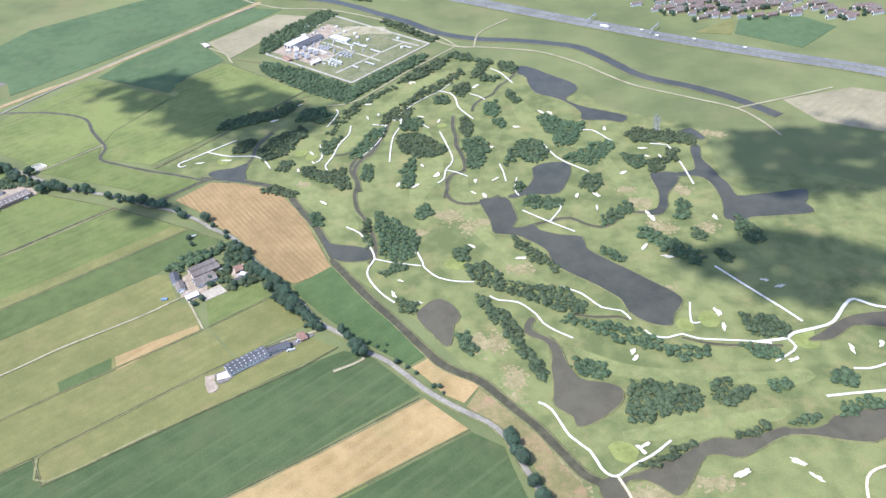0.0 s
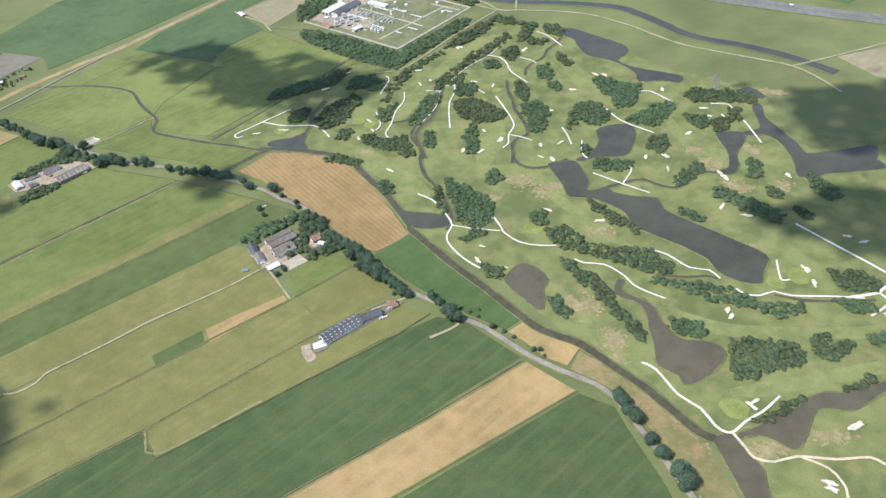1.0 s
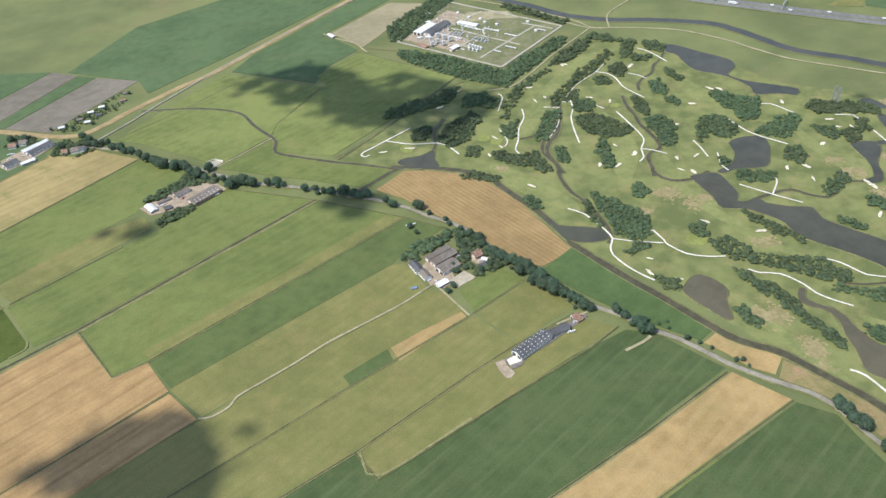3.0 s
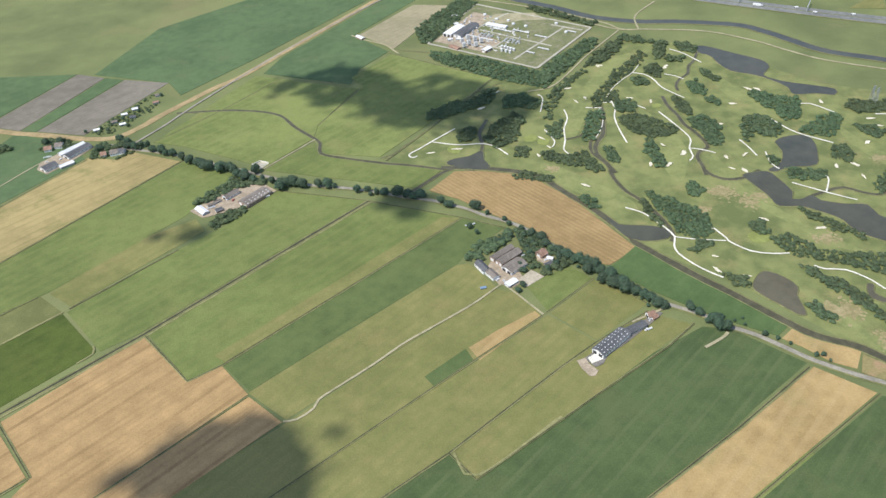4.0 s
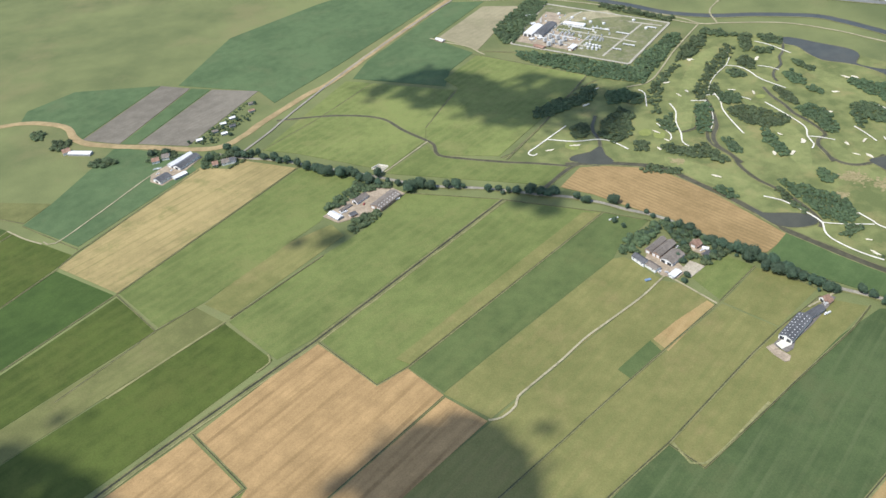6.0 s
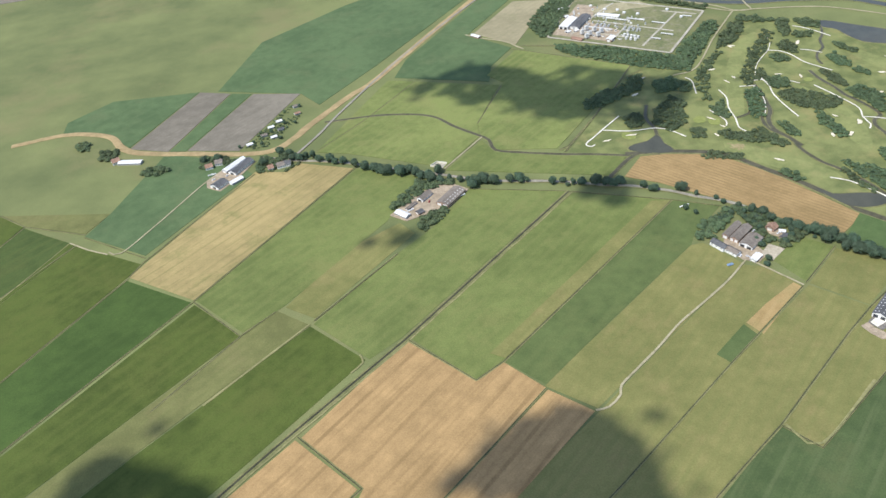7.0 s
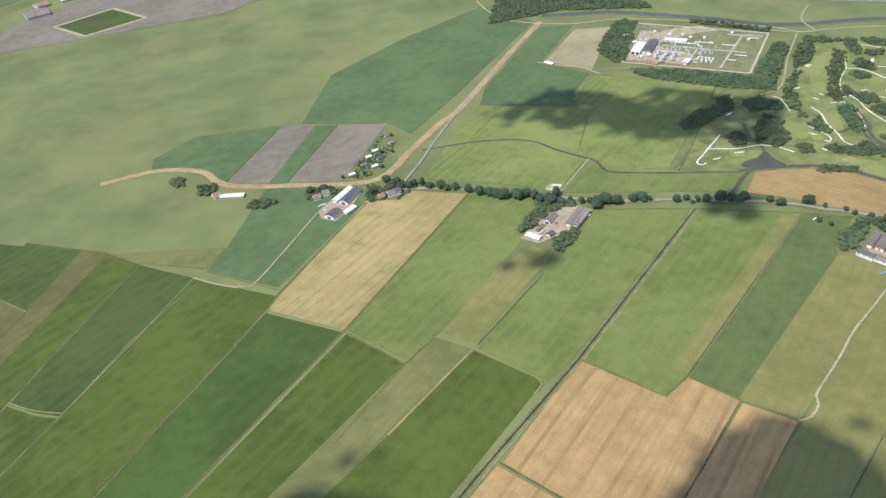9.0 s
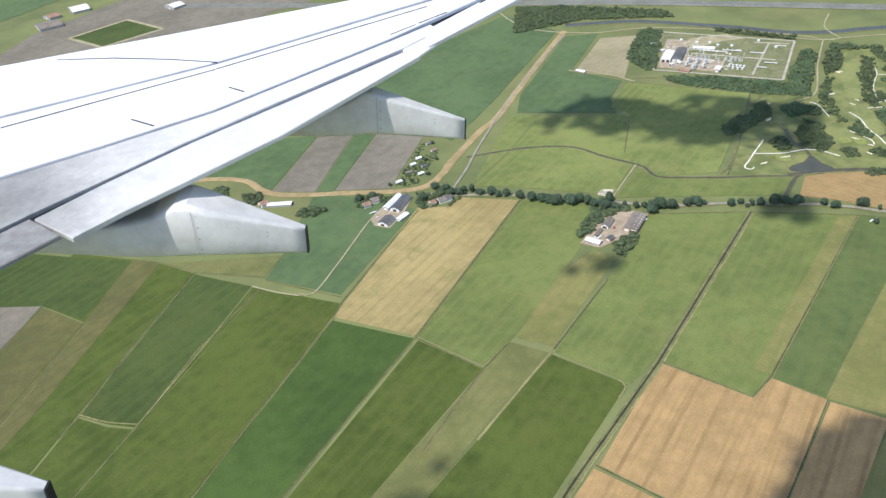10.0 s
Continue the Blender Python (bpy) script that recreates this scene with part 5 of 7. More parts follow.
copse([(-124.1, 381.6), (-114.5, 382.7), (-117.4, 370.6), (-125.9, 369.4)])
copse([(-81.3, 411.2), (-75.1, 409.8), (-78.6, 398.3), (-83.7, 399.5)])
copse([(-138.3, 529.2), (-135.9, 503.4), (-130.5, 503.9), (-91.9, 568.3), (-94.5, 576.2), (-105.8, 576.9)])
copse([(-131.4, 489.9), (-108.1, 477.5), (-86.7, 460.6), (-72.3, 448.5), (-62.7, 433.8), (-69.3, 423.5), (-95.5, 440.1), (-118.5, 462.4), (-131.8, 477.2)])
copse([(-68.1, 448.3), (-28.1, 490.2), (-22.8, 488.9), (-24.9, 479.7), (-45.4, 454.7), (-64.5, 430.2), (-68.2, 432.7)])
copse([(-55.7, 557.1), (-44.4, 545.8), (-18, 514.2), (-20.7, 508.6), (-46.8, 537.3), (-58.9, 549.8)])
copse([(-96.5, 358.6), (-90.5, 358.5), (-92.7, 348.4), (-98.2, 349.6)])
copse([(121.7, 181.6), (133.9, 184.1), (140.1, 181.3), (119.8, 176.7)])
copse([(-191.4, 617.5), (-168.6, 677.3), (-131.8, 661), (-66.4, 609), (-69.2, 594.5), (-132.6, 622.9)])
copse([(-49.8, 300.3), (-46.6, 300.8), (-43.7, 283.4), (-45, 278.9), (-48, 286.8)])
copse([(50, 159.9), (61.7, 165), (71.5, 168), (72.2, 166.6), (66, 164.1), (53.2, 158.2)])
copse([(83.3, 169), (85.1, 171.4), (93.2, 174.2), (95.5, 172.7), (89.8, 169.2)])
copse([(101.4, 173.9), (110.9, 177.6), (112.1, 175.8), (107.7, 173.9)])
copse([(-40.7, 447.5), (-33.9, 458.9), (-19, 478.2), (-10.6, 480.8), (-14.4, 467.6), (-25.8, 454.2), (-35.3, 447.9)])
copse([(-67.7, 417.7), (-56.8, 430.7), (-42.7, 443.8), (-41.8, 439.3), (-54.1, 426.1), (-67.1, 402.8), (-72.3, 386.5), (-77.4, 386.3)])
copse([(-34.3, 421.4), (-24.2, 439.2), (-12.7, 450.9), (-1.9, 464.4), (0.4, 459.2), (-5.8, 445.7), (-14.9, 436.1), (-25.2, 425.5), (-33.9, 415), (-41.7, 396.8), (-48.9, 394.9), (-42.8, 411.8)])
copse([(-51.8, 388.6), (-44.1, 390.3), (-48.2, 377.6), (-55.7, 360), (-62, 358.3), (-57.4, 373.1)])
copse([(8.1, 466.5), (15.1, 477), (18.4, 473.3), (8.6, 452.7), (3, 449.6)])
copse([(-6, 440.6), (2.4, 443.7), (2.3, 432.7), (-1.8, 425.4), (-6.9, 432.4)])
copse([(-19, 425.6), (-11.2, 427.7), (-8.9, 419.1), (-11.6, 415.9), (-18.2, 419)])
copse([(-35.8, 410.1), (-29.8, 412.5), (-33.3, 399.9), (-38.1, 399.6)])
copse([(-34.4, 398.7), (-27.1, 400.7), (-24.4, 392.8), (-27, 386.3), (-34.3, 386.6), (-36.4, 392)])
copse([(-36.2, 381.6), (-27.7, 383), (-18.2, 375.4), (-10.5, 364.4), (-13.7, 358.7), (-24.4, 357.4), (-29.3, 360.3), (-34.5, 364.7), (-37.9, 373.3)])
copse([(-29.1, 357.1), (-27.5, 353.7), (-27.9, 345.9), (-26.5, 335.7), (-28.7, 327.7), (-32.6, 327.4), (-33.2, 337.1), (-33.7, 344.8)])
copse([(-53, 350.2), (-48.4, 350.4), (-47.5, 340.2), (-50.1, 335.1), (-53.5, 339.8)])
copse([(-85.6, 350.3), (-80.4, 352.7), (-75.4, 345.7), (-62.1, 349.9), (-62.5, 340.6), (-59.7, 336.6), (-57.7, 330.6), (-61.3, 328.6), (-67.7, 334.4), (-82.6, 341.6)])
copse([(-77, 377.5), (-67.7, 382), (-72.9, 363.8), (-78.5, 368.2)])
copse([(11.5, 414.2), (17.5, 416.7), (18.6, 404.7), (16.3, 397.8), (10.4, 402.9)])
copse([(-0.2, 401.7), (2.8, 393.6), (3.6, 382.7), (-0.1, 376.7), (-3.1, 384.3), (-3.4, 392.9)])
copse([(15.4, 395.8), (21.3, 394.3), (21.9, 386.9), (18.3, 384.9), (15.2, 390.7)])
copse([(-1.6, 373.6), (8.5, 374.7), (11.1, 364), (8.1, 351.9), (5.3, 343.3), (-0.1, 344.5), (0.7, 355.5), (-2.4, 365.2)])
copse([(41.5, 399.3), (48.4, 395.3), (53.3, 389), (63.5, 386.5), (61.6, 377.6), (55.1, 363.9), (46.5, 362.5), (46.6, 374.1), (42.2, 380.7), (40, 392.1)])
copse([(27, 370.4), (36.1, 369.6), (40.6, 360.6), (39.9, 351), (34, 346.1), (28.8, 350.4), (24.8, 354.5), (18.9, 343.4), (19.1, 349.5), (22.9, 361.4)])
copse([(21.5, 471.6), (29.9, 469.4), (32.8, 461.1), (29.8, 454.5), (22.1, 460.1)])
copse([(24.3, 433.1), (28.2, 426.3), (32.4, 417.1), (28.5, 412.5), (24.2, 421.5)])
copse([(11.3, 452), (20.4, 449.7), (17.6, 443.3), (10.2, 445.2)])
copse([(-6.9, 490.7), (1.8, 483.4), (10.7, 477.2), (9.2, 473.8), (-2.3, 477.7), (-9.6, 483.5)])
copse([(25, 330.1), (27.5, 326.7), (24.5, 318.9), (22, 322.3)])
copse([(0.7, 242), (4.4, 243.8), (9.1, 233.7), (14.1, 226.6), (17.8, 215.2), (23.1, 207.2), (25, 201.3), (23.9, 195.2), (21.9, 197.3), (19.4, 204.6), (15.4, 213.9), (11.6, 220.4), (6.3, 230.6)])
copse([(-131.8, 270.8), (-125.6, 279.9), (-112.2, 286.7), (-113.1, 279.5), (-125.9, 269.6), (-131.3, 267.9)], 4.1, "tall dark green farmyard trees")
copse([(-108.2, 287.2), (-97.5, 280.7), (-96, 274), (-103.2, 271.3), (-107.8, 276.4)], 4.1, "tall dark green farmyard trees")
copse([(-108, 275.5), (-103, 274), (-103.5, 270), (-105, 263.5), (-107, 264.5), (-108.6, 269)], 4.1, "tall dark green farmyard trees")
copse([(-106.6, 262), (-103, 263.5), (-104, 259.8), (-106.2, 259.6)], 3.6, "tall dark green farmyard trees")
copse([(-98, 272), (-92.5, 270.6), (-95.5, 266), (-97.6, 267.6)], 4.1, "tall dark green farmyard trees")
copse([(-101.3, 258.9), (-88.4, 264.3), (-88.6, 260.4), (-102.1, 253.3)], 4.1, "tall dark green farmyard trees")
copse([(-256.3, 333.9), (-249.2, 342), (-239.7, 349.6), (-234.7, 350.7), (-235.9, 343), (-244.2, 337.8), (-251.3, 332.4), (-254.9, 330)], 4.1, "tall dark green farmyard trees")
copse([(-246.7, 315.1), (-242.8, 320), (-232.6, 325.1), (-230.4, 322.5), (-234, 317.3), (-243.2, 309.4), (-246.4, 310.4)], 4.1, "tall dark green farmyard trees")
copse([(-424.5, 449.1), (-418.2, 449.8), (-416.9, 442.4), (-423.1, 441.7)], 4.1, "tall dark green farmyard trees")
copse([(-409.4, 435.9), (-400.2, 435.3), (-400.1, 426.7), (-408.2, 427.5)], 4.1, "tall dark green farmyard trees")
copse([(-382.8, 405.6), (-376.3, 410.3), (-368, 404.4), (-373, 400.3), (-381.7, 402.1)], 4.1, "tall dark green farmyard trees")
copse([(-242.4, 350.5), (-227, 349.3), (-224.9, 344.9), (-233.6, 343.9), (-240.5, 344.5)], 4.1, "tall dark green farmyard trees")
copse([(-350.3, 411.1), (-344.6, 408.7), (-346.0, 397.7), (-351.6, 400.0)], 3.4, "tall dark green hamlet trees")
copse([(-342.6, 411.1), (-336.1, 407.3), (-337.9, 400.5), (-342.6, 402.5)], 3.2, "tall dark green hamlet trees")
copse([(-318.7, 402.0), (-314.0, 400.0), (-318.6, 385.2), (-322.0, 387.6)], 3.4, "tall dark green hamlet trees")
copse([(-312.7, 395.2), (-308.5, 395.5), (-312.7, 382.7), (-315.4, 383.9)], 2.6, "green garden shrubs beside a house")
copse([(-307.7, 380.7), (-299.1, 388.4), (-300.4, 391.0), (-303.8, 386.2)], 2.4, "green garden shrubs beside a house")
copse([(-336.5, 405.3), (-330.4, 402.7), (-335.1, 394.1), (-337.9, 395.3)], 2.4, "green garden shrubs beside a house")
copse([(-328.2, 413.6), (-321.2, 426.8), (-310.3, 446.7), (-302.8, 459.3), (-300.8, 457.0), (-306.7, 445.1), (-313.3, 433.0), (-323.0, 413.6)], 2.3, "ragged green hedges round the allotments", 0.75)
copse([(-322.5, 411.2), (-313.4, 428.1), (-306.7, 442.6), (-296.9, 446.0), (-305.4, 429.5), (-311.9, 420.4), (-318.2, 411.6)], 2.0, "low green allotment planting", 0.95)
copse([(-316.2, 395.1), (-303.1, 400.5), (-301, 396.3), (-313.4, 390.1)], 4.1, "tall dark green farmyard trees")
random.seed(12)
for k, p in enumerate(smooth_line([(-92.6, 268.4), (-86.2, 261.4), (-78.2, 252.4), (-73.4, 246.2), (-67.2, 238.4), (-61, 230.6)], 3.3)):
    tree(p.x + random.uniform(-0.7, 0.7) - 0.9, p.y + random.uniform(-0.7, 0.7) - 0.9, random.uniform(3.9, 5.6))
for k, p in enumerate(smooth_line([(-40, 219.6), (-31, 211.6), (-22, 202.6), (-12, 192.4)], 3.6)):
    if k % 4 != 3:
        tree(p.x - 0.1 + random.uniform(-0.3, 0.3), p.y - 0.1, random.uniform(1.2, 1.9), "small rounded young tree beside the lane", "lane saplings")
random.seed(77)
for t in [o for o in scene.objects if o.name.startswith("tree")]:
    for k in range(random.choice((0, 0, 1))):
        hedge_bush(t.location.x + random.uniform(-3.5, 3.5), t.location.y + random.uniform(-1.2, 1.2), random.uniform(1.2, 2.4))

# ---------------------------------------------------------------- buildings
def box_bm(x0, x1, y0, y1, z0, z1, bevel=0.0):
    bm = bmesh.new()
    bmesh.ops.create_cube(bm, size=1)
    for v in bm.verts:
        v.co = ((x0 + x1) / 2 + v.co.x * (x1 - x0), (y0 + y1) / 2 + v.co.y * (y1 - y0), (z0 + z1) / 2 + v.co.z * (z1 - z0))
    if bevel:
        bmesh.ops.bevel(bm, geom=bm.edges[:], offset=bevel, segments=1, affect="EDGES")
    return bm


def house_body(length, width, eave, ridge):
    """Walls with gables, open above."""
    x, y = length / 2, width / 2
    v = [(-x, -y, -0.3), (x, -y, -0.3), (x, y, -0.3), (-x, y, -0.3), (-x, -y, eave), (x, -y, eave), (x, y, eave), (-x, y, eave), (-x, 0, ridge), (x, 0, ridge)]
    f = [(0, 1, 5, 4), (2, 3, 7, 6), (1, 2, 6, 9, 5), (3, 0, 4, 8, 7)]
    bm = bmesh.new()
    vs = [bm.verts.new(p) for p in v]
    for q in f:
        bm.faces.new([vs[i] for i in q])
    return bm


def slope_bm(length, width, eave, ridge, side, over=0.15, thick=0.07, u0=0.0, u1=1.0, v0=0.0, v1=1.0, lift=0.0):
    """A sheet on one slope of the roof: u along the ridge, v from ridge to eave, both 0 to 1."""
    x0, x1 = -length / 2 - over, length / 2 + over
    fall = (ridge - eave) / (width / 2)
    y1 = width / 2 + over
    a, b = x0 + (x1 - x0) * u0, x0 + (x1 - x0) * u1
    c, d = y1 * v0, y1 * v1
    n = Vector((0, fall, 1)).normalized()
    bm = bmesh.new()
    ring = []
    for h in (lift, lift + thick):
        for x, y in ((a, c), (b, c), (b, d), (a, d)):
            p = Vector((x, y, ridge - fall * y)) + n * h
            ring.append(bm.verts.new((p.x, p.y * side, p.z)))
    for q in ((0, 1, 2, 3), (7, 6, 5, 4), (0, 4, 5, 1), (1, 5, 6, 2), (2, 6, 7, 3), (3, 7, 4, 0)):
        bm.faces.new([ring[i] for i in q])
    bmesh.ops.recalc_face_normals(bm, faces=bm.faces[:])
    return bm


def building(name, words, category, a, b, d, eave, ridge, roof="grey", wall="brick", doors=1, windows=4, skylights=None, solar=None, chimney=False, group="farm buildings", far=False):
    """A gabled building over the plan corners a, b (along its length) and d (beside a)."""
    a, b, d = Vector(a), Vector(b), Vector(d)
    ax = b - a
    length = ax.length
    ax /= length
    side = Vector((-ax.y, ax.x))
    width = abs((d - a).dot(side))
    mid = (a + b) / 2 + side * ((d - a).dot(side) / 2)
    t = thing(name, words, category, group, mid.x, mid.y, 0.24, math.degrees(math.atan2(ax.y, ax.x)))
    body = part("wall", house_body(length, width, eave, ridge - 0.03), WALL[wall], t)
    for s in (-1, 1):
        r = part("roof_slope", slope_bm(length, width, eave, ridge, s), ROOF[roof], t)
        if far:
            continue
        if skylights and skylights[2] in (s, 0):
            nu, nv = skylights[:2]
            for i in range(nu):
                for j in range(nv):
                    u, v = (i + 0.7) / (nu + 0.4), (j + 0.7) / (nv + 0.4)
                    part("skylight", slope_bm(length, width, eave, ridge, s, u0=u - 0.1 / nu, u1=u + 0.1 / nu, v0=v - 0.11 / nv, v1=v + 0.11 / nv, lift=0.075, thick=0.03), ROOF["white"], r)
        if solar and s == solar[2]:
            nu, nv = solar[:2]
            for i in range(nu):
                for j in range(nv):
                    part("solar_panel", slope_bm(length, width, eave, ridge, s, u0=0.04 + 0.92 * i / nu, u1=0.04 + 0.92 * (i + 0.94) / nu, v0=0.08 + 0.84 * j / nv, v1=0.08 + 0.84 * (j + 0.94) / nv, lift=0.085, thick=0.02), SOLAR, r)
    if not far:
        part("ridge_cap", box_bm(-length / 2 - 0.15, length / 2 + 0.15, -0.1, 0.1, ridge + 0.03, ridge + 0.13, 0.02), ROOF[roof], t)
    for i in range(doors):
        y = width * ((i + 0.5) / doors - 0.5)
        w = min(1.0, width / doors * 0.32)
        part("door", box_bm(-length / 2 - 0.04, -length / 2 + 0.02, y - w, y + w, -0.05, eave * 0.85), WALL["white"] if wall != "white" else GLASS, t)
    for i in range(windows):
        x = length * ((i + 0.5) / windows - 0.5)
        for s in (-1, 1):
            w = part("window", box_bm(x - 0.3, x + 0.3, s * width / 2 - 0.03, s * width / 2 + 0.03, eave * 0.4, eave * 0.8), WALL["white"], t)
            part("pane", box_bm(x - 0.25, x + 0.25, s * width / 2 - 0.04, s * width / 2 + 0.04, eave * 0.44, eave * 0.76), GLASS, w)
    if chimney:
        part("chimney", box_bm(length * 0.3 - 0.2, length * 0.3 + 0.2, -0.2, 0.2, ridge - 0.3, ridge + 0.5, 0.03), WALL["brick"], t)
    return t


yard_count = 0


def yard(corners, material, words, name="yard"):
    global yard_count
    yard_count += 1
    tagged(part(name, slab_bm(corners, 0.0, 0.25 + 0.006 * yard_count), material, None), words, "yard", "yards", "structure")


# the long barn by the lane
yard([(-96.4, 205.4), (-93.6, 200.5), (-90.6, 201.7), (-87.5, 205.9), (-79.4, 211.1), (-67.3, 220.3), (-61.7, 224.9), (-62.7, 226.1), (-80.3, 216.3), (-91.9, 208.5)], TARMAC, "dark grey paved yard round a long barn")
yard([(-99.5, 204.5), (-96.1, 205.6), (-95.4, 202.3), (-93, 198.7), (-94.6, 196.4), (-96.4, 196.4), (-98.4, 200.2)], YARD, "sandy concrete pad in front of a barn", "sand_pad")
yard([(-95.3, 205.4), (-90.9, 207.7), (-89.9, 204.1), (-94.5, 202.4)], CONCRETE, "white concrete slab at a barn door", "concrete_slab")
building("barn", "long dark-roofed cattle barn with rows of white skylights", "barn", (-93.1, 208.2), (-80.5, 217.9), (-89.9, 204.2), 1.6, 2.7, "dark", "white", 2, 10, skylights=(8, 2, 0))
building("barn_annex", "lower dark-roofed annex joined to a long barn", "barn", (-78.7, 217.2), (-71.2, 220.7), (-78.5, 214), 1.4, 2.2, "dark", "grey", 1, 4)
building("farmhouse", "small farmhouse with a red tiled roof", "house", (-68.6, 224.8), (-65.6, 225.6), (-68.4, 222.1), 1.2, 2.4, "red", "white", 1, 2, chimney=True)
building("shed", "small shed with a red roof beside the house", "shed", (-67.1, 222.7), (-64.8, 224), (-67, 221), 0.8, 1.4, "red", "brick", 1, 1)
# the farm with the sheds round a yard
yard([(-123.3, 264.7), (-118.4, 271), (-111.4, 273.1), (-111.7, 258.1), (-110.2, 252.2), (-115.5, 248.3), (-121.2, 251.5), (-124.8, 260.3)], YARD, "worn brick and concrete farmyard")
yard([(-112.6, 253), (-106.6, 258.3), (-102.1, 253.4), (-110.1, 247.8)], ARENA, "rectangular sandy riding arena", "riding_arena")
yard([(-102.8, 270.3), (-99.2, 272.5), (-96.3, 264), (-99.6, 261), (-102.8, 264.3)], YARD, "paved garden court between trees")
building("cattle_shed", "long grey-roofed cattle shed on a farmyard", "barn", (-122.6, 267.8), (-113.2, 275), (-121, 265.5), 1.5, 2.4, "grey", "brick", 1, 6)
building("cattle_shed", "wide grey-roofed cattle shed on a farmyard", "barn", (-120.6, 265), (-111, 272.2), (-118.6, 261.6), 1.5, 2.6, "grey", "brick", 2, 6)
building("cattle_shed", "grey-roofed shed with open front on a farmyard", "barn", (-118.6, 260.4), (-111.2, 265.8), (-116.2, 255), 1.5, 2.5, "grey", "white", 2, 4)
building("hay_barn", "dark grey hay barn at the farmyard edge", "barn", (-129.4, 264.6), (-126.5, 258.3), (-126.6, 266.5), 1.5, 2.5, "dark", "white", 1, 3)
building("hay_barn", "small grey lean-to shed at the farmyard edge", "shed", (-125.9, 259), (-123.1, 253.6), (-123.1, 260.8), 1.2, 1.9, "grey", "white", 1, 2)
building("machine_shed", "low shed with a white sheet roof", "shed", (-119, 250.2), (-114.8, 253.2), (-117.6, 247.8), 1.0, 1.4, "white", "grey", 1, 2)
building("farmhouse", "red-roofed farmhouse among garden trees", "house", (-103, 268.2), (-100, 270.1), (-102.2, 264.1), 1.3, 2.6, "red", "brick", 1, 3, chimney=True)
building("garden_shed", "dark-roofed shed beside a garden court", "shed", (-101, 260.5), (-97.2, 262.1), (-100.3, 258), 0.9, 1.6, "dark", "brick", 1, 1)
building("garden_shed", "small white-roofed shed beside a garden court", "shed", (-98.3, 265.6), (-96, 264.4), (-99, 264.2), 0.8, 1.1, "white", "white", 1, 1)
# the farm at the bend of the lane
yard([(-258, 326.1), (-251.3, 332.4), (-243.9, 340.3), (-227.3, 347.3), (-218, 337.3), (-229.8, 325.7), (-241.2, 321.9), (-250.9, 319.2)], YARD, "pale concrete farmyard")
building("cattle_shed", "long grey cattle shed with white roof vents", "barn", (-235.4, 328.6), (-224.9, 339.7), (-230.5, 324.1), 1.5, 2.4, "grey", "brick", 2, 8, skylights=(7, 2, -1))
building("farmhouse", "grey-roofed farmhouse with a white gable", "house", (-243.8, 334.6), (-238.2, 340.1), (-241.7, 331.9), 1.3, 2.4, "grey", "white", 1, 4, chimney=True)
building("silver_shed", "small silvery metal shed with a round-edged roof", "shed", (-255.7, 326.3), (-251.1, 320.6), (-253.5, 329.1), 1.0, 1.6, "white", "grey", 1, 2)
building("calf_shed", "low grey-roofed calf shed", "shed", (-250.4, 328.4), (-245.1, 333.2), (-249.8, 326.8), 0.8, 1.1, "grey", "grey", 1, 2)
building("calf_shed", "small dark-roofed store on a farmyard", "shed", (-246.1, 324.5), (-243.2, 326), (-245.1, 321.8), 0.9, 1.5, "dark", "brick", 1, 1)
PAD = [(-232.6, 364), (-228.8, 366.8), (-224.1, 364.1), (-227.8, 359.5)]
yard(PAD, PLANT_ROAD, "worn concrete floor of a silage clamp", "clamp_floor")
clamp = thing("silage_clamp", "low white concrete walls round an open silage clamp", "silage clamp", z=0.3)
for (ax, ay), (bx, by) in ((PAD[3], PAD[0]), (PAD[0], PAD[1]), (PAD[1], PAD[2])):
    run = math.dist((ax, ay), (bx, by))
    wall_bm = box_bm(0, run, -0.14, 0.14, -0.2, 0.75, 0.03)
    bmesh.ops.rotate(wall_bm, verts=wall_bm.verts, matrix=Matrix.Rotation(math.atan2(by - ay, bx - ax), 3, "Z"))
    bmesh.ops.translate(wall_bm, verts=wall_bm.verts, vec=(ax, ay, 0))
    part("clamp_wall", wall_bm, CONCRETE, clamp)
# the hamlet where the lane meets the dike
yard([(-347.1, 386), (-329.9, 405.4), (-322, 398.8), (-330.9, 382.9), (-339.4, 373.1), (-346.4, 378.8)], YARD, "pale farmyard between long sheds")
building("cattle_shed", "long shed with a grey roof and solar panels", "barn", (-335.9, 389.5), (-326.9, 401.3), (-333.1, 384.7), 1.5, 2.4, "dark", "white", 1, 6, solar=(10, 3, 1))
building("cattle_shed", "long narrow shed with a pale roof", "barn", (-339.3, 392.3), (-329.5, 403.3), (-337.1, 389.6), 1.4, 2.2, "white", "grey", 1, 6)
building("hay_barn", "dark-roofed barn at the end of a farmyard", "barn", (-344.5, 378.5), (-339.4, 383.9), (-340.7, 374.1), 1.4, 2.4, "dark", "white", 1, 3)
building("machine_shed", "low white-roofed machine shed", "shed", (-335.1, 379.3), (-329.4, 384), (-333.9, 376.5), 1.0, 1.4, "white", "grey", 1, 2)
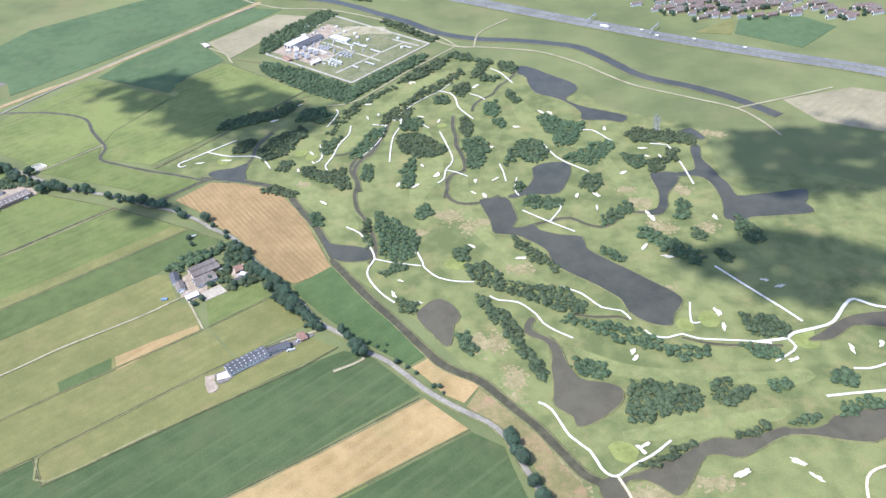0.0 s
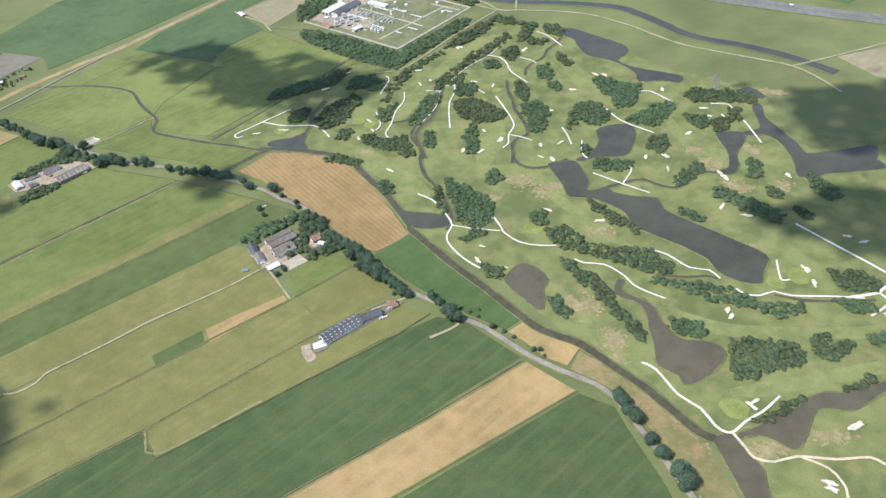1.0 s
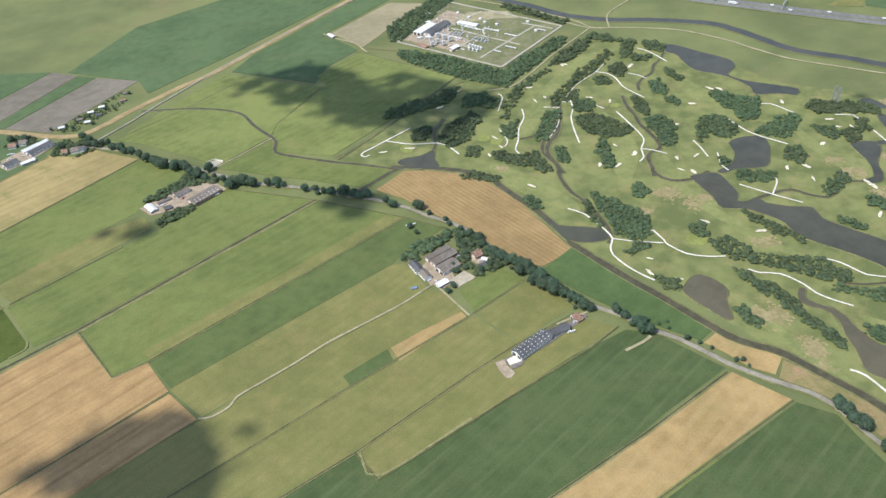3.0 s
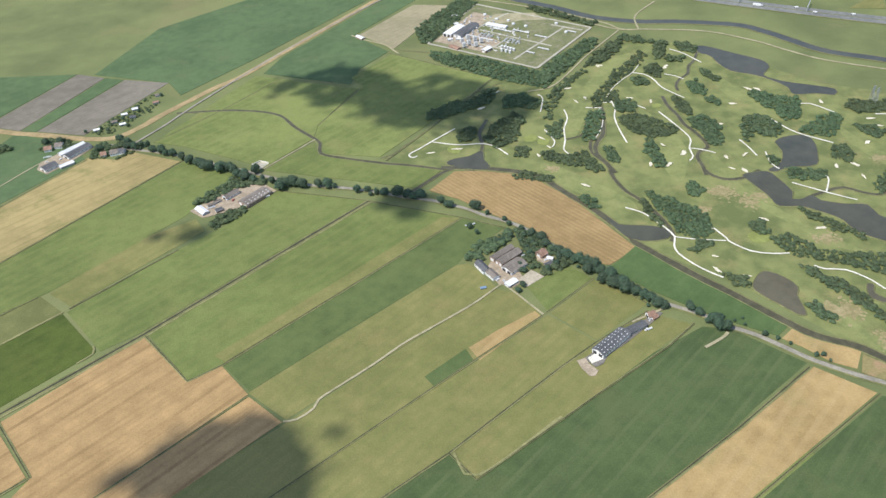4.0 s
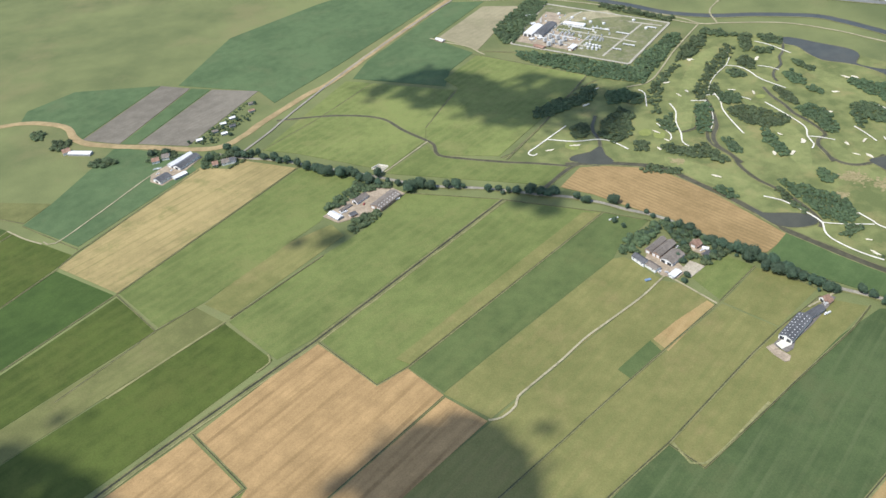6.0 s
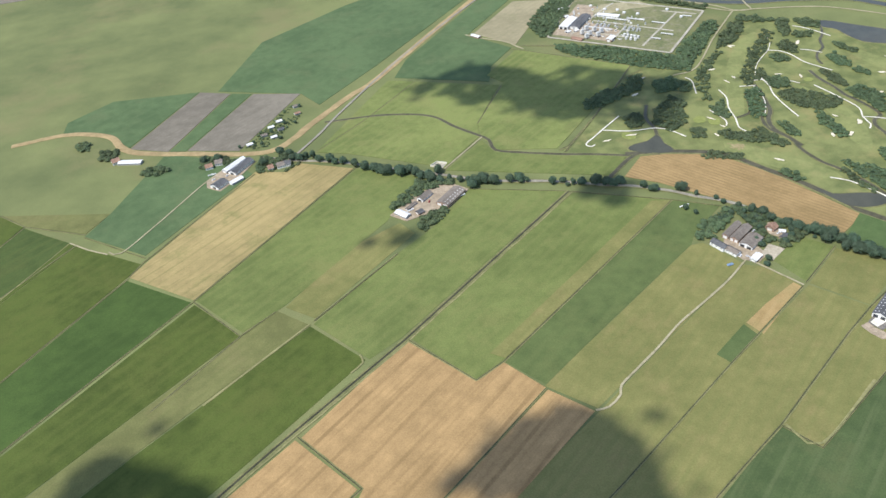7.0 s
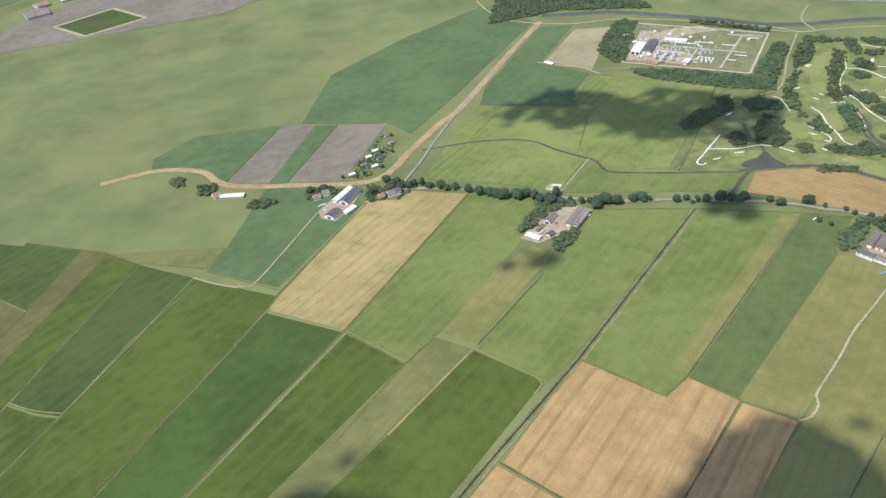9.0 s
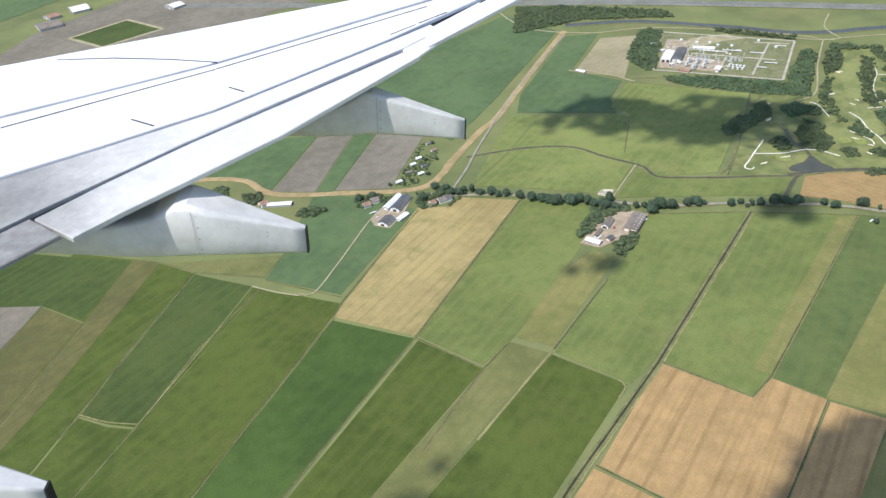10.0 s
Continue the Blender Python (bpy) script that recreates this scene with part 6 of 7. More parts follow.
for words, a, b, d, roof in (
    ("village house with a grey tiled roof by the lane", (-311.1, 390.5), (-307.2, 391.4), (-311.2, 386.2), "grey"),
    ("white-walled village house with a steep roof", (-306.5, 391.7), (-303.1, 391.6), (-307, 387.5), "dark"),
    ("small village house with a red roof", (-315.7, 388.9), (-312.8, 389.6), (-316, 385.3), "red"),
    ("village house among trees beside the dike", (-343.7, 404.5), (-339.7, 404.7), (-343.6, 400), "grey"),
    ("dike house with a pale roof", (-348.9, 400.6), (-345.1, 401.5), (-348.7, 396.8), "red"),
    ("white house below the dike", (-401.8, 423.7), (-398, 425.4), (-400.9, 418.9), "red"),
):
    building("house", words, "house", a, b, d, 1.3, 2.5, roof, "white", 1, 3, chimney=True, group="lane houses")
building("greenhouse_shed", "long low shed with a pale roof below the dike", "shed", (-397.3, 418.8), (-384.7, 415.4), (-396.8, 422.4), 0.9, 1.3, "white", "grey", 1, 6)
for words, a, roof in (
    ("allotment hut with a white roof", (-326.7, 416), "white"), ("allotment hut with a grey roof", (-318.9, 424.4), "grey"), ("small allotment greenhouse with a pale roof", (-313.3, 420.5), "white"),
    ("dark allotment shed between garden plots", (-309.4, 428.8), "dark"), ("allotment hut with a white roof", (-315.1, 432.8), "white"), ("small shed at an allotment hedge", (-300.4, 455.5), "grey"),
    ("red-roofed allotment hut among plots", (-299.7, 445.6), "red"), ("pale allotment shed among plots", (-310.4, 438.9), "white"),
):
    x, y = a
    building("allotment_hut", words, "shed", (x, y), (x + 3.2, y + 1.2), (x - 0.8, y + 2.1), 0.8, 1.2, roof, "grey", 1, 1, group="allotment huts")
for q in ((-323.2, 419.3), (-313.6, 429.2), (-306.2, 437), (-297.1, 456.4), (-330.9, 415.8), (-308.4, 419.8), (-299.8, 435.7), (-318.8, 416)):
    tree(q[0], q[1], 2.2, "small round garden tree on an allotment", "allotment trees")

building("field_shed", "small cream-roofed shed at a field corner", "shed", (-179.8, 522.5), (-175.7, 517), (-177.7, 524.8), 1.0, 1.5, "white", "brick", 1, 2)

# ---------------------------------------------------------------- the gas plant
PLANT = [(-131.9, 502.4), (-92.9, 567.4), (-22.4, 507), (-69, 451.1)]
PLANT_EARTH = shader("plant_earth_and_grass", (0.148, 0.168, 0.075), (0.200, 0.200, 0.100), (0.270, 0.238, 0.170), broad=0.08, mid=0.35, patch=0.8)
yard(PLANT, PLANT_EARTH, "grassy walled ground of a gas plant", "plant_ground")
yard([(-127.8, 505.3), (-96, 552.1), (-85.4, 542.7), (-98.2, 516.4), (-84.2, 494.7), (-96.8, 480.8)], YARD, "gravelled working yard of a gas plant", "plant_yard")
yard([(-91.7, 536.1), (-80.3, 545.3), (-54.8, 541.4), (-48.2, 526.7), (-63.3, 529.7), (-89, 525.8)], GRAVEL, "pale rubble ground inside a gas plant", "rubble")
p4 = PLANT + PLANT[:1]
for a, b in zip(p4, p4[1:]):
    line("plant_road", 1.5, [a, b])
for pts in ([(-39.5, 511.5), (-80.7, 466.7)], [(-95.5, 518.5), (-53.8, 482.3)], [(-47.2, 517.1), (-28.9, 503.7)], [(-97.1, 479.9), (-78.5, 501.8)], [(-116.8, 500.9), (-85.6, 533.5), (-72.4, 544.3)], [(-86.1, 484.4), (-102, 498.9)]):
    line("plant_road", 1.3, pts)
building("plant_hall", "pale-roofed machine hall of a gas plant", "industrial hall", (-121.2, 513), (-110.3, 526.9), (-116.6, 509), 2.0, 2.6, "white", "white", 2, 3, group="plant buildings")
building("plant_hall", "dark grey machine hall of a gas plant", "industrial hall", (-114.7, 510.3), (-100.3, 528.3), (-110.7, 505.5), 2.0, 2.7, "dark", "grey", 2, 3, group="plant buildings")
building("plant_hall", "long white flat hall beside pipe racks", "industrial hall", (-91.1, 524.4), (-78.9, 515.9), (-89.1, 528.1), 1.2, 1.5, "white", "white", 1, 4, group="plant buildings")
building("plant_office", "pale office block at the plant gate", "office", (-99.5, 481.7), (-94.8, 486.7), (-97.8, 478.1), 1.6, 2.1, "white", "brick", 1, 2, group="plant buildings")
building("plant_office", "low brick store inside the plant wall", "store", (-119.2, 493.1), (-114.2, 487.2), (-117.4, 496.4), 1.0, 1.5, "red", "brick", 1, 3, group="plant buildings")


def cylinder_bm(r, z0, z1, n=16, top=None):
    bm = bmesh.new()
    bmesh.ops.create_cone(bm, cap_ends=True, segments=n, radius1=r, radius2=r if top is None else top, depth=z1 - z0)
    bmesh.ops.translate(bm, verts=bm.verts, vec=(0, 0, (z0 + z1) / 2))
    return bm


def gas_cooler(x, y):
    """A raised silvery air cooler: legs, casing, fan rings and header pipe."""
    t = thing("gas_cooler", "tall silvery air cooler tower in a gas plant", "cooler", "plant coolers", x, y, 0.26, 20)
    part("casing", box_bm(-1.2, 1.2, -0.9, 0.9, 0.9, 3.4, 0.08), PIPE, t)
    for u in (-1.0, 1.0):
        for v in (-0.75, 0.75):
            part("leg", box_bm(u - 0.1, u + 0.1, v - 0.1, v + 0.1, -0.05, 0.95), STEEL, t)
    for u in (-0.58, 0.58):
        ring = part("fan_ring", cylinder_bm(0.45, 3.38, 3.7), PIPE, t)
        ring.location.x = u
    part("header_pipe", box_bm(-1.3, 1.3, -1.15, -0.9, 1.2, 1.45, 0.06), PIPE, t)


for q in ((-110, 498.1), (-105.5, 503.5), (-105.8, 494.4), (-101.3, 499.7), (-101.7, 490.7), (-97.6, 496.1), (-109.3, 490.8)):
    gas_cooler(*q)


def pipe_rack(x, y, length, turn):
    t = thing("pipe_rack", "low rack of pale pipes in a gas plant", "pipe rack", "plant pipe racks", x, y, 0.26, turn)
    for i in range(4):
        part("pipe", box_bm(-length / 2, length / 2, -0.62 + 0.4 * i, -0.42 + 0.4 * i, 0.7, 0.9, 0.05), PIPE, t)
    for i in range(3):
        u = length * (i / 2 - 0.5) * 0.95
        part("trestle", box_bm(u - 0.08, u + 0.08, -0.75, 0.85, -0.05, 0.7), STEEL, t)


TURN_A = math.degrees(math.atan2(PLANT[1][1] - PLANT[0][1], PLANT[1][0] - PLANT[0][0]))
TURN_B = math.degrees(math.atan2(PLANT[3][1] - PLANT[0][1], PLANT[3][0] - PLANT[0][0]))
for q in ((-96.2, 509.1), (-93.8, 508.1), (-91.8, 506.2), (-89.4, 505.2), (-81.5, 496.7), (-78.8, 495.6), (-76.5, 493.6), (-74.5, 491.8)):
    pipe_rack(q[0], q[1], 5.5, TURN_A)
for q, n in (((-96.7, 503), 18), ((-69.3, 508.6), 12), ((-60.2, 477.9), 8), ((-69.4, 473.7), 6), ((-36.7, 501.4), 6), ((-57.9, 497.5), 9), ((-81.3, 513.7), 14)):
    pipe_rack(q[0], q[1], n, TURN_B)


def tank(x, y, r, h, words="white upright storage tank with a domed lid"):
    t = thing("storage_tank", words, "tank", "plant tanks", x, y, 0.26)
    part("shell", cylinder_bm(r, -0.05, h), PIPE, t)
    part("lid", cylinder_bm(r * 1.03, h, h + 0.25, 16, r * 0.3), ROOF["white"], t)
    part("ladder", box_bm(r, r + 0.12, -0.2, 0.2, 0, h), STEEL, t)


for q in ((-85.4, 486.1), (-83.8, 484.4), (-82.1, 482.8), (-80.5, 481.1), (-78.8, 479.5), (-86.3, 480.5), (-84, 478.6), (-81.7, 476.7)):
    tank(q[0], q[1], 0.8, 1.6)
for q in ((-89, 544.3), (-82.1, 534.3), (-74.6, 529.9), (-64.6, 517.7), (-72.2, 523.2), (-43.7, 517.8), (-40.4, 501.9)):
    tank(q[0], q[1], 1.1, 1.0, "low white process vessel on a pad")
for q in ((-111.5, 544.5), (-111.8, 529.8), (-118.3, 503.5), (-112.9, 503.4)):
    x, y = q
    building("site_cabin", "white site cabin inside a gas plant", "cabin", (x, y), (x + 3, y + 1), (x - 0.7, y + 2), 1.0, 1.2, "white", "white", 1, 2, group="plant cabins")


def process_unit(x, y, k, turn):
    """A small skid: a plinth with a vessel or a cabinet on it and a pipe across."""
    t = thing("process_unit", ("pale process skid with a steel vessel", "grey equipment cabinet on a plinth", "low pale valve skid with pipes")[k], "process unit", "plant process units", x, y, 0.27, turn)
    part("plinth", box_bm(-0.8, 0.8, -0.55, 0.55, -0.05, 0.15, 0.03), CONCRETE, t)
    if k == 0:
        v = cylinder_bm(0.4, -0.7, 0.7, 14)
        bmesh.ops.rotate(v, verts=v.verts, matrix=Matrix.Rotation(radians(90), 3, "Y"))
        bmesh.ops.translate(v, verts=v.verts, vec=(0, 0, 0.6))
        part("vessel", v, PIPE, t)
    elif k == 1:
        part("cabinet", box_bm(-0.6, 0.6, -0.4, 0.4, 0.1, 1.2, 0.05), STEEL, t)
    else:
        for i in range(3):
            part("valve_pipe", box_bm(-1.6, 1.6, -0.45 + 0.35 * i, -0.3 + 0.35 * i, 0.35, 0.5, 0.03), PIPE, t)
    part("riser", box_bm(0.6, 0.75, -0.08, 0.08, 0.1, 1.5, 0.03), STEEL, t)


random.seed(33)
WORKS = [(-124.8, 506.2), (-98, 548.2), (-86, 540.7), (-75.7, 518), (-61.8, 507.7), (-73.2, 483.2), (-95.1, 480.1)]
spots = []
while len(spots) < 70:
    p = (random.uniform(min(q[0] for q in WORKS), max(q[0] for q in WORKS)), random.uniform(min(q[1] for q in WORKS), max(q[1] for q in WORKS)))
    if inside(p, WORKS) and all(math.dist(p, q) > 2.6 for q in spots):
        spots.append(p)
        process_unit(p[0], p[1], random.choice((0, 1, 1, 2, 2)), TURN_A if random.random() < 0.5 else TURN_B)

# ---------------------------------------------------------------- the far town and farm
random.seed(21)
town = [(114.5, 558.3), (148.1, 565.2), (202.8, 559.8), (287.2, 528.1), (277, 504.7), (221.7, 522.1), (158.6, 526.2)]
xs, ys = [p[0] for p in town], [p[1] for p in town]
homes = 0
while homes < 110:
    p = (random.uniform(min(xs), max(xs)), random.uniform(min(ys), max(ys)))
    if inside(p, town):
        homes += 1
        w, l = random.uniform(2.2, 3.0), random.uniform(3.5, 9)
        a = Vector((math.cos(0.25), math.sin(0.25)))
        building("house", "far town house with a red-brown roof" if homes % 3 else "far town house with a grey roof", "house", p, (p[0] + a.x * l, p[1] + a.y * l), (p[0] - a.y * w, p[1] + a.x * w), 1.6, 2.8, "town" if homes % 3 else "grey", "brick" if homes % 2 else "white", 1, 0, group="town houses", far=True)
        if homes % 2:
            tree(p[0] - 4, p[1] - 3, random.uniform(2.5, 4), "small tree between far town houses", "town trees")
for words, a, b, d, roof in (
    ("far farm shed with a grey roof", (-587.6, 857), (-568.3, 864.9), (-578.8, 834), "grey"),
    ("far farm barn with a pale roof", (-562.8, 901.6), (-547.1, 907.1), (-552.1, 881), "white"),
    ("far farmhouse behind trees", (-584.2, 883.7), (-574.6, 890.1), (-578.2, 868.6), "red"),
    ("far farm shed beside the road", (-467.2, 851.5), (-456.7, 859.6), (-461.4, 836.1), "white"),
):
    building("far_barn", words, "barn", a, b, d, 2.2, 4.0, roof, "grey", 1, 0, group="far farm", far=True)

# ---------------------------------------------------------------- pylons, gantries, vehicles and farm clutter
def beam(bm, p, q, r=0.06):
    """A square bar from p to q."""
    p, q = Vector(p), Vector(q)
    ax = (q - p).normalized()
    e = ax.cross(Vector((0.31, 0.9, 0.2))).normalized() * r
    g = ax.cross(e)
    ring = [bm.verts.new(c + u * e + v * g) for c in (p, q) for u, v in ((1, 1), (-1, 1), (-1, -1), (1, -1))]
    for f in ((0, 1, 5, 4), (1, 2, 6, 5), (2, 3, 7, 6), (3, 0, 4, 7), (3, 2, 1, 0), (4, 5, 6, 7)):
        bm.faces.new([ring[i] for i in f])


def pylon(x, y, h, turn):
    t = thing("pylon", "tall grey lattice power pylon on grass", "pylon", "power pylons", x, y, 0.02, turn)
    for a, b in ((-1, -1), (1, -1), (1, 1), (-1, 1)):
        bm = bmesh.new()
        beam(bm, (a * 0.9, b * 0.9, 0), (a * 0.15, b * 0.15, h), 0.07)
        part("leg", bm, STEEL, t)
    bm = bmesh.new()
    for i in range(7):
        lo, hi = h * i / 7, h * (i + 1) / 7
        ra, rb = 0.9 - 0.75 * i / 7, 0.9 - 0.75 * (i + 1) / 7
        for (a, b), (c, d) in zip(((-1, -1), (1, -1), (1, 1), (-1, 1)), ((1, -1), (1, 1), (-1, 1), (-1, -1))):
            beam(bm, (a * ra, b * ra, lo), (c * rb, d * rb, hi), 0.035)
    part("bracing", bm, STEEL, t)
    for z, w in ((h * 0.7, 2.4), (h * 0.85, 1.8), (h * 0.97, 1.1)):
        bm = bmesh.new()
        beam(bm, (-w, 0, z), (w, 0, z), 0.06)
        part("cross_arm", bm, STEEL, t)


for q in ((100.6, 372.8), (99.7, 375.4)):
    pylon(q[0], q[1], 9.0, 25)


def gantry(x, y, turn):
    t = thing("sign_gantry", "white sign gantry over the motorway", "gantry", "motorway gantries", x, y, 0.4, turn)
    for s in (-1, 1):
        part("post", box_bm(s * 7.4 - 0.15, s * 7.4 + 0.15, -0.15, 0.15, -0.3, 3.0, 0.03), STEEL, t)
    part("beam", box_bm(-7.6, 7.6, -0.2, 0.2, 2.7, 3.1, 0.03), STEEL, t)
    for s in (-5.2, -2.6, 2.6, 5.2):
        part("sign", box_bm(s - 0.9, s + 0.9, -0.3, -0.2, 2.3, 3.3, 0.02), ROOF["white"], t)


MOT = ((88.1, 528.2), (184.9, 466.2))
MOT_TURN = math.degrees(math.atan2(MOT[1][1] - MOT[0][1], MOT[1][0] - MOT[0][0])) + 90
for q in ((127.2, 509.8), (89.3, 533.3)):
    gantry(q[0], q[1], MOT_TURN)

PAINTS = [shader("car_paint", a, b, broad=1, mid=3, rough=0.3, spec=0.5, bump=0) for a, b in (((0.55, 0.55, 0.56), (0.6, 0.6, 0.6)), ((0.05, 0.05, 0.06), (0.07, 0.07, 0.08)), ((0.35, 0.04, 0.03), (0.4, 0.05, 0.04)), ((0.08, 0.14, 0.35), (0.1, 0.17, 0.4)), ((0.75, 0.75, 0.74), (0.8, 0.8, 0.8)))]
RUBBER = shader("tyre_rubber", (0.03, 0.03, 0.03), (0.045, 0.045, 0.045), bump=0)
CAR_WORDS = ("silver-grey parked car on a farmyard", "black parked car on a farmyard", "dark red parked car on a farmyard", "blue parked car on a farmyard", "white parked van on a farmyard")


def car(x, y, turn, k, z=0.30):
    t = thing("car", CAR_WORDS[k], "car", "parked cars", x, y, z, turn)
    part("body", box_bm(-0.9, 0.9, -0.36, 0.36, 0.1, 0.38, 0.05), PAINTS[k], t)
    part("cabin", box_bm(-0.55, 0.4, -0.31, 0.31, 0.36, 0.6, 0.07), GLASS, t)
    part("roof", box_bm(-0.45, 0.3, -0.28, 0.28, 0.58, 0.63, 0.02), PAINTS[k], t)
    for u in (-0.55, 0.55):
        for v in (-0.35, 0.35):
            w = cylinder_bm(0.14, -0.05, 0.05, 12)
            bmesh.ops.rotate(w, verts=w.verts, matrix=Matrix.Rotation(radians(90), 3, "X"))
            bmesh.ops.translate(w, verts=w.verts, vec=(u, v, 0.13))
            part("wheel", w, RUBBER, t)


for q, a, k in (((-121.2, 253.7), 40, 4), ((-118.6, 252.5), 130, 0), ((-99.3, 263.7), 20, 4), ((-98, 262.3), 60, 1), ((-65.1, 223.6), 35, 3), ((-67.6, 221.7), 50, 0), ((-70.4, 216.7), 40, 4),
                ((-247.1, 327.6), 30, 4), ((-238.3, 331.9), 70, 2), ((-249.7, 324.5), 20, 0), ((-336.5, 387.6), 45, 4), ((-331.4, 389.1), 40, 1), ((-343.4, 385.7), 30, 4), ((-108.3, 268), 30, 0)):
    car(q[0], q[1], a, k)

LORRY_WORDS = ("white box lorry on the motorway", "white panel van on the motorway")


def lorry(x, y, turn, k):
    """A box body behind a cab with a glazed front, on six wheels; a van is shorter and lower."""
    t = thing("lorry" if k == 0 else "van", LORRY_WORDS[k], "lorry" if k == 0 else "van", "motorway traffic", x, y, 0.46, turn)
    long, tall = (3.2, 1.75) if k == 0 else (1.3, 1.1)
    part("box_body", box_bm(-long, long * 0.62, -0.6, 0.6, 0.35, tall, 0.05), ROOF["white"], t)
    part("cab", box_bm(long * 0.66, long, -0.56, 0.56, 0.25, tall * 0.86, 0.09), PAINTS[0], t)
    part("windscreen", box_bm(long - 0.03, long + 0.02, -0.48, 0.48, tall * 0.45, tall * 0.76, 0.01), GLASS, t)
    for u in (-long * 0.75, -long * 0.45, long * 0.8):
        for v in (-0.52, 0.52):
            w = cylinder_bm(0.25, -0.1, 0.1, 12)
            bmesh.ops.rotate(w, verts=w.verts, matrix=Matrix.Rotation(radians(90), 3, "X"))
            bmesh.ops.translate(w, verts=w.verts, vec=(u, v, 0.24))
            part("wheel", w, RUBBER, t)


for u, off, k in ((0.10, 2.4, 0), (0.31, -2.6, 1), (0.42, 2.2, 1), (0.62, -2.3, 1), (0.9, -2.6, 1)):
    a, b = Vector(MOT[0]), Vector(MOT[1])
    side = Vector((b.y - a.y, a.x - b.x)).normalized() * off
    q = a.lerp(b, u) + side
    lorry(q.x, q.y, MOT_TURN - 90 if off > 0 else MOT_TURN + 90, k)

FILM = shader("white_bale_film", (0.70, 0.71, 0.70), (0.78, 0.79, 0.78), broad=1, mid=4, rough=0.4)
TARP = shader("blue_tarpaulin", (0.16, 0.24, 0.36), (0.24, 0.33, 0.44), broad=1, mid=4, rough=0.5)


def bale(x, y, z, words, material, turn):
    """A wrapped round bale lying on its side."""
    b = cylinder_bm(0.34, -0.3, 0.3, 14)
    bmesh.ops.bevel(b, geom=[e for e in b.edges if abs(e.verts[0].co.z - e.verts[1].co.z) < 0.01], offset=0.06, segments=2, affect="EDGES")
    bmesh.ops.rotate(b, verts=b.verts, matrix=Matrix.Rotation(radians(90), 3, "X"))
    ob = part("hay_bale", b, material, None)
    ob.matrix_world = pose(x, y, z + 0.33, 0, 0, turn)
    tagged(ob, words, "bale", "wrapped bales")


for q, n in (((-128.1, 293.5), 4), ((-129.9, 293.4), 3), ((-222.5, 332.5), 3), ((-69.8, 216.6), 3), ((-249.4, 326.4), 4), ((-346.3, 390.5), 4), ((-344.2, 390.8), 3), ((-105.2, 261.6), 3)):
    for i in range(n):
        bale(q[0] + i * 0.72, q[1] + i * 0.3, 0.26, "white wrapped round hay bale on grass", FILM, 20)
for q in ((-127.6, 249.6),):
    ob = part("tarpaulin_cover", box_bm(-1.3, 1.3, -0.6, 0.6, 0, 0.6, 0.15), TARP, None)
    ob.matrix_world = pose(q[0], q[1], 0.2, 0, 0, 10)
    tagged(ob, "low stack under a blue tarpaulin sheet", "stack", "covered stacks")

# ---------------------------------------------------------------- clouds above the flight, which shade the land
CLOUD = shader("cloud_vapour", (0.85, 0.86, 0.88), (0.92, 0.92, 0.93), broad=0.02, mid=0.1, bump=0)
cloud_count = 0


def cloud(shaded, height=540.0, fringe=9.0, dense=1.0):
    """A flat ragged fair-weather cloud that stands over the shaded stretch of ground, along the way to the sun."""
    global cloud_count
    cloud_count += 1
    r = np.random.default_rng(900 + cloud_count)
    xs, ys = [p[0] for p in shaded], [p[1] for p in shaded]
    shift = to_sun * (height / to_sun.z)
    vs, fs, n, k = [], [], 0, 0
    area = abs(sum(a[0] * b[1] - b[0] * a[1] for a, b in zip(shaded, shaded[1:] + shaded[:1]))) / 2
    want = int((40 + area / 9) * dense)
    while k < want:
        p = (r.uniform(min(xs), max(xs)), r.uniform(min(ys), max(ys)))
        if not inside(p, shaded):
            continue
        k += 1
        s = r.uniform(1.0, 3.5) if k % 3 else r.uniform(3.0, 6.5)
        if k % 3 == 1:
            a, far = r.uniform(0, 6.28), r.exponential(fringe)
            p = (p[0] + far * math.cos(a) * 1.5, p[1] + far * math.sin(a))
        v = ICO_V * (1 + r.uniform(-0.3, 0.3, (len(ICO_V), 1))) * np.array([s * r.uniform(0.8, 1.6), s, s * 0.5]) + np.array([p[0] + shift.x, p[1] + shift.y, height + r.uniform(-3, 5)])
        vs.append(v)
        fs.append(ICO_F + n)
        n += len(v)
    ob = new("cloud", mesh_of("cloud", np.concatenate(vs), np.concatenate(fs).tolist(), CLOUD))
    tagged(ob, "ragged white fair-weather cloud above the fields", "cloud", "clouds", "stuff")


cloud([(-209.1, 474.5), (-183.6, 473.7), (-167.6, 466.3), (-156.2, 448.2), (-129.8, 450.3), (-105, 433.3), (-110.5, 411.8), (-135.7, 391.7), (-156.3, 389.7), (-172.6, 406.3), (-182.1, 426.1), (-193, 445)], fringe=6.0, dense=0.85)
cloud([(-115.4, 426.7), (-91.6, 424.4), (-78.3, 409.6), (-92.9, 384.2), (-114.9, 368.3), (-130.4, 382.1)], fringe=6.0, dense=0.6)
cloud([(-235.1, 472.8), (-207.1, 469), (-176.4, 441.8), (-179.9, 422.7), (-207.8, 431.1), (-232.5, 454.3)], fringe=8.0, dense=0.35)
cloud([(-235.5, 161.7), (-222.4, 173.1), (-217, 178.7), (-207.7, 181.2), (-200.1, 178.3), (-198.3, 170.4), (-199.2, 161.2), (-198.8, 151.8), (-202, 134.3), (-245.7, 141.4)], fringe=4.5, dense=3.0)
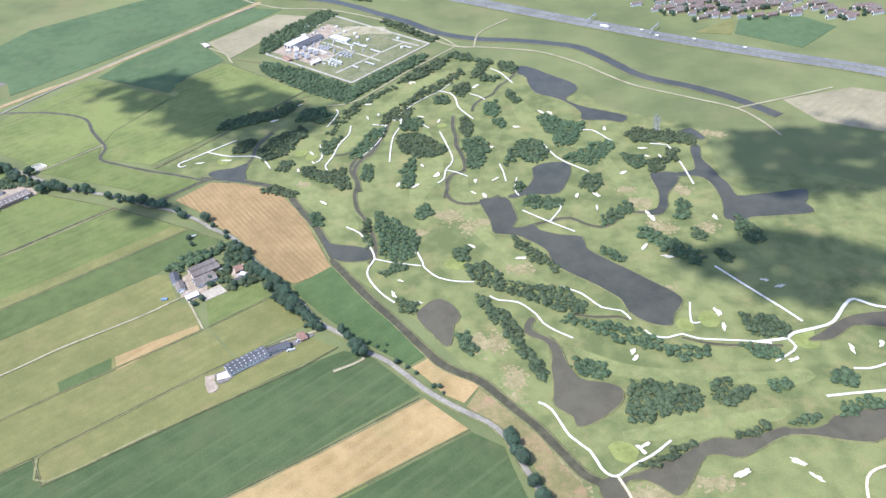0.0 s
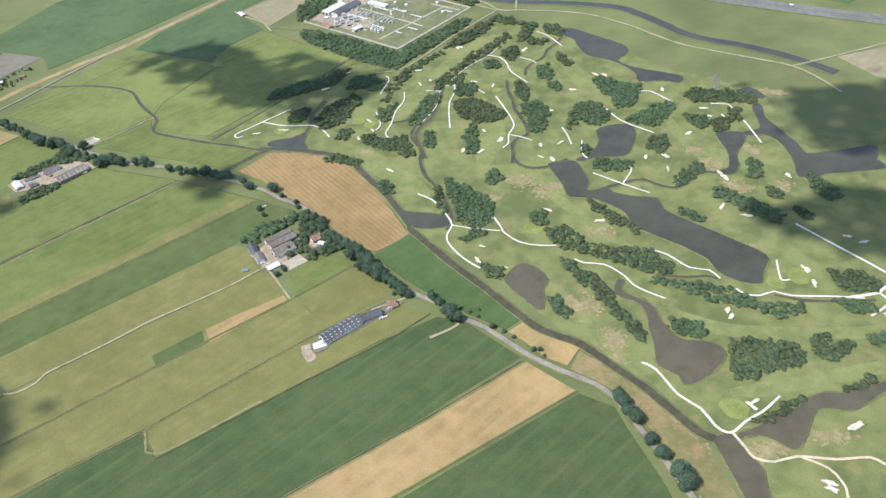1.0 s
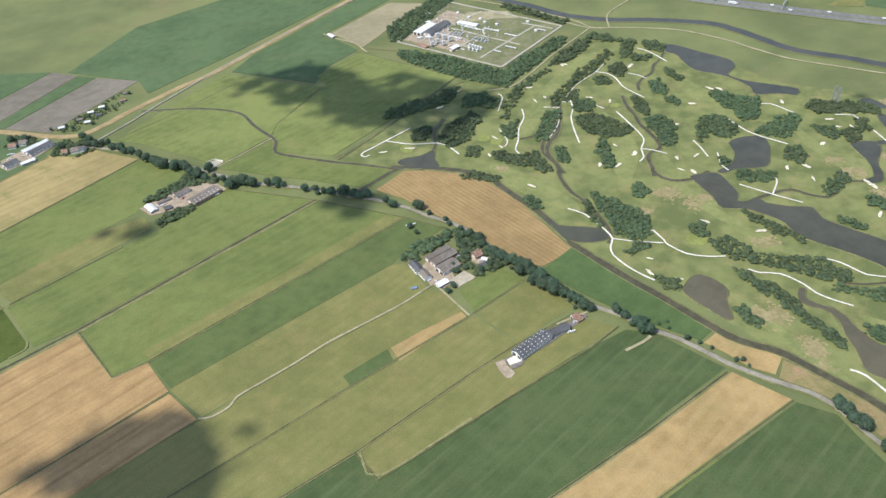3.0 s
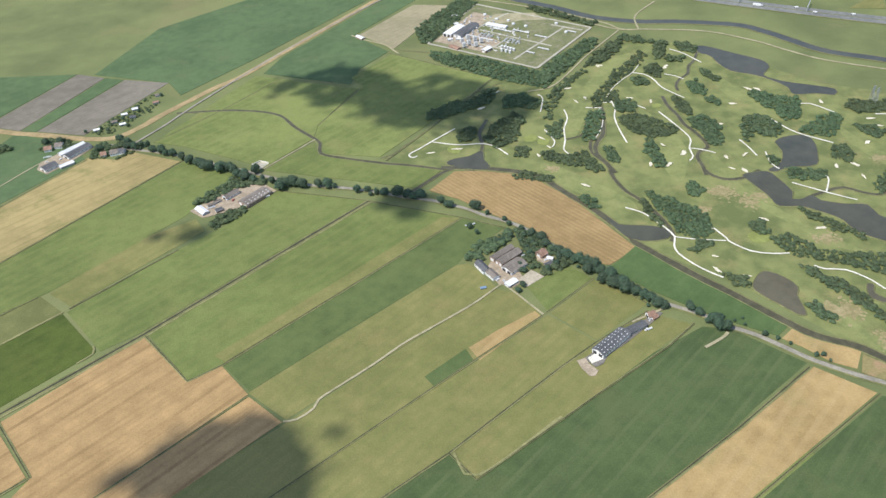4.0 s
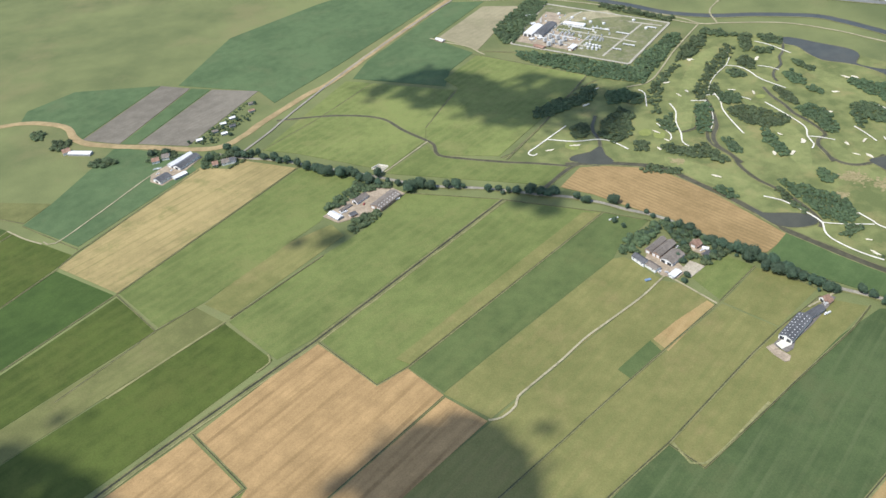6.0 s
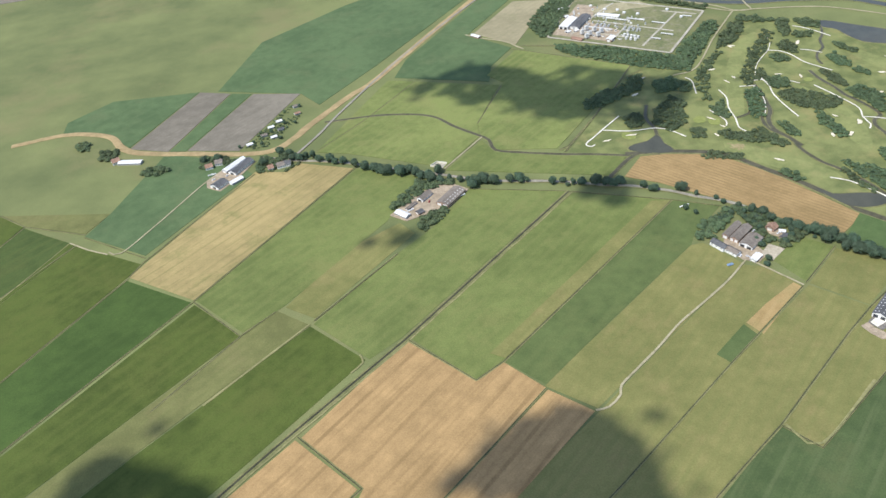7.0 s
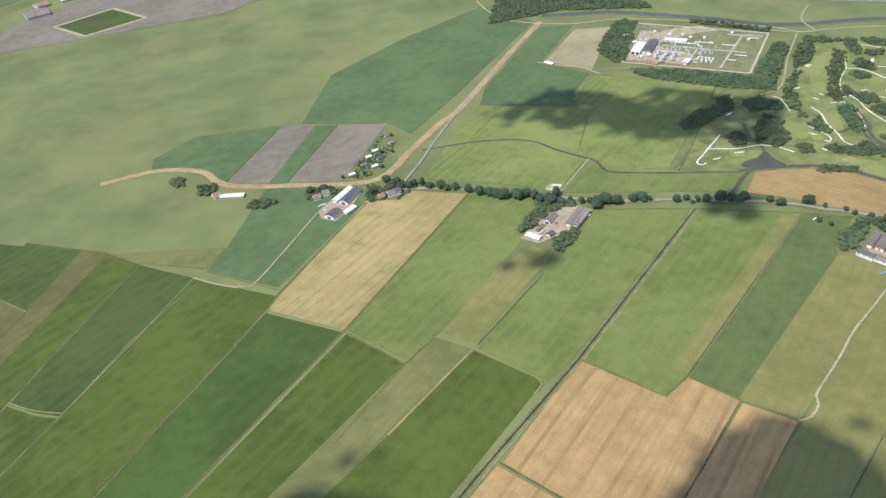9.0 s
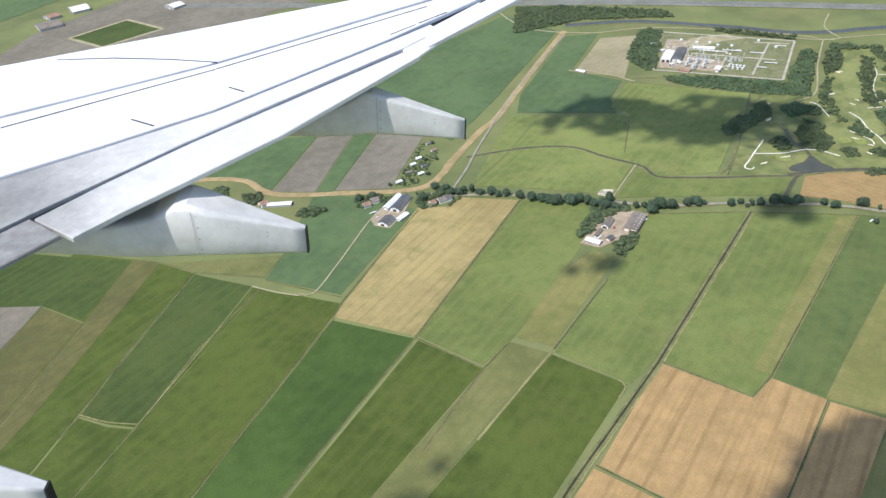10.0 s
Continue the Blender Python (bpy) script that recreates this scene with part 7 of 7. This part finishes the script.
cloud([(-256.6, 171.4), (-243.5, 181.7), (-224.2, 190.2), (-207.2, 188.5), (-205.5, 181.8), (-218.2, 177.8), (-234.9, 164.1), (-243.9, 163.7)], fringe=4.0, dense=1.1)
cloud([(-163.2, 325.2), (-153.1, 325.1), (-142.3, 318.1), (-151.3, 305.7), (-164, 306.4), (-167.6, 316.1)], fringe=5.0, dense=0.35)
cloud([(-387.3, 206.7), (-367.1, 210), (-346.2, 195.1), (-332.1, 184), (-330.6, 167.4), (-386.1, 181.1)], fringe=5.0, dense=0.7)
cloud([(-270.7, 308.6), (-259.1, 315), (-252.7, 304.4), (-253.4, 293.9), (-261.5, 298.4), (-268.9, 302.6)], fringe=10.0, dense=0.14)
cloud([(84.7, 272.5), (102.1, 268.2), (114.9, 277.7), (131.2, 282), (144.8, 279.9), (152.8, 266.9), (171.1, 261.8), (167, 236.7), (139.1, 231.5), (118.6, 234.3), (100.6, 247.5), (88.4, 259.6)], fringe=6.0, dense=0.8)
cloud([(139.1, 365.9), (170.3, 372.3), (218.7, 370.8), (201.1, 311.7), (175.2, 311.3), (147.6, 306.2), (133, 317), (128.4, 338.2)], fringe=8.0, dense=0.8)

# ---------------------------------------------------------------- the aircraft's wing, where the flight ends
WING_SKIN_FORE = [(-380.855, 42.369, 206.078), (-380.542, 42.389, 206.084), (-379.993, 42.408, 206.094), (-379.404, 42.428, 206.105), (-378.956, 42.444, 206.113), (-378.613, 42.502, 206.123), (-378.991, 42.306, 206.102), (-379.798, 42.086, 206.072), (-380.165, 42.022, 206.061), (-380.472, 41.972, 206.053), (-380.742, 41.922, 206.044)]
WING_SKIN_MID = [(-380.736, 41.898, 206.043), (-380.468, 41.951, 206.051), (-380.163, 42.000, 206.060), (-379.795, 42.066, 206.070), (-378.992, 42.282, 206.100), (-378.617, 42.475, 206.121), (-378.443, 42.410, 206.118), (-378.789, 42.241, 206.100), (-379.204, 42.015, 206.076), (-379.810, 41.736, 206.044), (-380.136, 41.641, 206.032), (-380.405, 41.575, 206.022), (-380.639, 41.517, 206.014)]
WING_FLAP_FORE = [(-380.635, 41.502, 206.013), (-380.402, 41.559, 206.021), (-380.135, 41.627, 206.031), (-379.810, 41.721, 206.043), (-379.208, 41.997, 206.074), (-379.044, 42.076, 206.083), (-379.033, 42.017, 206.078), (-379.179, 41.923, 206.069), (-379.605, 41.713, 206.046), (-379.895, 41.571, 206.030), (-380.107, 41.449, 206.017), (-380.296, 41.343, 206.006), (-380.359, 41.305, 206.002), (-380.559, 41.201, 205.991)]
WING_FLAP_AFT = [(-380.282, 41.321, 206.004), (-380.106, 41.434, 206.016), (-379.895, 41.554, 206.029), (-379.606, 41.694, 206.044), (-379.179, 41.899, 206.067), (-379.141, 41.844, 206.063), (-379.402, 41.660, 206.045), (-379.625, 41.505, 206.029), (-379.896, 41.355, 206.013), (-380.059, 41.266, 206.004), (-380.174, 41.197, 205.996)]
WING_FLAP_INNER = [(-380.555, 41.187, 205.990), (-380.357, 41.292, 206.001), (-380.294, 41.329, 206.005), (-380.207, 41.224, 205.998), (-380.273, 41.183, 205.994), (-380.332, 41.146, 205.990), (-380.518, 41.041, 205.979)]
WING_AILERON = [(-379.031, 42.048, 206.081), (-378.777, 42.222, 206.099), (-378.429, 42.417, 206.119), (-378.321, 42.388, 206.119), (-378.681, 42.167, 206.096), (-379.100, 41.896, 206.068), (-379.129, 41.929, 206.070)]
WING_SEAMS = [(-380.456, 41.882, 206.046), (-379.800, 42.022, 206.067), (-379.797, 42.025, 206.067), (-379.019, 42.235, 206.096), (-380.346, 42.353, 206.084), (-380.146, 42.276, 206.082), (-380.146, 42.276, 206.082), (-379.950, 42.175, 206.077), (-379.950, 42.175, 206.077), (-379.789, 42.077, 206.071), (-380.060, 41.772, 206.043), (-379.991, 41.699, 206.039), (-379.761, 41.868, 206.055), (-379.716, 41.814, 206.052), (-379.198, 42.044, 206.078), (-379.097, 42.090, 206.083), (-379.085, 42.096, 206.084), (-378.967, 42.150, 206.090)]
WING_CORE = [(-380.848, 42.338, 206.076), (-380.539, 42.368, 206.083), (-379.407, 42.405, 206.103), (-378.962, 42.420, 206.111), (-378.621, 42.477, 206.121), (-378.345, 42.386, 206.118), (-378.736, 42.201, 206.098), (-379.110, 41.950, 206.072), (-379.162, 41.896, 206.067), (-379.619, 41.572, 206.034), (-379.896, 41.415, 206.018), (-380.164, 41.278, 206.003), (-380.225, 41.268, 206.001), (-380.343, 41.212, 205.995), (-380.535, 41.107, 205.984)]
WING_PAINT = shader("wing_paint", (0.760, 0.765, 0.775), (0.820, 0.822, 0.830), (0.600, 0.600, 0.600), broad=0.9, mid=4, fine=30, rough=0.4, spec=0.5, bump=0.02, patch=0.3)
# darkens inboard: dirt, and the down-curved flap's shade put into the colour
FLAP_PAINT = shader("worn_grey_wing_paint", (0.690, 0.680, 0.660), (0.750, 0.740, 0.720), (0.560, 0.545, 0.525), broad=0.7, mid=5, fine=30, rough=0.45, spec=0.5, bump=0.02, patch=0.35, soot_shade=(-379.95, -380.5, (0.170, 0.167, 0.160)))
FAIRING_PAINT = shader("fairing_paint", (0.640, 0.632, 0.618), (0.700, 0.692, 0.676), (0.570, 0.560, 0.545), broad=1.5, mid=6, fine=30, rough=0.45, spec=0.4, bump=0.0, patch=0.2)
JOINT = shader("grey_joint_sealant", (0.330, 0.325, 0.320), (0.380, 0.375, 0.370), rough=0.7, bump=0)
# stains and the inner flap's own shading, both held in this grey
SOOT_SHADE_PAINT = shader("sooty_shaded_flap_paint", (0.240, 0.235, 0.227), (0.312, 0.306, 0.297), (0.150, 0.146, 0.139), broad=2.0, mid=9, fine=40, rough=0.5, spec=0.3, bump=0.0, patch=0.7, rows=(radians(-13), 0.05, 0.4, (0.186, 0.180, 0.174)))
# near-black for seals and rivets, and for shade painted into the wing gaps
SEAL_GAP_SHADE = shader("dark_seal_and_gap_shade", (0.020, 0.022, 0.025), (0.035, 0.036, 0.040), rough=0.7, bump=0)


def panel_bm(ring, low, high, edge=0.003):
    """A skin panel over an outline in space, with thickness and a rounded upper rim."""
    bm = bmesh.new()
    c = sum((Vector(p) for p in ring), Vector()) / len(ring)
    levels = []
    for dz, inset in ((low, 0.0), (high - edge, 0.0), (high, edge)):
        row = []
        for p in ring:
            d = c - Vector(p)
            row.append(bm.verts.new(Vector(p) + d.normalized() * inset + Vector((0, 0, dz))))
        levels.append(row)
    n = len(ring)
    for a, b in zip(levels, levels[1:]):
        for i in range(n):
            bm.faces.new((a[i], a[(i + 1) % n], b[(i + 1) % n], b[i]))
    for row, flip in ((levels[0], True), (levels[2], False)):
        for i, j, k in tessellate_polygon([[v.co.copy() for v in row]]):
            bm.faces.new((row[i], row[j], row[k]))
    bmesh.ops.recalc_face_normals(bm, faces=bm.faces[:])
    return bm


wing = thing("aircraft_wing", "white airliner wing with grey flaps and pointed fairings", "wing", x=0, y=0, z=0)
# the box is coloured near-black so the shallow gaps look shaded
part("wing_box", panel_bm(WING_CORE, -0.03, -0.016), SEAL_GAP_SHADE, wing, "wing box with the gaps' shade painted on near-black")
part("leading_skin", panel_bm(WING_SKIN_FORE, -0.014, 0), WING_PAINT, wing)
part("spoiler_skin", panel_bm(WING_SKIN_MID, -0.014, 0), WING_PAINT, wing)
part("fore_flap", panel_bm(WING_FLAP_FORE, -0.015, -0.003), FLAP_PAINT, wing, "worn pale grey flap panel")
part("aft_flap", panel_bm(WING_FLAP_AFT, -0.018, -0.005), FLAP_PAINT, wing, "pale grey trailing flap")
part("inner_flap", panel_bm(WING_FLAP_INNER, -0.018, -0.006), SOOT_SHADE_PAINT, wing, "sooty grey inner flap with shade put into its colour")
part("aileron", panel_bm(WING_AILERON, -0.015, -0.003), FLAP_PAINT, wing)
part("gap_panel", panel_bm([(-379.182, 41.924, 206.069), (-379.074, 41.994, 206.076), (-379.05, 41.932, 206.072), (-379.149, 41.847, 206.063)], -0.016, -0.008), WING_PAINT, wing)
part("gap_panel", panel_bm([(-379.074, 42.046, 206.08), (-378.826, 42.211, 206.097), (-378.795, 42.171, 206.094), (-379.046, 42.012, 206.078)], -0.016, -0.009), WING_PAINT, wing)


def seam(a, b, width=0.006):
    """A thin raised sealant line along the skin."""
    a, b = Vector(a), Vector(b)
    side = (b - a).cross(Vector((0, 0, 1))).normalized() * width / 2
    bm = bmesh.new()
    up = Vector((0, 0, 0.0015))
    ring = [bm.verts.new(p) for p in (a - side, b - side, b + side, a + side, a - side * 0.6 + up, b - side * 0.6 + up, b + side * 0.6 + up, a + side * 0.6 + up)]
    for f in ((4, 5, 6, 7), (0, 1, 5, 4), (1, 2, 6, 5), (2, 3, 7, 6), (3, 0, 4, 7)):
        bm.faces.new([ring[i] for i in f])
    part("seam", bm, SEAL_GAP_SHADE, wing)


for a, b in zip(WING_SEAMS[0::2], WING_SEAMS[1::2]):
    seam(a, b)


AFT = Vector((0.9744, -0.2071, -0.0872))      # along the aircraft, towards its tail, nose a little up
ABEAM = Vector((-0.2079, -0.9781, 0.0))       # towards the cabin
OVER = Vector((0.0853, -0.0181, 0.9962))
# along the fairing: station, top, keel, half width
FAIRING_SHAPE = ((-0.66, -0.080, -0.096, 0.030), (-0.50, -0.062, -0.108, 0.055), (-0.30, -0.040, -0.122, 0.064), (-0.16, -0.022, -0.133, 0.066), (-0.09, -0.008, -0.134, 0.066), (-0.03, 0.026, -0.134, 0.066),
                 (0.0, 0.026, -0.134, 0.065), (0.05, 0.005, -0.136, 0.061), (0.10, -0.013, -0.140, 0.051), (0.15, -0.031, -0.145, 0.040), (0.20, -0.049, -0.149, 0.029), (0.25, -0.067, -0.153, 0.019), (0.285, -0.080, -0.156, 0.012))


def fairing(at, wide=1.0, tall=1.0, size=1.05):
    """A flap-track fairing: a slab-sided canoe with a flat sloping back, cut off square at the tail."""
    at = Vector(at)
    aft, abeam, over = AFT * size, ABEAM * size, OVER * size
    bm = bmesh.new()
    rows = []
    for st, top, keel, half in FAIRING_SHAPE:
        row = []
        h = (top - keel) * tall
        # shoulders and chines are rounded
        for u, v in ((0, 1.0), (0.72, 1.0), (0.93, 0.97), (1.0, 0.90), (0.97, 0.45), (0.90, 0.10), (0.75, 0.02), (0, 0.0), (-0.75, 0.02), (-0.90, 0.10), (-0.97, 0.45), (-1.0, 0.90), (-0.93, 0.97), (-0.72, 1.0)):
            row.append(bm.verts.new(at + aft * st + abeam * (u * half * wide) + over * (top - h + h * v)))
        rows.append(row)
    k = len(rows[0])
    for a, b in zip(rows, rows[1:]):
        for j in range(k):
            bm.faces.new((a[j], a[(j + 1) % k], b[(j + 1) % k], b[j])).smooth = j not in (0, 6, 7, k - 1)
    bm.faces.new(rows[0])
    bm.faces.new(rows[-1])
    bmesh.ops.recalc_face_normals(bm, faces=bm.faces[:])
    f = part("flap_fairing", bm, FAIRING_PAINT, wing, "pale grey slab-sided flap fairing with a square tail")
    seal = bmesh.new()
    rim = [seal.verts.new(v) for v in [at + aft * 0.2855 + abeam * (u * 0.012 * wide) + over * (-0.08 - 0.076 * tall * v) for u, v in ((-1, 0), (1, 0), (1, 1), (-1, 1))]]
    back = [seal.verts.new(v.co + aft * 0.004) for v in rim]
    seal.faces.new(back)
    for i in range(4):
        seal.faces.new((rim[i], rim[(i + 1) % 4], back[(i + 1) % 4], back[i]))
    bmesh.ops.recalc_face_normals(seal, faces=seal.faces[:])
    part("tail_seal", seal, SEAL_GAP_SHADE, f, "dark rubber tail seal")
    joint = bmesh.new()
    ring = []
    for w in (-0.0007, 0.0007):
        for v in (0.05, 0.45, 0.92):
            u = 0.985 if v == 0.45 else 1.0
            ring.append(joint.verts.new(at + aft * (0.012 + w) + abeam * (0.066 * wide * (u - 0.045 * (v < 0.1))) + over * (0.024 - 0.158 * tall * (1 - v))))
    joint.faces.new((ring[0], ring[1], ring[4], ring[3]))
    joint.faces.new((ring[1], ring[2], ring[5], ring[4]))
    part("panel_joint", joint, JOINT, f, "fine dark panel joint")
    for st, v in ((0.022, 0.86), (0.022, 0.64), (0.022, 0.42), (0.022, 0.2), (0.19, 0.72), (0.19, 0.60)):
        top, keel, half = (np.interp(st, [q[0] for q in FAIRING_SHAPE], [q[i] for q in FAIRING_SHAPE]) for i in (1, 2, 3))
        for side in (-1, 1):
            rv = bmesh.new()
            bmesh.ops.create_icosphere(rv, subdivisions=1, radius=0.0016)
            bmesh.ops.translate(rv, verts=rv.verts, vec=at + aft * st + abeam * (side * half * wide * 0.985) + over * (top - (top - keel) * tall * (1 - v)))
            part("rivet", rv, SEAL_GAP_SHADE, f)


fairing((-379.904, 41.371, 205.933))
fairing((-379.321, 41.782, 205.973), 0.58, 0.88)
fairing((-380.506, 40.670, 205.884))
